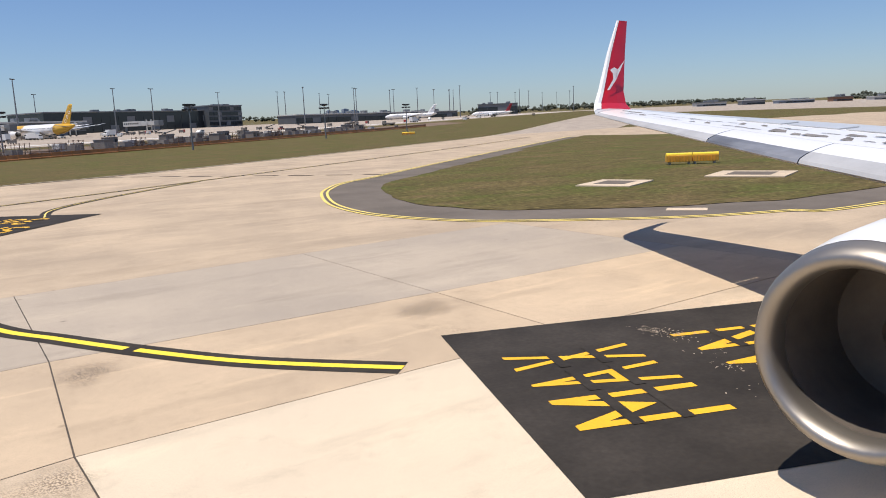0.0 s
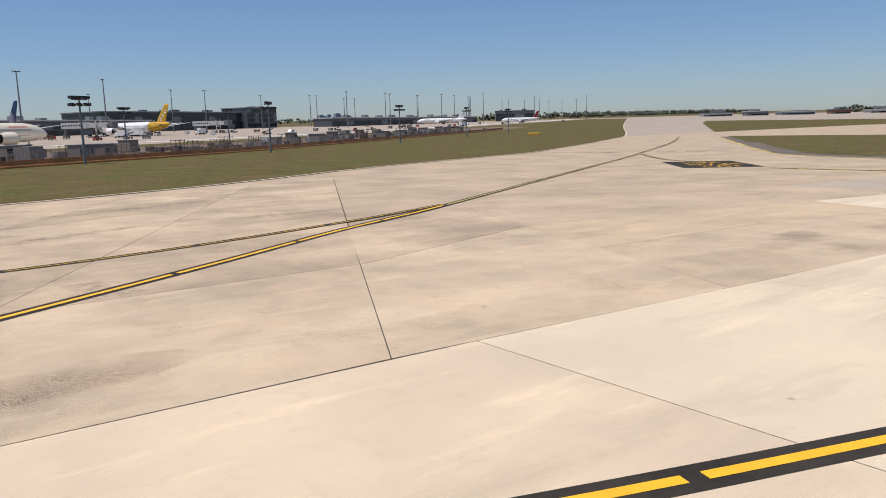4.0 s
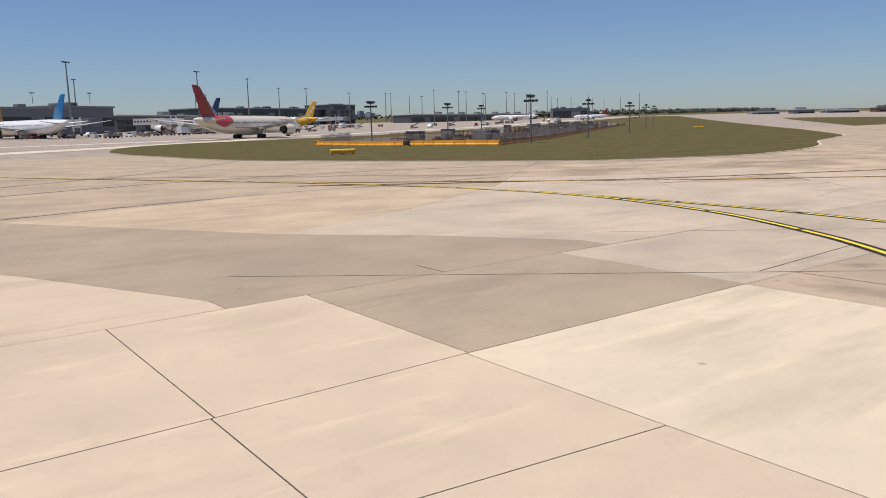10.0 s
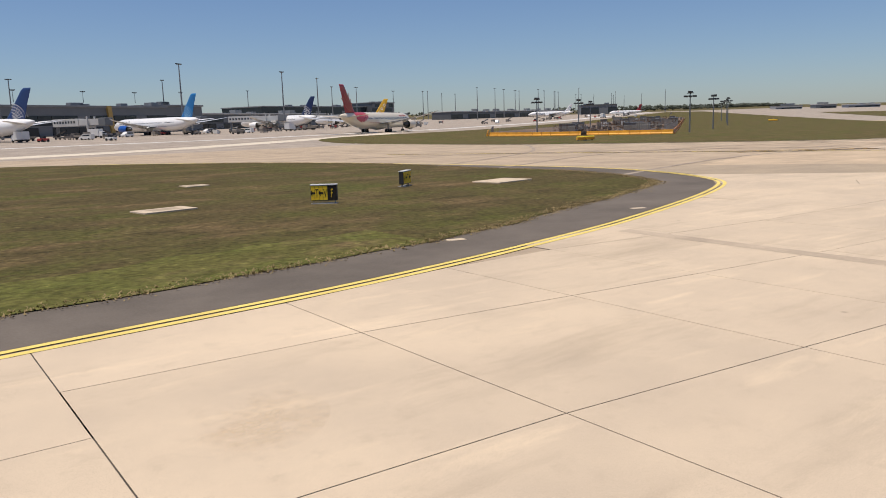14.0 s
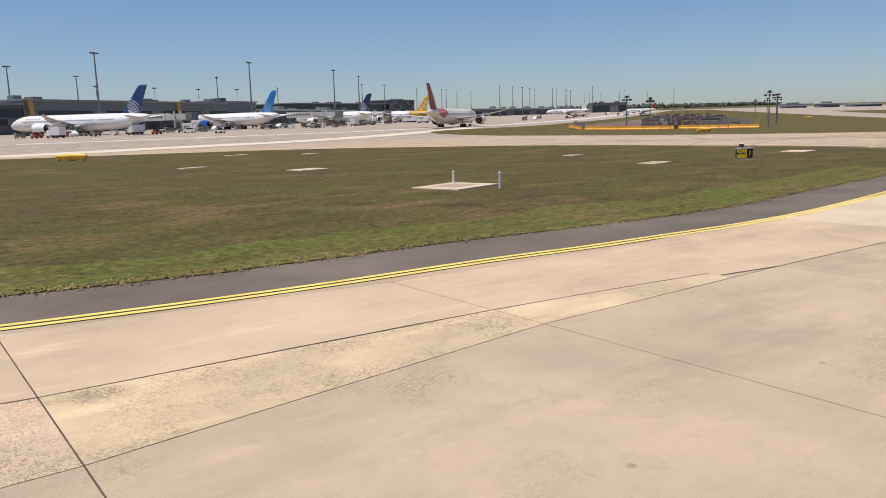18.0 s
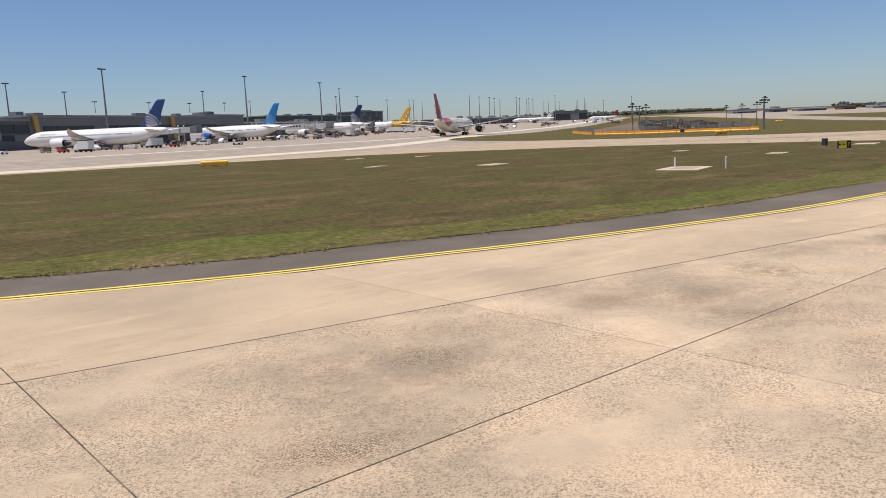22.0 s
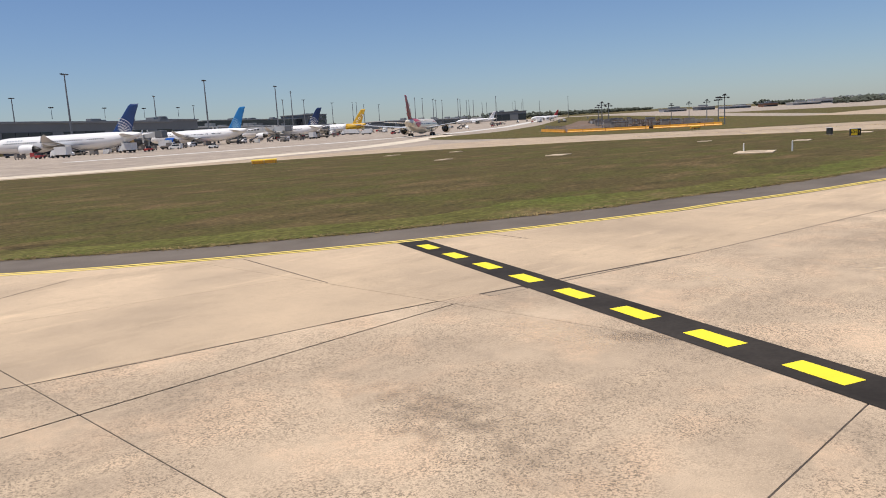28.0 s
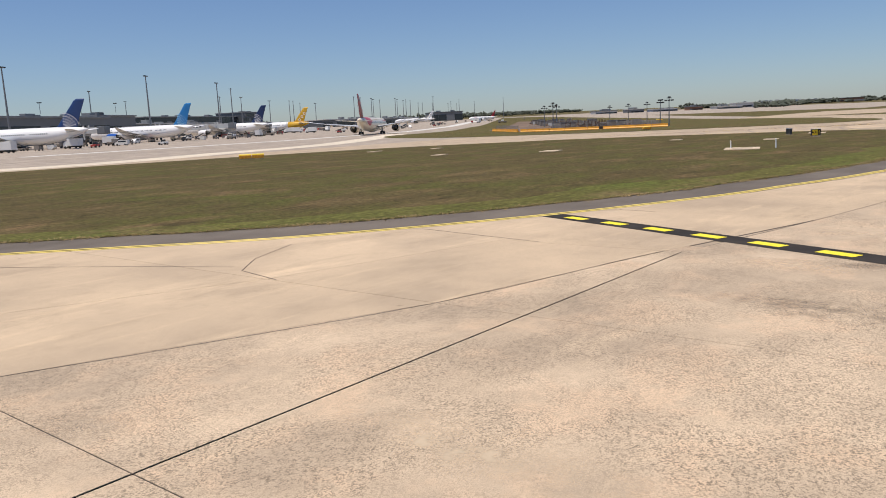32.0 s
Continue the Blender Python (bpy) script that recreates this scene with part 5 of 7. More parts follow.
# this run shows its shaded side, so its orange is browned
run_barriers(barrier_unit(ORANGE_SHADED, "orange plastic road barrier coloured brown as on its shaded side", "weathered barriers"), (-43.2, 107.9), (190, 276))
run_barriers(barrier_unit(ORANGE, "orange plastic water-filled road barrier", "orange barriers"), (-57.2, 153), (-36, 178))


def fence_panel():
    top = empty("fence_panel")
    tagged(top, "galvanised mesh temporary fence panel on feet", "fence", group="fence panels")
    bm = bmesh.new()
    for x in (-1.15, 1.15):
        tube(bm, (x, 0, 0.1), (x, 0, 2.05), 0.025, seg=6)
    tube(bm, (-1.15, 0, 2.03), (1.15, 0, 2.03), 0.025, seg=6)
    tube(bm, (-1.15, 0, 0.2), (1.15, 0, 0.2), 0.025, seg=6)
    part("frame", bm, STEEL, top)
    bm = bmesh.new()
    for k in range(15):
        x = -1.08 + 0.154 * k
        box(bm, (x - 0.008, -0.008, 0.2), (x + 0.008, 0.008, 2.03))
    part_stuff("wire_mesh", bm, STEEL, top)
    bm = bmesh.new()
    for x in (-1.15, 1.15):
        box(bm, (x - 0.12, -0.3, 0), (x + 0.12, 0.3, 0.14), 0.02)
    pieces("foot", bm, ORANGE_SHADED, top)
    return top


def run_things(first, a, b, step, dz=0.085):
    a, b = Vector((*a, 0)), Vector((*b, 0))
    n = int((b - a).length / step)
    d = math.atan2(b.y - a.y, b.x - a.x)
    for k in range(n):
        p = a + (b - a) * ((k + 0.5) / n)
        m = Matrix.Translation((p.x, p.y, gz(p.x, p.y) + dz)) @ Matrix.Rotation(d, 4, "Z")
        if k == 0 and first.get("placed") is None:
            first.matrix_basis = m
            first["placed"] = 1
        else:
            copy_thing(first, m)


panel = fence_panel()
run_things(panel, (-55, 151), (-41.7, 111), 2.4)
run_things(panel, (-41, 111.4), (40, 168.6), 2.4)
run_things(panel, (-55, 154), (-34, 178), 2.4)
del panel["placed"]


def site_hut(sx, sy, sz, wall, label):
    top = empty("site_hut")
    tagged(top, label, "site hut")
    bm = bmesh.new()
    box(bm, (-sx / 2, -sy / 2, 0.25), (sx / 2, sy / 2, sz), 0.04)
    part("body", bm, wall, top)
    bm = bmesh.new()
    box(bm, (-sx / 2 - 0.1, -sy / 2 - 0.1, sz), (sx / 2 + 0.1, sy / 2 + 0.1, sz + 0.14), 0.03)
    part("roof", bm, ROOF, top)
    for x in (-sx * 0.3, sx * 0.22):
        bm = bmesh.new()
        box(bm, (x - 0.5, -sy / 2 - 0.03, 1.2), (x + 0.5, -sy / 2 + 0.02, 2.0), 0.01)
        part("window", bm, GLASS_DARK, top)
    bm = bmesh.new()
    box(bm, (-0.42, -sy / 2 - 0.03, 0.3), (0.42, -sy / 2 + 0.02, 2.2), 0.01)
    part("door", bm, WALL_GREY, top)
    bm = bmesh.new()
    for x in (-sx / 2 + 0.3, sx / 2 - 0.3):
        for y in (-sy / 2 + 0.3, sy / 2 - 0.3):
            box(bm, (x - 0.15, y - 0.15, 0), (x + 0.15, y + 0.15, 0.25))
    pieces("foot", bm, STEEL, top)
    return top


def container(sx, wall, label):
    top = empty("storage_container")
    tagged(top, label, "container")
    bm = bmesh.new()
    n = int(sx / 0.25)
    side = [(-sx / 2 + sx * (k + d) / n, 1.2 if k % 2 else 1.15) for k in range(n) for d in (0.1, 0.9)]
    outline = side + [(-x, -y) for x, y in side]
    loft(bm, [[Vector((x, y, z)) for x, y in outline] for z in (0.12, 2.55)])
    part("body", bm, wall, top)
    bm = bmesh.new()
    for y in (-0.3, 0.3):
        tube(bm, (sx / 2 + 0.05, y, 0.3), (sx / 2 + 0.05, y, 2.4), 0.03, seg=6)
    pieces("door_bar", bm, STEEL, top)
    bm = bmesh.new()
    for x in (-sx / 2 + 0.2, sx / 2 - 0.2):
        box(bm, (x - 0.1, -1.15, 0), (x + 0.1, 1.15, 0.12))
    pieces("skid", bm, STEEL, top)
    return top


def material_stack(n, mt, label):
    top = empty("material_stack")
    tagged(top, label, "pallet stack")
    r = random.Random(n)
    bm = bmesh.new()
    box(bm, (-0.7, -0.6, 0), (0.7, 0.6, 0.14))
    part("pallet", bm, TAN, top)
    for k in range(n):
        bm = bmesh.new()
        w = r.uniform(0.5, 0.68)
        box(bm, (-w, -0.55, 0.14 + 0.3 * k), (w, 0.55, 0.14 + 0.3 * (k + 1) - 0.02), 0.03)
        part("package", bm, mt, top)
    return top


def truck(body_mat, label, cargo=True):
    top = empty("truck")
    tagged(top, label, "truck", group="apron vehicles")
    bm = bmesh.new()
    loft(bm, [[Vector((x, -1.1, 0.6)), Vector((x, 1.1, 0.6)), Vector((x, 1.0, z)), Vector((x, -1.0, z))] for x, z in ((3.4, 1.5), (3.3, 1.7), (2.7, 2.5), (1.7, 2.55))])
    part("cab", bm, body_mat, top)
    bm = bmesh.new()
    box(bm, (2.75, -0.9, 1.75), (3.2, 0.9, 2.3), 0.02)
    part("windscreen", bm, GLASS_DARK, top)
    bm = bmesh.new()
    box(bm, (-3.2, -1.2, 0.9), (1.55, 1.2, 3.4 if cargo else 1.5), 0.05)
    part("load_box", bm, VEH_WHITE if cargo else VEH_GREY, top)
    for x in (2.5, -1.9):
        for s in (1, -1):
            bm = bmesh.new()
            wheel(bm, (x, s * 0.98, 0.45), 0.45, 0.32)
            part("wheel", bm, RUBBER, top)
    bm = bmesh.new()
    box(bm, (-3.1, -0.6, 0.5), (3.2, 0.6, 0.88))
    part("chassis", bm, DARK_METAL, top)
    return top


def van(body_mat, label):
    top = empty("van")
    tagged(top, label, "van", group="apron vehicles")
    bm = bmesh.new()
    loft(bm, [[Vector((x, -0.95, 0.35)), Vector((x, 0.95, 0.35)), Vector((x, 0.9, z)), Vector((x, -0.9, z))] for x, z in ((2.45, 0.95), (2.3, 1.15), (1.5, 1.35), (0.9, 2.0), (-2.3, 2.05), (-2.45, 1.9))])
    part("body", bm, body_mat, top)
    bm = bmesh.new()
    for s in (1, -1):
        box(bm, (-2.0, s * 0.915 - 0.02, 1.25), (0.95, s * 0.915 + 0.02, 1.75))
    pieces("side_window", bm, GLASS_DARK, top)
    for x in (1.5, -1.5):
        for s in (1, -1):
            bm = bmesh.new()
            wheel(bm, (x, s * 0.85, 0.34), 0.34, 0.24)
            part("wheel", bm, RUBBER, top)
    return top


def baggage_cart(mt, label):
    top = empty("baggage_cart")
    tagged(top, label, "baggage cart", group="baggage carts")
    bm = bmesh.new()
    box(bm, (-1.5, -0.8, 0.45), (1.5, 0.8, 0.58), 0.02)
    part("deck", bm, STEEL, top)
    bm = bmesh.new()
    for x in (-1.45, 1.45):
        box(bm, (x - 0.04, -0.78, 0.58), (x + 0.04, 0.78, 1.75))
    box(bm, (-1.5, -0.82, 1.75), (1.5, 0.82, 1.82))
    part("canopy", bm, mt, top)
    bm = bmesh.new()
    box(bm, (-1.3, -0.6, 0.58), (1.25, 0.6, 1.45), 0.1)
    part("load", bm, VEH_GREY, top)
    for x in (-1.1, 1.1):
        for s in (1, -1):
            bm = bmesh.new()
            wheel(bm, (x, s * 0.65, 0.22), 0.22, 0.15)
            part("wheel", bm, RUBBER, top)
    return top


def tug(mt, label):
    top = empty("tow_tractor")
    tagged(top, label, "tractor", group="apron vehicles")
    bm = bmesh.new()
    box(bm, (-1.6, -0.85, 0.4), (1.6, 0.85, 1.1), 0.1)
    part("body", bm, mt, top)
    bm = bmesh.new()
    box(bm, (-0.6, -0.7, 1.1), (0.5, 0.7, 1.85), 0.08)
    part("cab", bm, GLASS_DARK, top)
    for x in (1.05, -1.05):
        for s in (1, -1):
            bm = bmesh.new()
            wheel(bm, (x, s * 0.8, 0.4), 0.4, 0.28)
            part("wheel", bm, RUBBER, top)
    return top


def belt_loader(mt, label):
    top = empty("belt_loader")
    tagged(top, label, "belt loader", group="apron vehicles")
    bm = bmesh.new()
    box(bm, (-2.2, -0.85, 0.4), (2.0, 0.85, 0.95), 0.06)
    part("chassis", bm, mt, top)
    bm = bmesh.new()
    box(bm, (-2.1, 0.2, 0.95), (-1.1, 0.8, 1.7), 0.06)
    part("cab", bm, GLASS_DARK, top)
    bm = bmesh.new()
    loft(bm, [[Vector((x, -0.5, z)), Vector((x, 0.15, z)), Vector((x, 0.15, z + 0.3)), Vector((x, -0.5, z + 0.3))] for x, z in ((-3.6, 0.7), (3.8, 2.7))])
    part("conveyor", bm, DARK_METAL, top)
    for x in (1.35, -1.35):
        for s in (1, -1):
            bm = bmesh.new()
            wheel(bm, (x, s * 0.8, 0.36), 0.36, 0.26)
            part("wheel", bm, RUBBER, top)
    return top


def pipe_stack(n, length, mt, label):
    top = empty("pipe_stack")
    tagged(top, label, "pipe stack")
    for x in (-length * 0.3, length * 0.3):
        bm = bmesh.new()
        box(bm, (x - 0.1, -0.7, 0), (x + 0.1, 0.7, 0.12))
        part("bearer", bm, DARK_LOAD, top)
    for k in range(n):
        tier, i = (0, k) if k < (n + 1) // 2 else (1, k - (n + 1) // 2)
        bm = bmesh.new()
        y = -0.45 + 0.3 * i + 0.15 * tier
        tube(bm, (-length / 2, y, 0.27 + 0.26 * tier), (length / 2, y, 0.27 + 0.26 * tier), 0.15, seg=10)
        part("pipe", bm, mt, top)
    return top


def scaffold(mt, label):
    top = empty("scaffold")
    tagged(top, label, "scaffold")
    for x in (-1.6, 0.0, 1.6):
        for y in (-0.6, 0.6):
            bm = bmesh.new()
            tube(bm, (x, y, 0), (x, y, 2.5), 0.05, seg=6)
            part("upright", bm, mt, top)
    for y in (-0.6, 0.6):
        for z in (1.1, 2.3):
            bm = bmesh.new()
            tube(bm, (-1.75, y, z), (1.75, y, z), 0.045, seg=6)
            part("ledger", bm, mt, top)
        bm = bmesh.new()
        tube(bm, (-1.6, y, 0.2), (1.6, y, 2.2), 0.04, seg=6)
        part("brace", bm, mt, top)
    for z in (0.5, 1.15):
        bm = bmesh.new()
        box(bm, (-1.7, -0.55, z), (1.7, 0.55, z + 0.08))
        part("deck", bm, DARK_LOAD, top)
    return top


def freight_box(mt, label):
    top = empty("freight_container")
    tagged(top, label, "freight container", group="freight containers")
    bm = bmesh.new()
    loft(bm, [[Vector((x, -0.78, 0.12)), Vector((x, 0.78, 0.12)), Vector((x, 0.78, 1.62)), Vector((x, -0.78, 1.62))] for x in (-0.78, 0.78)] + [[Vector((1.6, -0.78, 0.75)), Vector((1.6, 0.78, 0.75)), Vector((1.6, 0.78, 1.62)), Vector((1.6, -0.78, 1.62))]])
    part("shell", bm, mt, top)
    bm = bmesh.new()
    for z in (0.5, 1.0, 1.5):
        box(bm, (-0.7, -0.8, z - 0.02), (0.7, -0.775, z + 0.02))
    pieces("rib", bm, STEEL, top)
    bm = bmesh.new()
    box(bm, (-0.8, -0.8, 0), (0.8, 0.8, 0.12))
    part("base", bm, STEEL, top)
    return top


r = random.Random(8)
KINDS = [site_hut(3.2, 2.4, 2.4, VEH_GREY, "grey site hut in the compound"), container(3.0, BINS, "short grey corrugated storage container"), material_stack(3, DARK_LOAD, "pallet stacked with dark timber"), material_stack(5, BINS, "tall pallet of grey packages"),
         pipe_stack(7, 6.0, RUST, "rusty steel pipes stacked on bearers"), freight_box(BINS, "grey plastic bulk bin in the compound"), freight_box(WALL_PALE, "pale aluminium bin in the compound"), pipe_stack(5, 4.0, STEEL, "grey scaffold tubes stacked on bearers"), scaffold(RUST, "rusty scaffold frame with plank decks in the compound")]
NEAR_WEIGHT, FAR_WEIGHT = [0, 3, 2, 2, 2, 2, 2, 4, 4, 4, 4, 7, 7, 3, 5, 8, 8, 8], [1, 2, 3, 8, 4, 5, 5, 5, 5, 5, 6, 0, 3]
used = set()
U, Nn = Vector((0.817, 0.577, 0)), Vector((-0.577, 0.817, 0))
k = 0
while k < 190:
    s, d = r.uniform(0, 255), r.uniform(3.5, 30 + 0)
    p = Vector((-42.0, 108.6, 0)) + U * s + Nn * d
    if s < 10 and d > 24:
        continue
    if any((p - q).length < 3.3 for q in used_pts) if k else False:
        continue
    if k == 0:
        used_pts = []
    used_pts.append(p)
    i = k if k < len(KINDS) else r.choice(NEAR_WEIGHT if s < 95 else FAR_WEIGHT)
    m = Matrix.Translation((p.x, p.y, gz(p.x, p.y) + 0.085)) @ Matrix.Rotation(radians(r.choice((35, 125, 35, 215)) + r.uniform(-8, 8)), 4, "Z")
    if i not in used:
        KINDS[i].matrix_basis = m
        used.add(i)
    else:
        copy_thing(KINDS[i], m)
    k += 1

# apron vehicles and carts round the stands
APRON_KINDS = [truck(VEH_WHITE, "white catering truck with a box body on the apron"), van(VEH_WHITE, "white apron service van"), tug(VEH_RED, "red tow tractor on the apron"), baggage_cart(VEH_RED, "red covered baggage cart"), baggage_cart(VEH_GREY, "grey covered baggage cart"),
               freight_box(VEH_WHITE, "white air-freight container on the apron"), truck(VEH_GREY, "grey flatbed service truck", False), tug(VEH_WHITE, "white tow tractor on the apron"), belt_loader(VEH_GREY, "grey belt loader with a raised conveyor")]
used2 = set()
pts = []
for cx, cy, n, sx, sy in ((-158, 284, 16, 12, 9), (-205, 300, 8, 10, 8), (-112, 305, 10, 9, 8), (-70, 318, 14, 12, 9), (-30, 340, 10, 10, 8), (8, 372, 12, 12, 9), (60, 410, 10, 12, 8), (110, 430, 10, 14, 10), (180, 400, 7, 30, 14), (260, 430, 7, 34, 16), (360, 480, 7, 40, 20), (40, 320, 3, 30, 8), (150, 350, 3, 40, 10)):
    for _ in range(n):
        for _ in range(20):
            x, y = cx + r.gauss(0, sx), cy + r.gauss(0, sy)
            if all(math.hypot(x - a, y - b) > 5.0 for a, b in pts):
                break
        pts.append((x, y))
        i = len(pts) - 1 if len(pts) <= len(APRON_KINDS) else r.choice((0, 1, 2, 3, 4, 4, 4, 4, 4, 5, 6, 6, 7, 8, 8, 8))
        m = Matrix.Translation((x, y, gz(x, y))) @ Matrix.Rotation(radians(r.choice((30, 120, 210, 300)) + r.uniform(-15, 15)), 4, "Z")
        if i not in used2:
            APRON_KINDS[i].matrix_basis = m
            used2.add(i)
        else:
            copy_thing(APRON_KINDS[i], m)

# ---------------------------------------------------------------- signs, marker boxes, pads and posts in the grass
def marker_box(x, y, deg, w=3.7, h=0.74):
    top = empty("marker_board", stand(x, y, deg))
    top.location.z += 0.04
    tagged(top, "low yellow-orange striped movement area marker box", "marker board", group="marker boards")
    for s in (-1, 1):
        bm = bmesh.new()
        box(bm, (-w / 4 + s * w / 4 + 0.05, -0.3, 0.18), (w / 4 + s * w / 4 - 0.05, 0.3, h - 0.1), 0.04)
        shell = part("box", bm, MARKER_ORANGE, top)
        for k in range(7):
            x0 = s * w / 4 - w / 4 + 0.16 + k * (w / 2 - 0.36) / 7
            bm = bmesh.new()
            box(bm, (x0, -0.33, 0.2), (x0 + 0.10, -0.3, h * 0.75))
            part("slat", bm, ORANGE, shell)
        bm = bmesh.new()
        tube(bm, (-w / 4 + s * w / 4 + 0.04, -0.08, h - 0.08), (w / 4 + s * w / 4 - 0.04, -0.08, h - 0.08), 0.15, seg=14)
        part("top_roll", bm, GOLDEN, shell, "bright yellow rounded top")
    bm = bmesh.new()
    for x0 in (-w / 2 + 0.3, -0.2, 0.2, w / 2 - 0.3):
        box(bm, (x0 - 0.05, -0.2, 0), (x0 + 0.05, 0.2, 0.2))
    pieces("leg", bm, STEEL, top)
    return top


for x, y, d in ((-198.5, 107, -35), (-81.4, 97.4, -8), (46, 33.8, -40), (118, 180, -40)):
    marker_box(x, y, d)


def pad(x, y, deg, w, d, hole=ASPHALT):
    bm = bmesh.new()
    box(bm, (-w / 2, -d / 2, -0.05), (w / 2, d / 2, 0.07), 0.02)
    box(bm, (-w / 3.4, -d / 3.4, 0.05), (w / 3.4, d / 3.4, 0.078), 0.01, mi=1)
    ob = part("service_pit", bm, [SLAB_PALE, hole])
    ob.matrix_basis = Matrix.Translation((x, y, gz(x, y) + 0.035)) @ Matrix.Rotation(radians(deg), 4, "Z")
    tagged(ob, "pale concrete pad with a dark cover set in the grass", "service pit", group="service pits")


for x, y, d, w, dd, hole in ((31.5, 28, 20, 3.6, 3.0, ASPHALT), (39.5, 25, 20, 4.0, 4.2, ASPHALT), (-169.9, 41.4, 10, 2.6, 1.6, SLAB_DARK), (-149.2, 41.0, 10, 3.2, 2.2, SLAB_PALE),
                             (-192.6, 37.6, 16, 3.9, 3.2, SLAB_DARK), (-190.0, 60.7, 10, 2.8, 2.0, SLAB_PALE), (-195.0, 73.8, 12, 2.6, 1.1, SLAB_PALE), (-180.5, 99.0, 12, 3.0, 1.2, SLAB_PALE), (-173.6, 91.8, 8, 2.2, 1.1, SLAB_PALE), (-163.5, 56.1, 5, 1.6, 1.4, SLAB_DARK)):
    pad(x, y, d, w, dd, hole)


def cover_plate(x, y, deg, w, d):
    bm = bmesh.new()
    box(bm, (-w / 2, -d / 2, -0.02), (w / 2, d / 2, 0.012), 0.006)
    ob = part("cover_plate", bm, SLAB_PALE)
    ob.matrix_basis = Matrix.Translation((x, y, 0.012)) @ Matrix.Rotation(radians(deg), 4, "Z")
    tagged(ob, "pale rectangular cover plate set in the dark shoulder", "cover", group="cover plates")


cover_plate(24.5, 18.2, -55, 1.5, 0.75)
cover_plate(-155.5, 25.15, -18, 0.62, 0.36)
cover_plate(-165.9, 23.95, -14, 0.62, 0.36)


def post(x, y, h):
    top = empty("marker_post", Matrix.Translation((x, y, 0.03)))
    tagged(top, "slim white marker post in the grass", "marker post", group="marker posts")
    bm = bmesh.new()
    tube(bm, (0, 0, 0), (0, 0, h), 0.07, 0.06, 8)
    part("post", bm, VEH_WHITE, top)
    bm = bmesh.new()
    tube(bm, (0, 0, h), (0, 0, h + 0.06), 0.08, 0.03, 8)
    part("cap", bm, VEH_WHITE, top)


post(-191.6, 39.05, 0.75)
post(-191.8, 34.7, 0.85)


def guidance_sign(x, y, deg, w, panels, label):
    top = empty("guidance_sign", stand(x, y, deg))
    top.location.z += 0.035
    tagged(top, label, "sign")
    bm = bmesh.new()
    box(bm, (-w / 2, -0.14, 0.16), (w / 2, 0.14, 0.95), 0.02)
    part("case", bm, DARK_METAL, top)
    bm = bmesh.new()
    box(bm, (-w / 2 - 0.03, -0.17, 0.95), (w / 2 + 0.03, 0.17, 1.0), 0.01)
    part("top_rail", bm, VEH_WHITE, top)
    x0 = -w / 2 + 0.05
    for text, pw, face, ink in panels:
        bm = bmesh.new()
        box(bm, (x0, -0.155, 0.2), (x0 + pw - 0.04, -0.141, 0.92))
        pn = part("panel", bm, face, top)
        if text:
            lettering("lettering", text, 0.62, Matrix.Translation((x0 + pw / 2 - 0.02, -0.160, 0.34)) @ Matrix.Rotation(radians(90), 4, "X"), ink, pn)
        else:
            bm = bmesh.new()
            a = 0.0 if ink is BLACK_PAINT else 0.7
            arrow = [(0.25, -0.05), (-0.08, -0.05), (-0.08, -0.17), (-0.3, 0), (-0.08, 0.17), (-0.08, 0.05), (0.25, 0.05)]
            ca, sa = (1, 0) if len(pn.name) % 2 else (0.75, -0.66)
            bm.faces.new([bm.verts.new((x0 + pw / 2 + (u * ca - v * sa), -0.160, 0.56 + (u * sa + v * ca))) for u, v in arrow])
            part("arrow", bm, BLACK_PAINT, pn)
        x0 += pw
    bm = bmesh.new()
    for xx in (-w / 2 + 0.25, w / 2 - 0.25):
        tube(bm, (xx, 0, 0), (xx, 0, 0.18), 0.05, seg=8)
    box(bm, (-w / 2, -0.25, -0.03), (w / 2, 0.25, 0.03))
    pieces("leg", bm, STEEL, top)
    return top


sign = guidance_sign(-163.25, 37.9, -38, 2.9, [("", 0.42, YELLOW, BLACK_PAINT), ("T", 0.48, YELLOW, BLACK_PAINT), ("", 0.44, YELLOW, BLACK_PAINT), ("V", 0.5, YELLOW, BLACK_PAINT), ("F", 0.98, BLACK_PAINT, YELLOW)], "yellow and black taxiway direction sign standing in the grass")
sign.scale = (0.44, 1.0, 0.95)
sign = guidance_sign(-154.95, 43.3, 38, 2.6, [("V", 0.6, YELLOW, BLACK_PAINT), ("", 0.55, YELLOW, BLACK_PAINT), ("T", 0.6, YELLOW, BLACK_PAINT), ("", 0.7, YELLOW, BLACK_PAINT)], "yellow taxiway sign turned edge-on in the grass")
sign.scale = (0.55, 1.0, 0.95)

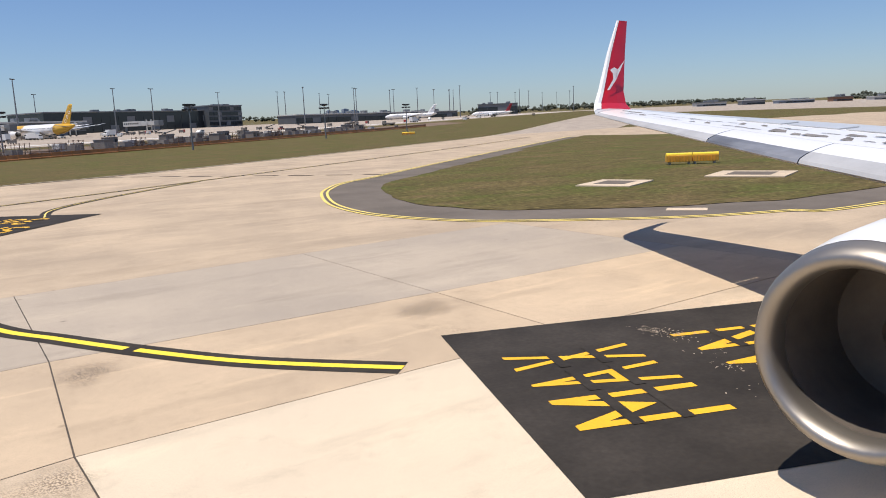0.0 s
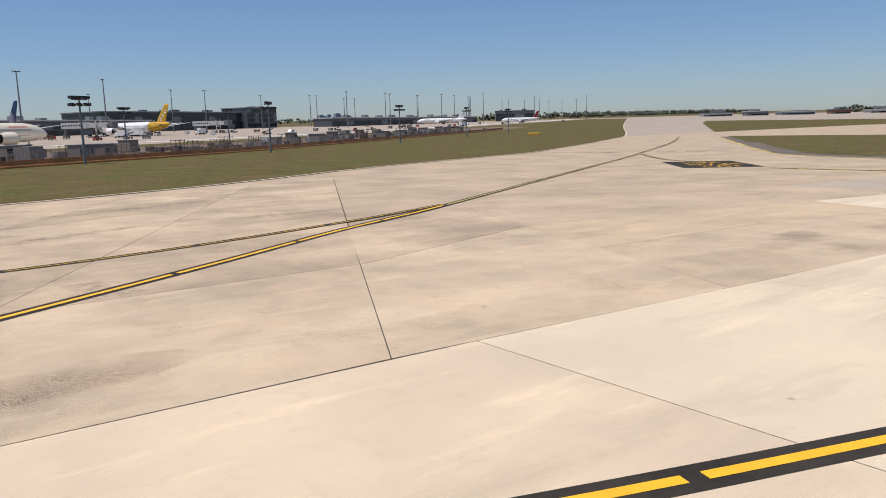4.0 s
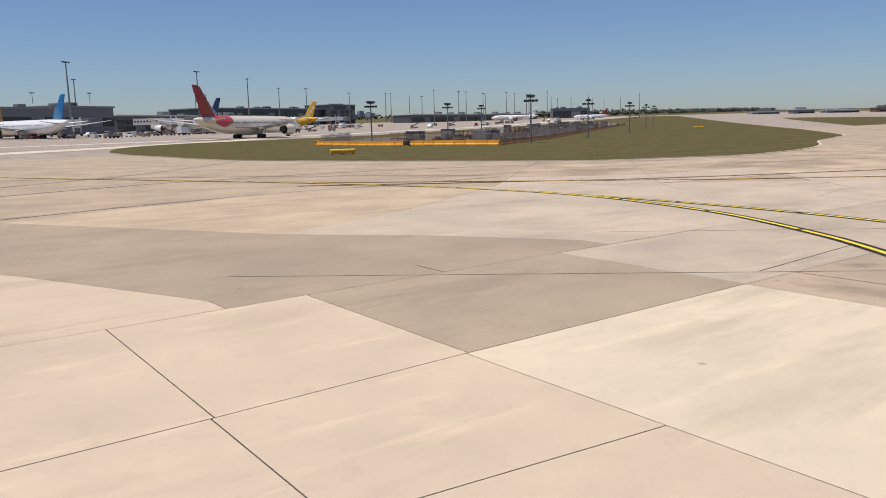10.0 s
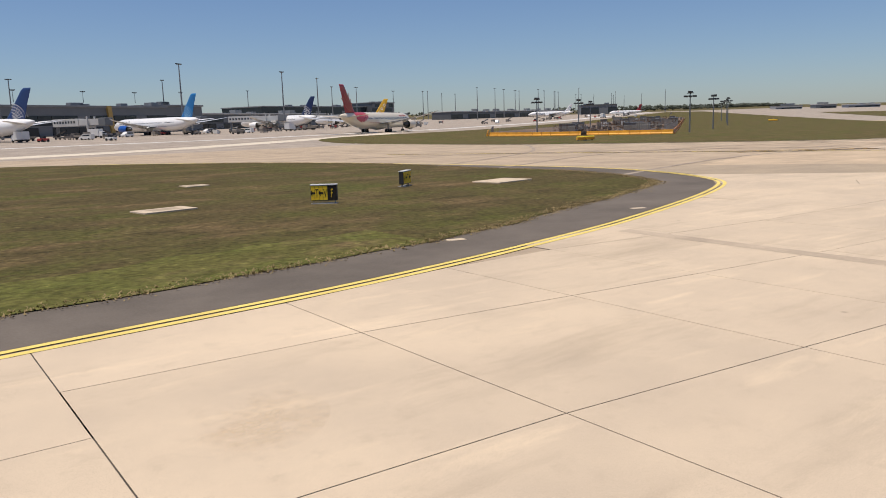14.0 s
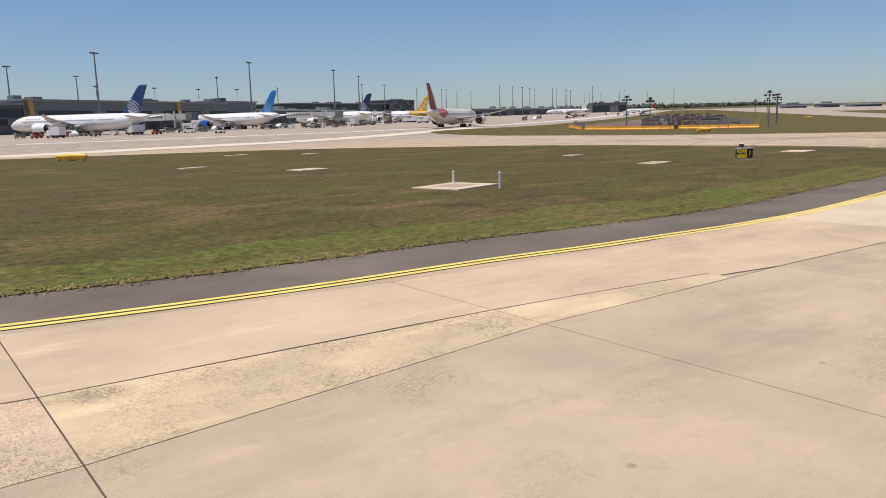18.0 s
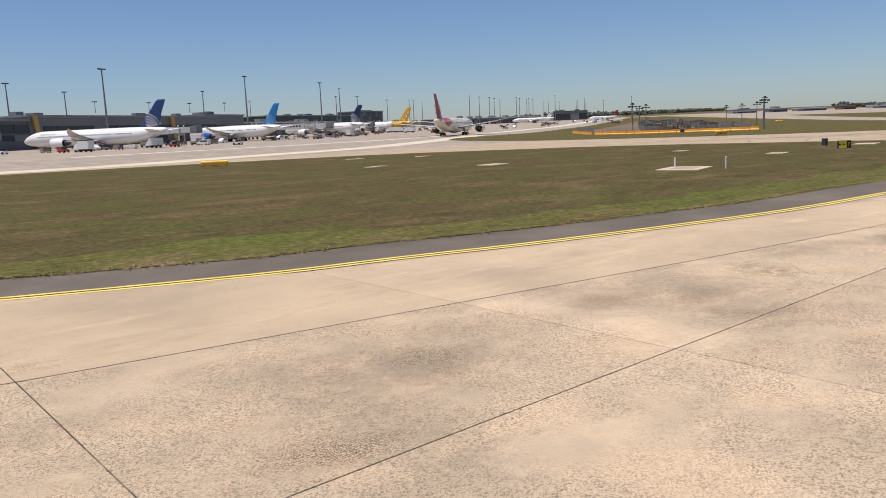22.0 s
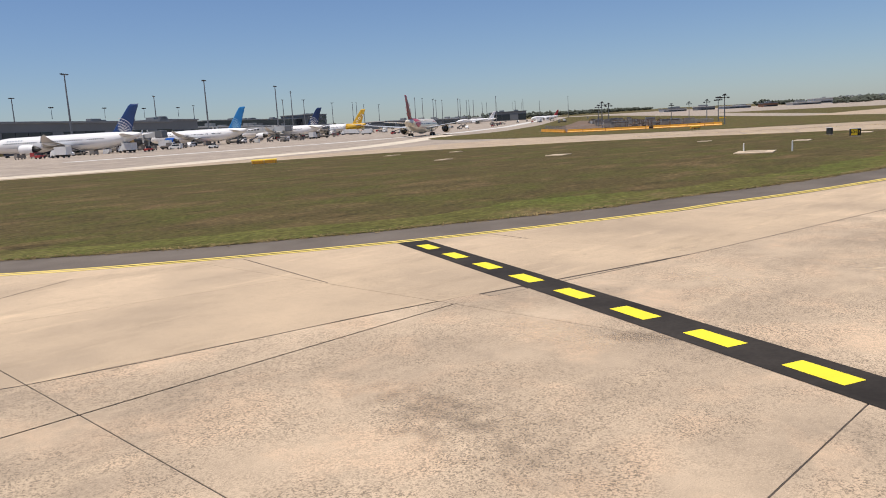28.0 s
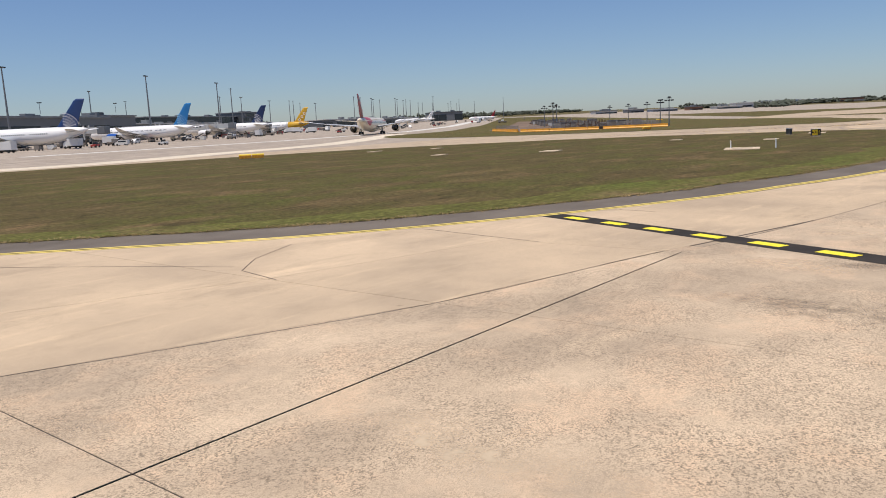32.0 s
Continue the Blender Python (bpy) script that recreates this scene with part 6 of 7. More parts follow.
# ---------------------------------------------------------------- horizon
def tree_line(name, label, a, b, n, h, seed):
    rr = random.Random(seed)
    verts, faces = [], []
    for k in range(n):
        f = k / n + rr.uniform(-0.5, 0.5) / n
        x, y = a[0] + f * (b[0] - a[0]), a[1] + f * (b[1] - a[1]) + rr.uniform(-25, 25)
        w, hh = rr.uniform(5, 13), h * rr.uniform(0.45, 1.15)
        z = gz(x, y) - 0.5
        for _ in range(7):
            c = Vector((x + rr.uniform(-w, w) * 0.7, y + rr.uniform(-w, w) * 0.5, z + hh * rr.uniform(0.35, 0.9)))
            s = rr.uniform(0.22, 0.45) * w
            i = len(verts)
            for d in ((1, 0, 0), (-1, 0, 0), (0, 1, 0), (0, -1, 0), (0, 0, 1), (0, 0, -1)):
                j = rr.uniform(0.6, 1.2)
                verts.append((c.x + d[0] * s * j, c.y + d[1] * s * j, c.z + d[2] * s * j * 0.8))
            for t in ((0, 2, 4), (2, 1, 4), (1, 3, 4), (3, 0, 4), (2, 0, 5), (1, 2, 5), (3, 1, 5), (0, 3, 5)):
                faces.append(tuple(i + q for q in t))
        i = len(verts)
        for dx, dy in ((-0.3, 0), (0.3, 0)):
            verts.append((x + dx, y, z))
        verts.append((x, y, z + hh * 0.5))
        faces.append((i, i + 1, i + 2))
    me = bpy.data.meshes.new(name)
    me.from_pydata(verts, [], faces)
    me.materials.append(TREE)
    return tagged(new(name, me), label, "trees", kind="stuff")


tree_line("far_woods", "dark line of distant trees along the horizon", (900, 350), (2600, 700), 260, 9, 1)
tree_line("far_woods", "dark line of distant trees along the horizon", (700, 900), (2400, 1500), 260, 12, 2)
tree_line("far_woods", "dark line of distant trees along the horizon", (1300, 640), (1900, 420), 150, 11, 7)
tree_line("far_woods", "dark line of distant trees along the horizon", (1900, 420), (2900, 250), 200, 13, 8)
tree_line("far_woods", "dark line of distant trees along the horizon", (-900, 1100), (900, 1500), 160, 12, 5)
city = empty("skyline")
tagged(city, "hazy blue towers of the distant city skyline", "skyline", kind="structure")
rr = random.Random(6)
for k in range(14):
    x, y = 1750 + rr.uniform(-70, 70), 3200 + rr.uniform(-90, 90)
    w, h = rr.uniform(7, 14), rr.uniform(10, 34)
    bm = bmesh.new()
    box(bm, (x - w, y - w, gz(x, y) - 4), (x + w, y + w, gz(x, y) + h))
    box(bm, (x - w * 0.5, y - w * 0.5, gz(x, y) + h), (x + w * 0.5, y + w * 0.5, gz(x, y) + h * 1.08))
    part("tower", bm, CLOUD_GREY, city)
bm = bmesh.new()
ribbon(bm, resample([(420, 235), (800, 330), (1400, 480)], 20), 26, 0.05)
ob = part("runway", bm, APRON)
tagged(ob, "distant pale runway strip", "runway", kind="structure")

# ---------------------------------------------------------------- grass blades
def blades(name, label, n, place, material, h0, h1, seed):
    rr = np.random.RandomState(seed)
    xy = place(rr, n)
    n = len(xy)
    per = 4
    h = rr.uniform(h0, h1, (n, per))
    a = rr.uniform(0, 2 * np.pi, (n, per))
    lean = rr.uniform(0.7, 2.2, (n, per)) * h
    w = rr.uniform(0.012, 0.035, (n, per))
    bx = xy[:, 0:1] + rr.uniform(-0.18, 0.18, (n, per))
    by = xy[:, 1:2] + rr.uniform(-0.18, 0.18, (n, per))
    V = np.zeros((n, per, 3, 3))
    V[..., 0, 0], V[..., 0, 1] = bx - np.sin(a) * w, by + np.cos(a) * w
    V[..., 1, 0], V[..., 1, 1] = bx + np.sin(a) * w, by - np.cos(a) * w
    V[..., 2, 0], V[..., 2, 1] = bx + np.cos(a) * lean, by + np.sin(a) * lean
    V[..., 2, 2] = h
    V[..., 2] += 0.034
    V = V.reshape(-1, 3)
    me = bpy.data.meshes.new(name)
    me.vertices.add(len(V))
    me.vertices.foreach_set("co", V.ravel())
    nf = len(V) // 3
    me.loops.add(nf * 3)
    me.loops.foreach_set("vertex_index", np.arange(nf * 3, dtype=np.int32))
    me.polygons.add(nf)
    me.polygons.foreach_set("loop_start", np.arange(0, nf * 3, 3, dtype=np.int32))
    me.update(calc_edges=True)
    me.materials.append(material)
    return tagged(new(name, me), label, "grass", kind="stuff")


def inside(poly, xy):
    x, y = xy[:, 0], xy[:, 1]
    c = np.zeros(len(xy), bool)
    P = np.array([(p.x, p.y) for p in poly])
    Q = np.roll(P, -1, axis=0)
    for (x0, y0), (x1, y1) in zip(P, Q):
        if y0 != y1:
            hit = ((y0 > y) != (y1 > y)) & (x < (x1 - x0) * (y - y0) / (y1 - y0) + x0)
            c ^= hit
    return c






def edge_b(rr, n):
    L = inset(resample(ISLAND_B_LINE, 0.4), 0.22)
    L = [p for p in L if -290 < p.x and p.y < 90]
    i = rr.randint(0, len(L), n)
    P = np.array([(p.x, p.y) for p in L])[i]
    return P + rr.normal(0, 0.22, (n, 2)) + np.array([0, 0.12])


blades("dry_grass_fringe", "dry straw-coloured grass along the shoulder", 7000, edge_b, BLADE_DRY, 0.015, 0.06, 3)

# ---------------------------------------------------------------- concrete slabs of the taxiway, piece by piece
def piecewise(pts):
    pts = sorted(pts)
    return lambda x: float(np.interp(x, [p[0] for p in pts], [p[1] for p in pts]))


MAIN = piecewise([(30, 9.0), (12.2, 9.24), (1.3, 9.45), (-1.5, 8.7), (-6.95, 8.4), (-15.2, 8.25), (-24.4, 8.1), (-32.3, 8.05), (-40.8, 8.6), (-49.4, 9.25), (-58.4, 9.6), (-63.9, 9.6), (-67.0, 9.95), (-72.0, 10.15), (-79.75, 10.36),
                  (-87.2, 10.99), (-94.85, 11.35), (-102.8, 11.73), (-110.75, 11.85), (-118.75, 11.9), (-126.77, 11.87), (-131.1, 11.78), (-135.4, 11.75)])
E_LINE = piecewise([(-87.15, 17.0), (-94.8, 17.55), (-102.7, 17.7), (-111.0, 17.95), (-118.7, 17.82), (-126.7, 17.74), (-131.05, 17.6), (-135.35, 17.6)])
CROSS = [17.5, 9.2, 1.3, -6.95, -15.2, -23.4, -31.4, -39.5, -47.7, -55.8, -63.9, -72.0, -79.77, -87.2, -94.85, -102.85, -110.8, -118.75, -126.8]
rs = random.Random(21)
JOINTS = []


def slab(corners, material, gap=0.011):
    """One concrete slab with a chamfered rim, a little proud of the sealed joints round it."""
    P = [Vector((*p, 0)) for p in corners]
    n = len(P)
    JOINTS.extend((P[k], P[(k + 1) % n]) for k in range(n))

    def inward(d):
        out = []
        for k in range(n):
            e0, e1 = (P[k] - P[k - 1]).normalized(), (P[(k + 1) % n] - P[k]).normalized()
            n0, n1 = Vector((-e0.y, e0.x, 0)), Vector((-e1.y, e1.x, 0))
            out.append(P[k] + (n0 + n1) * (d / max(0.3, 1 + n0.dot(n1))))
        return out
    area = sum(P[k - 1].x * P[k].y - P[k].x * P[k - 1].y for k in range(n))
    if area < 0:
        P.reverse()
    bm = bmesh.new()
    top = 0.0145 + 0.003 * (rs.random() - 0.5)
    lo = [bm.verts.new((p.x, p.y, 0.0)) for p in inward(gap)]
    mi = [bm.verts.new((p.x, p.y, top - 0.004)) for p in inward(gap)]
    hi = [bm.verts.new((p.x, p.y, top)) for p in inward(gap + 0.008)]
    for a, b in ((lo, mi), (mi, hi)):
        for k in range(n):
            bm.faces.new((a[k], a[(k + 1) % n], b[(k + 1) % n], b[k]))
    bm.faces.new(hi)
    bmesh.ops.recalc_face_normals(bm, faces=bm.faces[:])
    return part("slab", bm, material, taxiway)


def row(xs, lower, upper, pick):
    for k in range(len(xs) - 1):
        a, b = xs[k], xs[k + 1]
        slab([(b, lower(b)), (a, lower(a)), (a, upper(a)), (b, upper(b))], pick(k, (a + b) / 2))


MIX = lambda *w: (lambda k, x: rs.choice(w))


def near_pick(k, x):
    if -48 < x < -23.4 or 1.3 < x < 9.2 or -126.8 < x < -118.75:
        return SLAB_BRIGHT
    if -64 < x < -47:
        return SLAB_PALE
    if -23.4 < x < 1.3 or -87.2 < x < -64:
        return SLAB_STAINED
    return SLAB_STAINED if rs.random() < 0.5 else SLAB


def lane(*rows_of):
    """Slabs between two lines along the taxiway, with cross joints that lean."""
    for (x0, f0), (x1, f1), m in rows_of:
        for k in range(len(x0) - 1):
            slab([(x0[k + 1], f0(x0[k + 1])), (x0[k], f0(x0[k])), (x1[k], f1(x1[k])), (x1[k + 1], f1(x1[k + 1]))], m)


row(CROSS, lambda x: MAIN(x) - 8.1, MAIN, near_pick)
row(CROSS, lambda x: MAIN(x) - 16.2, lambda x: MAIN(x) - 8.1, MIX(SLAB, SLAB_ROUGH))
# the first stretch: a tan lane, then a grey one, with leaning cross joints
UP1 = piecewise([(30, 12.9), (16.3, 13.3), (9.36, 13.5), (1.0, 14.0), (-2, 13.6), (-6.25, 13.72), (-12.9, 14.75), (-15.2, 15.05)])
UP2 = piecewise([(30, 20.9), (18, 20.87), (1.7, 20.6), (-5.3, 20.4), (-12.0, 21.0), (-15.13, 21.55)])
XM, X1, X2 = [17.5, 9.2, 1.3, -6.95, -15.2], [17.6, 9.36, 1.72, -6.25, -15.17], [17.8, 9.6, 1.98, -5.3, -15.13]
lane(((XM, MAIN), (X1, UP1), SLAB_TAN), ((X1, UP1), (X2, UP2), SLAB_GREY))
for corners, m in (
        ([(-15.2, 8.25), (-15.17, 15.05), (-22.05, 16.4), (-23.25, 12.15), (-24.46, 8.09)], SLAB_BRIGHT),
        ([(-24.46, 8.09), (-23.25, 12.15), (-30.24, 13.97), (-32.34, 8.04)], SLAB_STAINED),
        ([(-23.25, 12.15), (-22.05, 16.4), (-28.77, 18.1), (-30.24, 13.97)], SLAB_TAN),
        ([(-15.17, 15.05), (-15.13, 21.55), (-20.3, 22.65), (-22.05, 16.4)], SLAB),
        ([(-20.3, 22.65), (-26.46, 24.6), (-28.77, 18.1), (-22.05, 16.4)], SLAB),
        ([(-32.34, 8.04), (-30.24, 13.97), (-38.6, 14.4), (-40.8, 8.6)], SLAB_STAINED),
        ([(-30.24, 13.97), (-28.77, 18.1), (-36.5, 19.8), (-38.6, 14.4)], SLAB_TAN),
        ([(-40.8, 8.6), (-36.5, 19.8), (-45.2, 17.2), (-49.4, 9.25)], SLAB_STAINED),
        ([(-28.77, 18.1), (-26.46, 24.6), (-33.6, 27.2), (-36.5, 19.8)], SLAB),
        ([(-36.5, 19.8), (-33.6, 27.2), (-41.6, 24.1), (-45.2, 17.2)], SLAB_FAR),
        ([(-49.4, 9.25), (-45.2, 17.2), (-54.35, 17.54), (-58.4, 10.87), (-58.4, 9.6)], SLAB_STAINED),
        ([(-58.4, 9.6), (-58.4, 10.87), (-65.5, 15.1), (-66.9, 13.1), (-67.0, 9.95)], SLAB_STAINED),
        ([(-67.0, 9.95), (-66.9, 13.1), (-65.5, 15.1), (-72.8, 19.4), (-76.8, 14.2), (-72.0, 10.15)], SLAB_STAINED),
        ([(-72.0, 10.15), (-76.8, 14.2), (-79.75, 10.36)], SLAB_TAN),
        ([(-76.8, 14.2), (-72.8, 19.4), (-79.3, 24.3), (-82.0, 21.2), (-83.6, 19.9), (-81.2, 17.55)], SLAB),
        ([(-79.75, 10.36), (-76.8, 14.2), (-81.2, 17.55), (-83.6, 19.9), (-87.15, 17.0), (-87.2, 10.99)], SLAB_LIGHT),
        ([(-83.6, 19.9), (-82.0, 21.2), (-79.3, 24.3), (-85.8, 29.9), (-90.0, 25.6)], SLAB_LIGHT)):
    slab(corners, m)
for corners, m in (
        ([(-87.15, 17.0), (-83.6, 19.9), (-90.0, 25.6), (-93.57, 22.0), (-97.9, 17.63), (-94.8, 17.55)], SLAB_LIGHT),
        ([(-97.9, 17.63), (-93.57, 22.0), (-99.3, 20.5), (-99.35, 17.66)], SLAB_LIGHT),
        ([(-99.35, 17.66), (-99.3, 20.5), (-101.64, 25.0), (-104.29, 18.75), (-104.36, 17.74), (-102.7, 17.7)], SLAB_LIGHT),
        ([(-93.57, 22.0), (-90.0, 25.6), (-96.5, 31.5), (-101.64, 25.0), (-99.3, 20.5)], SLAB_LIGHT),
        ([(-104.36, 17.74), (-104.29, 18.75), (-101.64, 25.0), (-109.0, 26.0), (-110.9, 20.05), (-111.0, 17.95)], SLAB_LIGHT),
        ([(-111.0, 17.95), (-110.9, 20.05), (-109.0, 26.0), (-115.8, 30.6), (-122.8, 27.5), (-119.15, 23.25), (-116.5, 19.05), (-116.46, 17.88)], SLAB_LIGHT),
        ([(-101.64, 25.0), (-96.5, 31.5), (-104.5, 37.5), (-115.8, 30.6), (-109.0, 26.0)], SLAB_LIGHT),
        ([(-116.46, 17.88), (-116.5, 19.05), (-119.15, 23.25), (-122.8, 27.5), (-130.2, 40.1), (-136.4, 41.0), (-138.4, 34.3), (-131.6, 25.4), (-128.67, 18.65), (-128.65, 17.69), (-126.7, 17.74), (-118.7, 17.82)], SLAB_DARK),
        ([(-115.8, 30.6), (-104.5, 37.5), (-112.0, 46.0), (-130.2, 40.1), (-122.8, 27.5)], SLAB_TAN)):
    slab(corners, m)
# older slabs of the wide junction fan out across the bend: foot of each joint, its heading
FAN = [(-45.2, 17.2, 62.0), (-54.35, 17.54, 58.7), (-65.5, 15.1, 55.7), (-72.8, 19.4, 51.8), (-79.3, 24.3, 48.4), (-85.8, 29.9, 45.7), (-96.5, 31.5, 43.5), (-104.5, 37.5, 41.5)]
OUTER = [Vector((x, y, 0)) for x, y in ((30, 21.5), (-34, 26), (-45, 16.9), (-55, 17.2), (-66, 14.8), (-135.5, 30), (-134.5, 48), (-137, 62), (-142, 80), (-150, 97), (-166, 115), (-100, 122), (-97, 104), (-89, 79), (-76, 55.5), (-62, 49.8), (-48, 52), (-30, 55.6), (-12, 57), (4, 68))]
for (ax, ay, ad), (bx, by, bd) in zip(FAN, FAN[1:]):
    for j in range(7):
        quad = []
        for x, y, d, k in ((ax, ay, ad, j), (ax, ay, ad, j + 1), (bx, by, bd, j + 1), (bx, by, bd, j)):
            quad.append((x + 7.9 * k * math.cos(radians(d)), y + 7.9 * k * math.sin(radians(d))))
        if all(inside(OUTER, np.array([q]))[0] for q in quad):
            slab(quad, SLAB_LIGHT if ax < -84 and j < 1 else SLAB_FAR if rs.random() < 0.75 else SLAB_STAINED)
row([-87.2, -94.85, -102.75, -110.75], MAIN, E_LINE, MIX(SLAB_ASH, SLAB_ASH))
row([-110.75, -118.7], MAIN, E_LINE, MIX(SLAB_ASH))
row([-118.7, -126.75], MAIN, E_LINE, lambda k, x: SLAB_DARK)
# pale five-metre slabs of the newer stretch
LANE_A = piecewise([(-126.8, 7.9), (-131.1, 8.4), (-135.4, 8.85), (-140.5, 8.95), (-150.5, 9.38), (-155.7, 9.48), (-165.2, 10.36), (-174, 11.25), (-178.8, 11.45)])
LANE_B = piecewise([(-135.4, 14.05), (-140.5, 14.13), (-150.5, 14.66), (-157.9, 14.6), (-165.1, 15.4), (-174, 16.4), (-178.8, 16.58)])
LANE_C = piecewise([(-135.35, 19.0), (-145, 19.13), (-157.4, 19.5), (-165, 20.4), (-168.9, 20.3), (-173.8, 19.55), (-178.8, 19.15)])
LANE_D = piecewise([(-140.35, 23.4), (-145.3, 23.4), (-150.35, 23.95)])
XN = [-135.4, -140.55, -145.75, -150.5, -155.7, -160.2, -165.15, -169.0, -173.85, -178.8]
row([-126.75, -131.05, -135.4], MAIN, E_LINE, MIX(SLAB_PALE))
row([-126.8, -131.1, -135.4], LANE_A, MAIN, MIX(SLAB_PALE))
row([-126.8, -131.1, -135.4], lambda x: LANE_A(x) - 8.0, LANE_A, MIX(SLAB_PALE))
row(XN, lambda x: LANE_A(x) - 10.2, lambda x: LANE_A(x) - 5.1, MIX(SLAB_PALE))
row(XN, lambda x: LANE_A(x) - 5.1, LANE_A, MIX(SLAB_PALE))
row(XN, LANE_A, LANE_B, MIX(SLAB_PALE))
row(XN, LANE_B, LANE_C, MIX(SLAB_PALE))
row([-140.4, -145.4, -150.4], LANE_C, LANE_D, MIX(SLAB_PALE))
row([-150.4, -155.65, -160.2, -165.15], LANE_C, piecewise([(-150.4, 25.7), (-155.65, 24.0), (-160.2, 22.6), (-165.15, 21.5)]), MIX(SLAB_PALE))
slab([(-128.65, 17.69), (-128.67, 18.65), (-131.6, 25.4), (-138.0, 24.7), (-140.35, 23.4), (-140.4, 19.05), (-135.4, 19.0), (-135.35, 17.6), (-131.05, 17.6)], SLAB_PALE)
slab([(-131.6, 25.4), (-138.4, 34.3), (-138.9, 34.6), (-141.3, 31.1), (-144.2, 28.7), (-150.3, 25.9), (-150.35, 23.95), (-145.35, 23.4), (-140.35, 23.4), (-138.0, 24.7)], SLAB_PALE)
LAST = piecewise([(-178.8, 14.45), (-185, 14.65), (-193.45, 13.0)])
row([-178.8, -186.1, -193.45], LAST, piecewise([(-178.8, 19.15), (-193.45, 18.1)]), MIX(SLAB_PALE))
row([-178.8, -186.1, -193.45], lambda x: LAST(x) - 8.0, LAST, MIX(SLAB_PALE))
row([-178.8, -186.1, -193.45], lambda x: LAST(x) - 16.0, lambda x: LAST(x) - 8.0, MIX(SLAB_PALE))
# older eight-metre slabs beyond
XO = [-193.45, -201.55, -209.5, -217.47, -225.35, -233.25, -241.5, -249.45, -257.2, -265.25, -273.2]
D2 = piecewise([(-193.4, 13.0), (-201.6, 13.3), (-209.5, 13.34), (-217.47, 12.5), (-225.35, 12.5), (-249, 12.58), (-273, 12.8)])
DD = piecewise([(-193.4, 13.03), (-201.6, 13.33), (-203.5, 13.95), (-209.5, 14.75), (-217.4, 15.3), (-225.3, 16.48), (-233.2, 17.8), (-241.45, 19.2), (-247.3, 20.45), (-248.45, 21.16), (-251.0, 21.8), (-256.9, 23.05), (-261.2, 24.75), (-264.9, 26.4), (-273, 30.5)])
EDGE = piecewise([(-193.4, 18.1), (-201, 17.9), (-209.4, 18.4), (-217.4, 19.6), (-226, 21.5), (-233, 23.8), (-241.4, 27.6), (-249.4, 32.2), (-257.2, 39.6), (-265.2, 48), (-273, 55)])
DU = piecewise([(-241.4, 25.2), (-244.4, 25.65), (-249.4, 26.8), (-255.0, 28.05), (-259.5, 29.65), (-262.7, 31.1), (-273, 37)])
row(XO, lambda x: D2(x) - 8.0, D2, lambda k, x: SLAB if k < 4 else SLAB_ROUGH)
row(XO, lambda x: D2(x) - 16.0, lambda x: D2(x) - 8.0, MIX(SLAB_ROUGH, SLAB))
slab([(-203.5, 13.32), (-203.48, 13.95), (-209.5, 14.75), (-209.5, 13.34)], SLAB_SAND)
row(XO[2:7], D2, DD, lambda k, x: SLAB_SAND if k < 1 else SLAB_ROUGH)
row(XO[6:], D2, lambda x: min(DD(x), 20.93), lambda k, x: SLAB_ROUGH)
slab([(-248.45, 20.62), (-248.45, 21.16), (-249.45, 21.42), (-249.45, 20.95)], SLAB_ROUGH)
row(XO[7:], lambda x: 20.95, DD, lambda k, x: SLAB_ROUGH)
row(XO[:7], DD, EDGE, MIX(SLAB_TAN, SLAB_TAN))
row(XO[6:], DD, DU, MIX(SLAB_TAN))
row(XO[6:], DU, EDGE, MIX(SLAB_TAN))
seen = set()
bm = bmesh.new()
for i, (a, b) in enumerate(JOINTS):
    key = tuple(sorted(((round(a.x, 1), round(a.y, 1)), (round(b.x, 1), round(b.y, 1)))))
    if key not in seen:
        seen.add(key)
        ribbon(bm, [a, b], 0.08, 0.0035 + 0.0002 * (i % 7))
ob = part("slab_joints", bm, JOINT)
tagged(ob, "dark sealed joints between the taxiway slabs", "joint", kind="structure")


def grate(x, y, deg, w, d):
    """A square iron grate in a dark frame, flush with the concrete."""
    top = empty("drain_grate", Matrix.Translation((x, y, 0.016)) @ Matrix.Rotation(radians(deg), 4, "Z"))
    tagged(top, "dark square iron grate set flush in concrete", "grate")
    bm = bmesh.new()
    box(bm, (-w / 2, -d / 2, -0.012), (w / 2, d / 2, 0.004))
    part("bed", bm, SLAB_ASH, top)
    for k in range(2):
        for s in (-1, 1):
            bm = bmesh.new()
            if k:
                box(bm, (s * w / 2 - 0.03, -d / 2, -0.01), (s * w / 2 + 0.03, d / 2, 0.012))
            else:
                box(bm, (-w / 2, s * d / 2 - 0.03, -0.01), (w / 2, s * d / 2 + 0.03, 0.0125))
            part("frame_bar", bm, JOINT, top)
    for k in range(1, 4):
        bm = bmesh.new()
        box(bm, (-w / 2 + w * k / 4 - 0.011, -d / 2, -0.01), (-w / 2 + w * k / 4 + 0.011, d / 2, 0.010))
        part("bar", bm, JOINT, top)
        bm = bmesh.new()
        box(bm, (-w / 2, -d / 2 + d * k / 4 - 0.011, -0.01), (w / 2, -d / 2 + d * k / 4 + 0.011, 0.0115))
        part("bar", bm, JOINT, top)


grate(-101.37, 12.70, -89.5, 0.60, 0.63)


# ---------------------------------------------------------------- patches where the surface has worn
bm = bmesh.new()
ribbon(bm, resample([(-160.8, 21.4), (-161.0, 15.5), (-161.1, 10.9), (-161.35, 6.0)], 0.5), 0.62, 0.0175)
ob = part("tyre_band", bm, TYRE_BAND)
tagged(ob, "faint grey rubber band worn across the pale slabs", "stain", kind="structure")


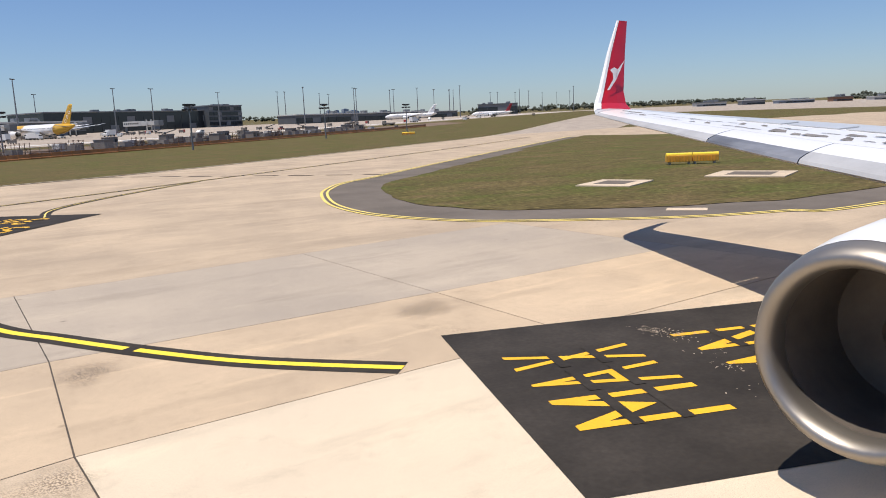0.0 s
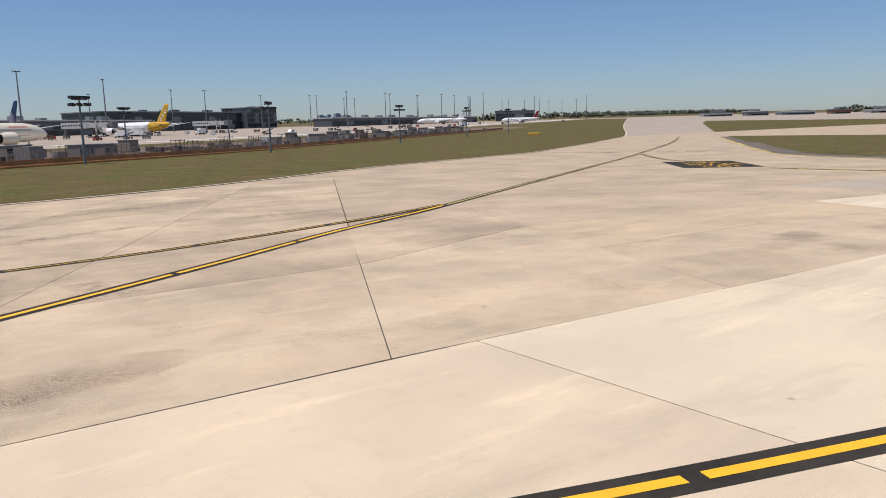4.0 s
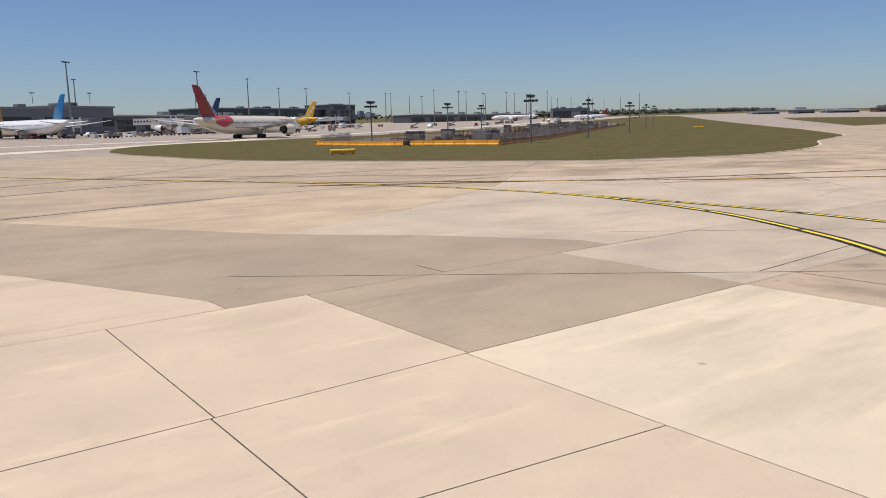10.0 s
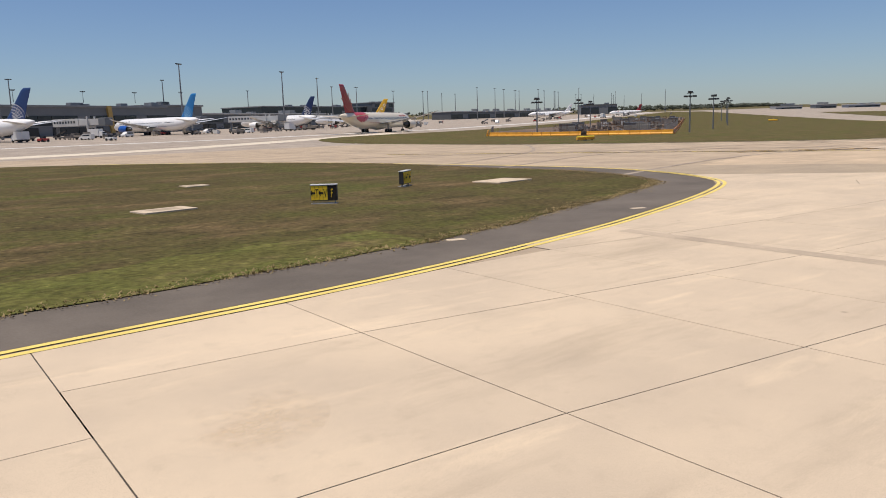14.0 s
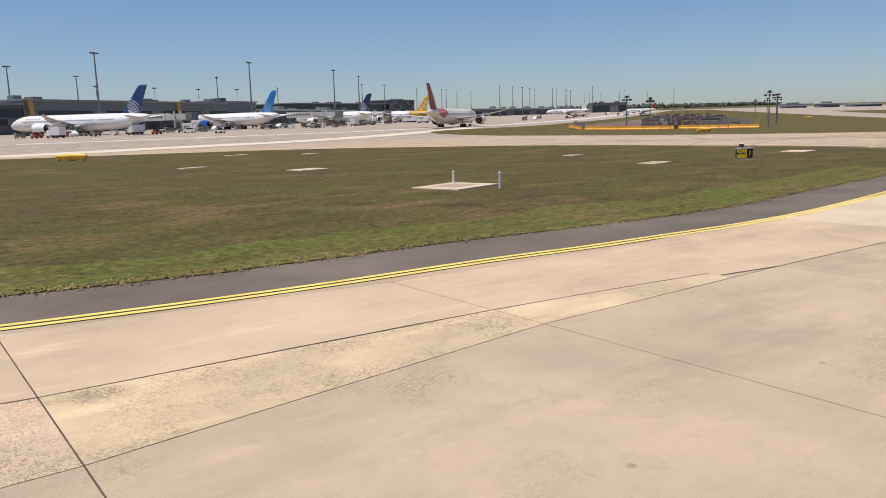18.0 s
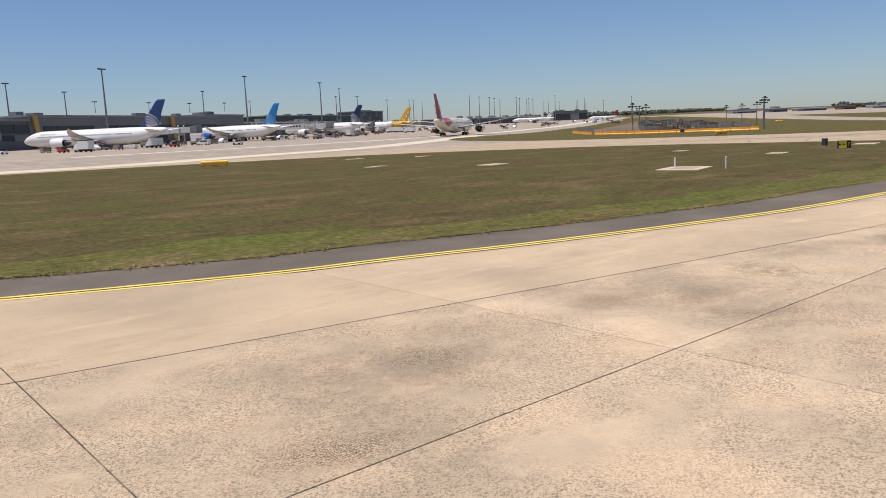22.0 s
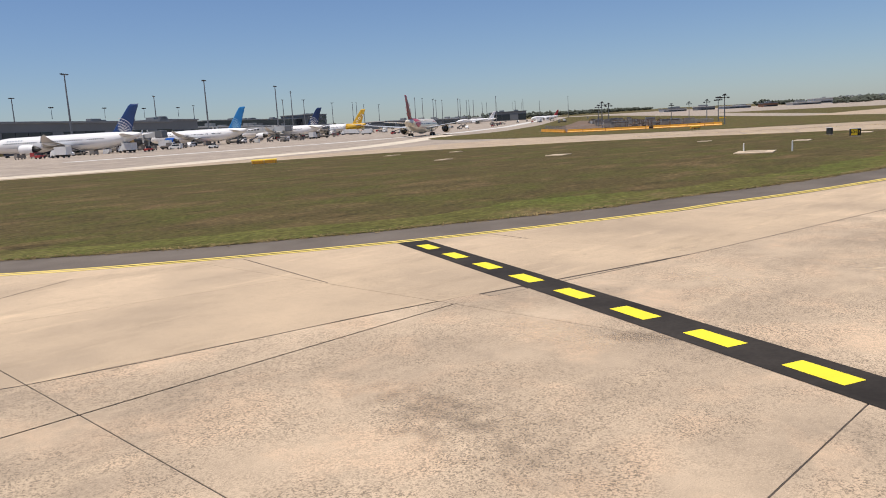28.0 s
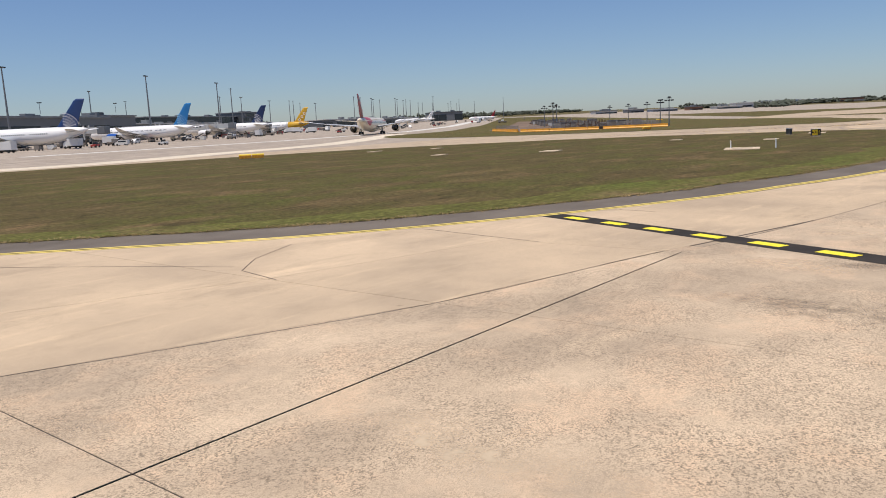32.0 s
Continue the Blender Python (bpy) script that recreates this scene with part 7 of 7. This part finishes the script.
def stain_mat(name, color, speckled, strength):
    """A worn patch: bared gravel or a pale scuff that thins out towards its rim."""
    m = bpy.data.materials.new(name)
    m.use_nodes = True
    t = m.node_tree
    b, out = t.nodes["Principled BSDF"], t.nodes["Material Output"]
    b.inputs["Base Color"].default_value, b.inputs["Roughness"].default_value = (*color, 1), 0.9
    tc, geo = t.nodes.new("ShaderNodeTexCoord"), t.nodes.new("ShaderNodeNewGeometry")
    ln = t.nodes.new("ShaderNodeVectorMath")
    ln.operation = "LENGTH"
    t.links.new(tc.outputs["Object"], ln.inputs[0])
    big, small = t.nodes.new("ShaderNodeTexNoise"), t.nodes.new("ShaderNodeTexNoise")
    big.inputs["Scale"].default_value, big.inputs["Detail"].default_value = 1.1, 7.0
    small.inputs["Scale"].default_value, small.inputs["Detail"].default_value = (46.0, 4.0) if speckled else (3.0, 8.0)
    for n in (big, small):
        t.links.new(geo.outputs["Position"], n.inputs["Vector"])
    sub = t.nodes.new("ShaderNodeMath")
    sub.operation = "MULTIPLY_ADD"
    t.links.new(big.outputs[0], sub.inputs[0])
    sub.inputs[1].default_value = -2.2
    t.links.new(ln.outputs["Value"], sub.inputs[2])
    rim = t.nodes.new("ShaderNodeMapRange")
    rim.inputs[1].default_value, rim.inputs[2].default_value = -0.1, -1.0
    t.links.new(sub.outputs[0], rim.inputs[0])
    cell = t.nodes.new("ShaderNodeMapRange")
    cell.inputs[1].default_value, cell.inputs[2].default_value = (0.49, 0.55) if speckled else (0.35, 0.65)
    t.links.new(small.outputs[0], cell.inputs[0])
    mul = t.nodes.new("ShaderNodeMath")
    mul.operation = "MULTIPLY"
    t.links.new(rim.outputs[0], mul.inputs[0])
    t.links.new(cell.outputs[0], mul.inputs[1])
    weak = t.nodes.new("ShaderNodeMath")
    weak.operation = "MULTIPLY"
    t.links.new(mul.outputs[0], weak.inputs[0])
    weak.inputs[1].default_value = strength
    clear, mix = t.nodes.new("ShaderNodeBsdfTransparent"), t.nodes.new("ShaderNodeMixShader")
    t.links.new(weak.outputs[0], mix.inputs[0])
    t.links.new(clear.outputs[0], mix.inputs[1])
    t.links.new(b.outputs[0], mix.inputs[2])
    t.links.new(mix.outputs[0], out.inputs["Surface"])
    return m


WORN = (stain_mat("bared_gravel", (0.19, 0.152, 0.110), True, 0.62), stain_mat("pale_scuff", (0.70, 0.57, 0.40), False, 0.6), stain_mat("tyre_smear", (0.27, 0.215, 0.155), False, 0.45))
# x, y, turn, half length, half width
BARED = ((8.3, 12.4, 33, 1.2, 0.8), (2.0, 12.7, 51, 0.9, 0.7), (1.0, 8.8, 15, 0.8, 0.7), (-5.3, 11.8, 15, 0.9, 0.7), (-14.7, 11.2, -86, 2.6, 0.7), (-14.7, 6.8, -50, 1.9, 0.9), (-14.5, 4.0, -74, 1.9, 0.8), (-19.0, 6.9, -42, 1.6, 1.2),
         (-19.7, 6.0, -88, 2.2, 1.0), (-32.5, 11.6, 30, 1.8, 1.5), (-27.9, 10.1, -24, 2.6, 0.9), (-33.6, 9.4, 46, 1.2, 1.0))
BARED += ((-55.3, 11.0, -2, 2.2, 0.9), (-53.9, 11.7, 4, 2.8, 1.1), (-61.4, 11.1, 11, 1.9, 1.1), (-63.6, 12.7, -17, 2.4, 1.1), (-67.7, 11.6, 14, 1.1, 0.9), (-68.5, 6.6, -81, 1.9, 0.8), (-74.2, 9.4, 0, 1.5, 1.1),
          (-70.1, 16.8, -36, 2.8, 1.3), (-78.0, 8.5, -78, 1.4, 1.0), (-80.5, 10.0, 3, 0.9, 0.6), (-72.7, 12.7, -29, 2.2, 1.0), (-77.0, 5.8, -78, 1.1, 0.8))
BARED += ((-89.3, 10.4, 8, 1.3, 0.6), (-90.0, 6.9, -79, 1.5, 0.8), (-101.9, 7.1, -81, 1.7, 0.75), (-103.9, 8.7, -84, 1.4, 0.7), (-105.1, 11.45, 2, 1.3, 0.5), (-114.7, 11.3, -33, 1.0, 0.5), (-117.6, 9.8, 90, 2.2, 1.1),
          (-216.4, 8.7, -80, 1.7, 0.9), (-219.7, 13.9, 19, 1.6, 1.0), (-216.8, 14.8, -11, 0.9, 0.5), (-229.2, 14.3, 0, 1.6, 1.1), (-225.9, 9.3, -51, 0.9, 0.6), (-230.3, 12.8, -26, 1.5, 0.8))
BARED += ((-231.1, 15.5, -12, 2.0, 1.1), (-236.4, 15.1, 24, 1.6, 1.2), (-239.2, 13.2, -18, 1.8, 0.8), (-246.4, 11.7, -97, 1.0, 0.7), (-249.6, 16.4, -93, 1.1, 0.6), (-264.9, 22.9, -81, 1.1, 0.7))
SCUFFS = ((-101.9, 13.9, -40, 1.0, 0.7), (-76.5, 14.9, -41, 0.7, 2.3), (-262.6, 18.2, -87, 2.2, 0.8), (-226.5, 14.4, 24, 1.9, 1.1), (-155.4, 10.1, -39, 0.5, 0.7), (-91.6, 8.0, -91, 0.9, 0.6), (-8.0, 9.6, -50, 1.2, 0.5),
          (-151.3, 11.5, -40, 1.3, 1.6), (-177.0, 13.6, -41, 0.9, 1.2), (-143.4, 14.9, -41, 1.4, 3.3), (-226.0, 14.8, -100, 1.4, 0.9), (-241.8, 14.7, -50, 1.3, 0.8), (-250.1, 17.7, -98, 1.9, 0.7), (-244.6, 17.4, -88, 1.3, 0.6))
SMEARS = ((-94, 34, 160, 9.0, 0.9), (-72, 38, 165, 8.0, 0.8), (-52, 30, 20, 6.0, 0.8), (-45, 40, 15, 8.0, 1.0), (-110, 58, 150, 12.0, 1.2), (-118, 70, 150, 12.0, 0.9), (-84, 46, 160, 7.0, 0.7), (-60, 42, 170, 6.0, 0.9), (-100, 48, 170, 7.0, 0.9),
          (-54.2, 20.8, -96, 3.0, 0.9), (-51.5, 19.0, -75, 1.6, 0.7), (-41.4, 31.0, -8, 3.0, 0.9), (-254.2, 16.2, -96, 2.6, 1.0))
for pale, (x, y, turn, rx, ry) in [(0, q) for q in BARED] + [(1, q) for q in SCUFFS] + [(2, q) for q in SMEARS]:
    bm = bmesh.new()
    bmesh.ops.create_circle(bm, cap_ends=True, segments=28, radius=1.0)
    ob = part("worn_patch", bm, WORN[pale])
    ob.matrix_basis = Matrix.Translation((x, y, 0.0172)) @ Matrix.Rotation(radians(turn), 4, "Z") @ Matrix.Diagonal((rx * (1 if pale else 0.8), ry * (1 if pale else 0.8), 1, 1))
    tagged(ob, ("dark patch of bared gravel in the concrete", "pale scuffed patch on the concrete", "dark smear left by tyres on the concrete")[pale], "stain", kind="structure")
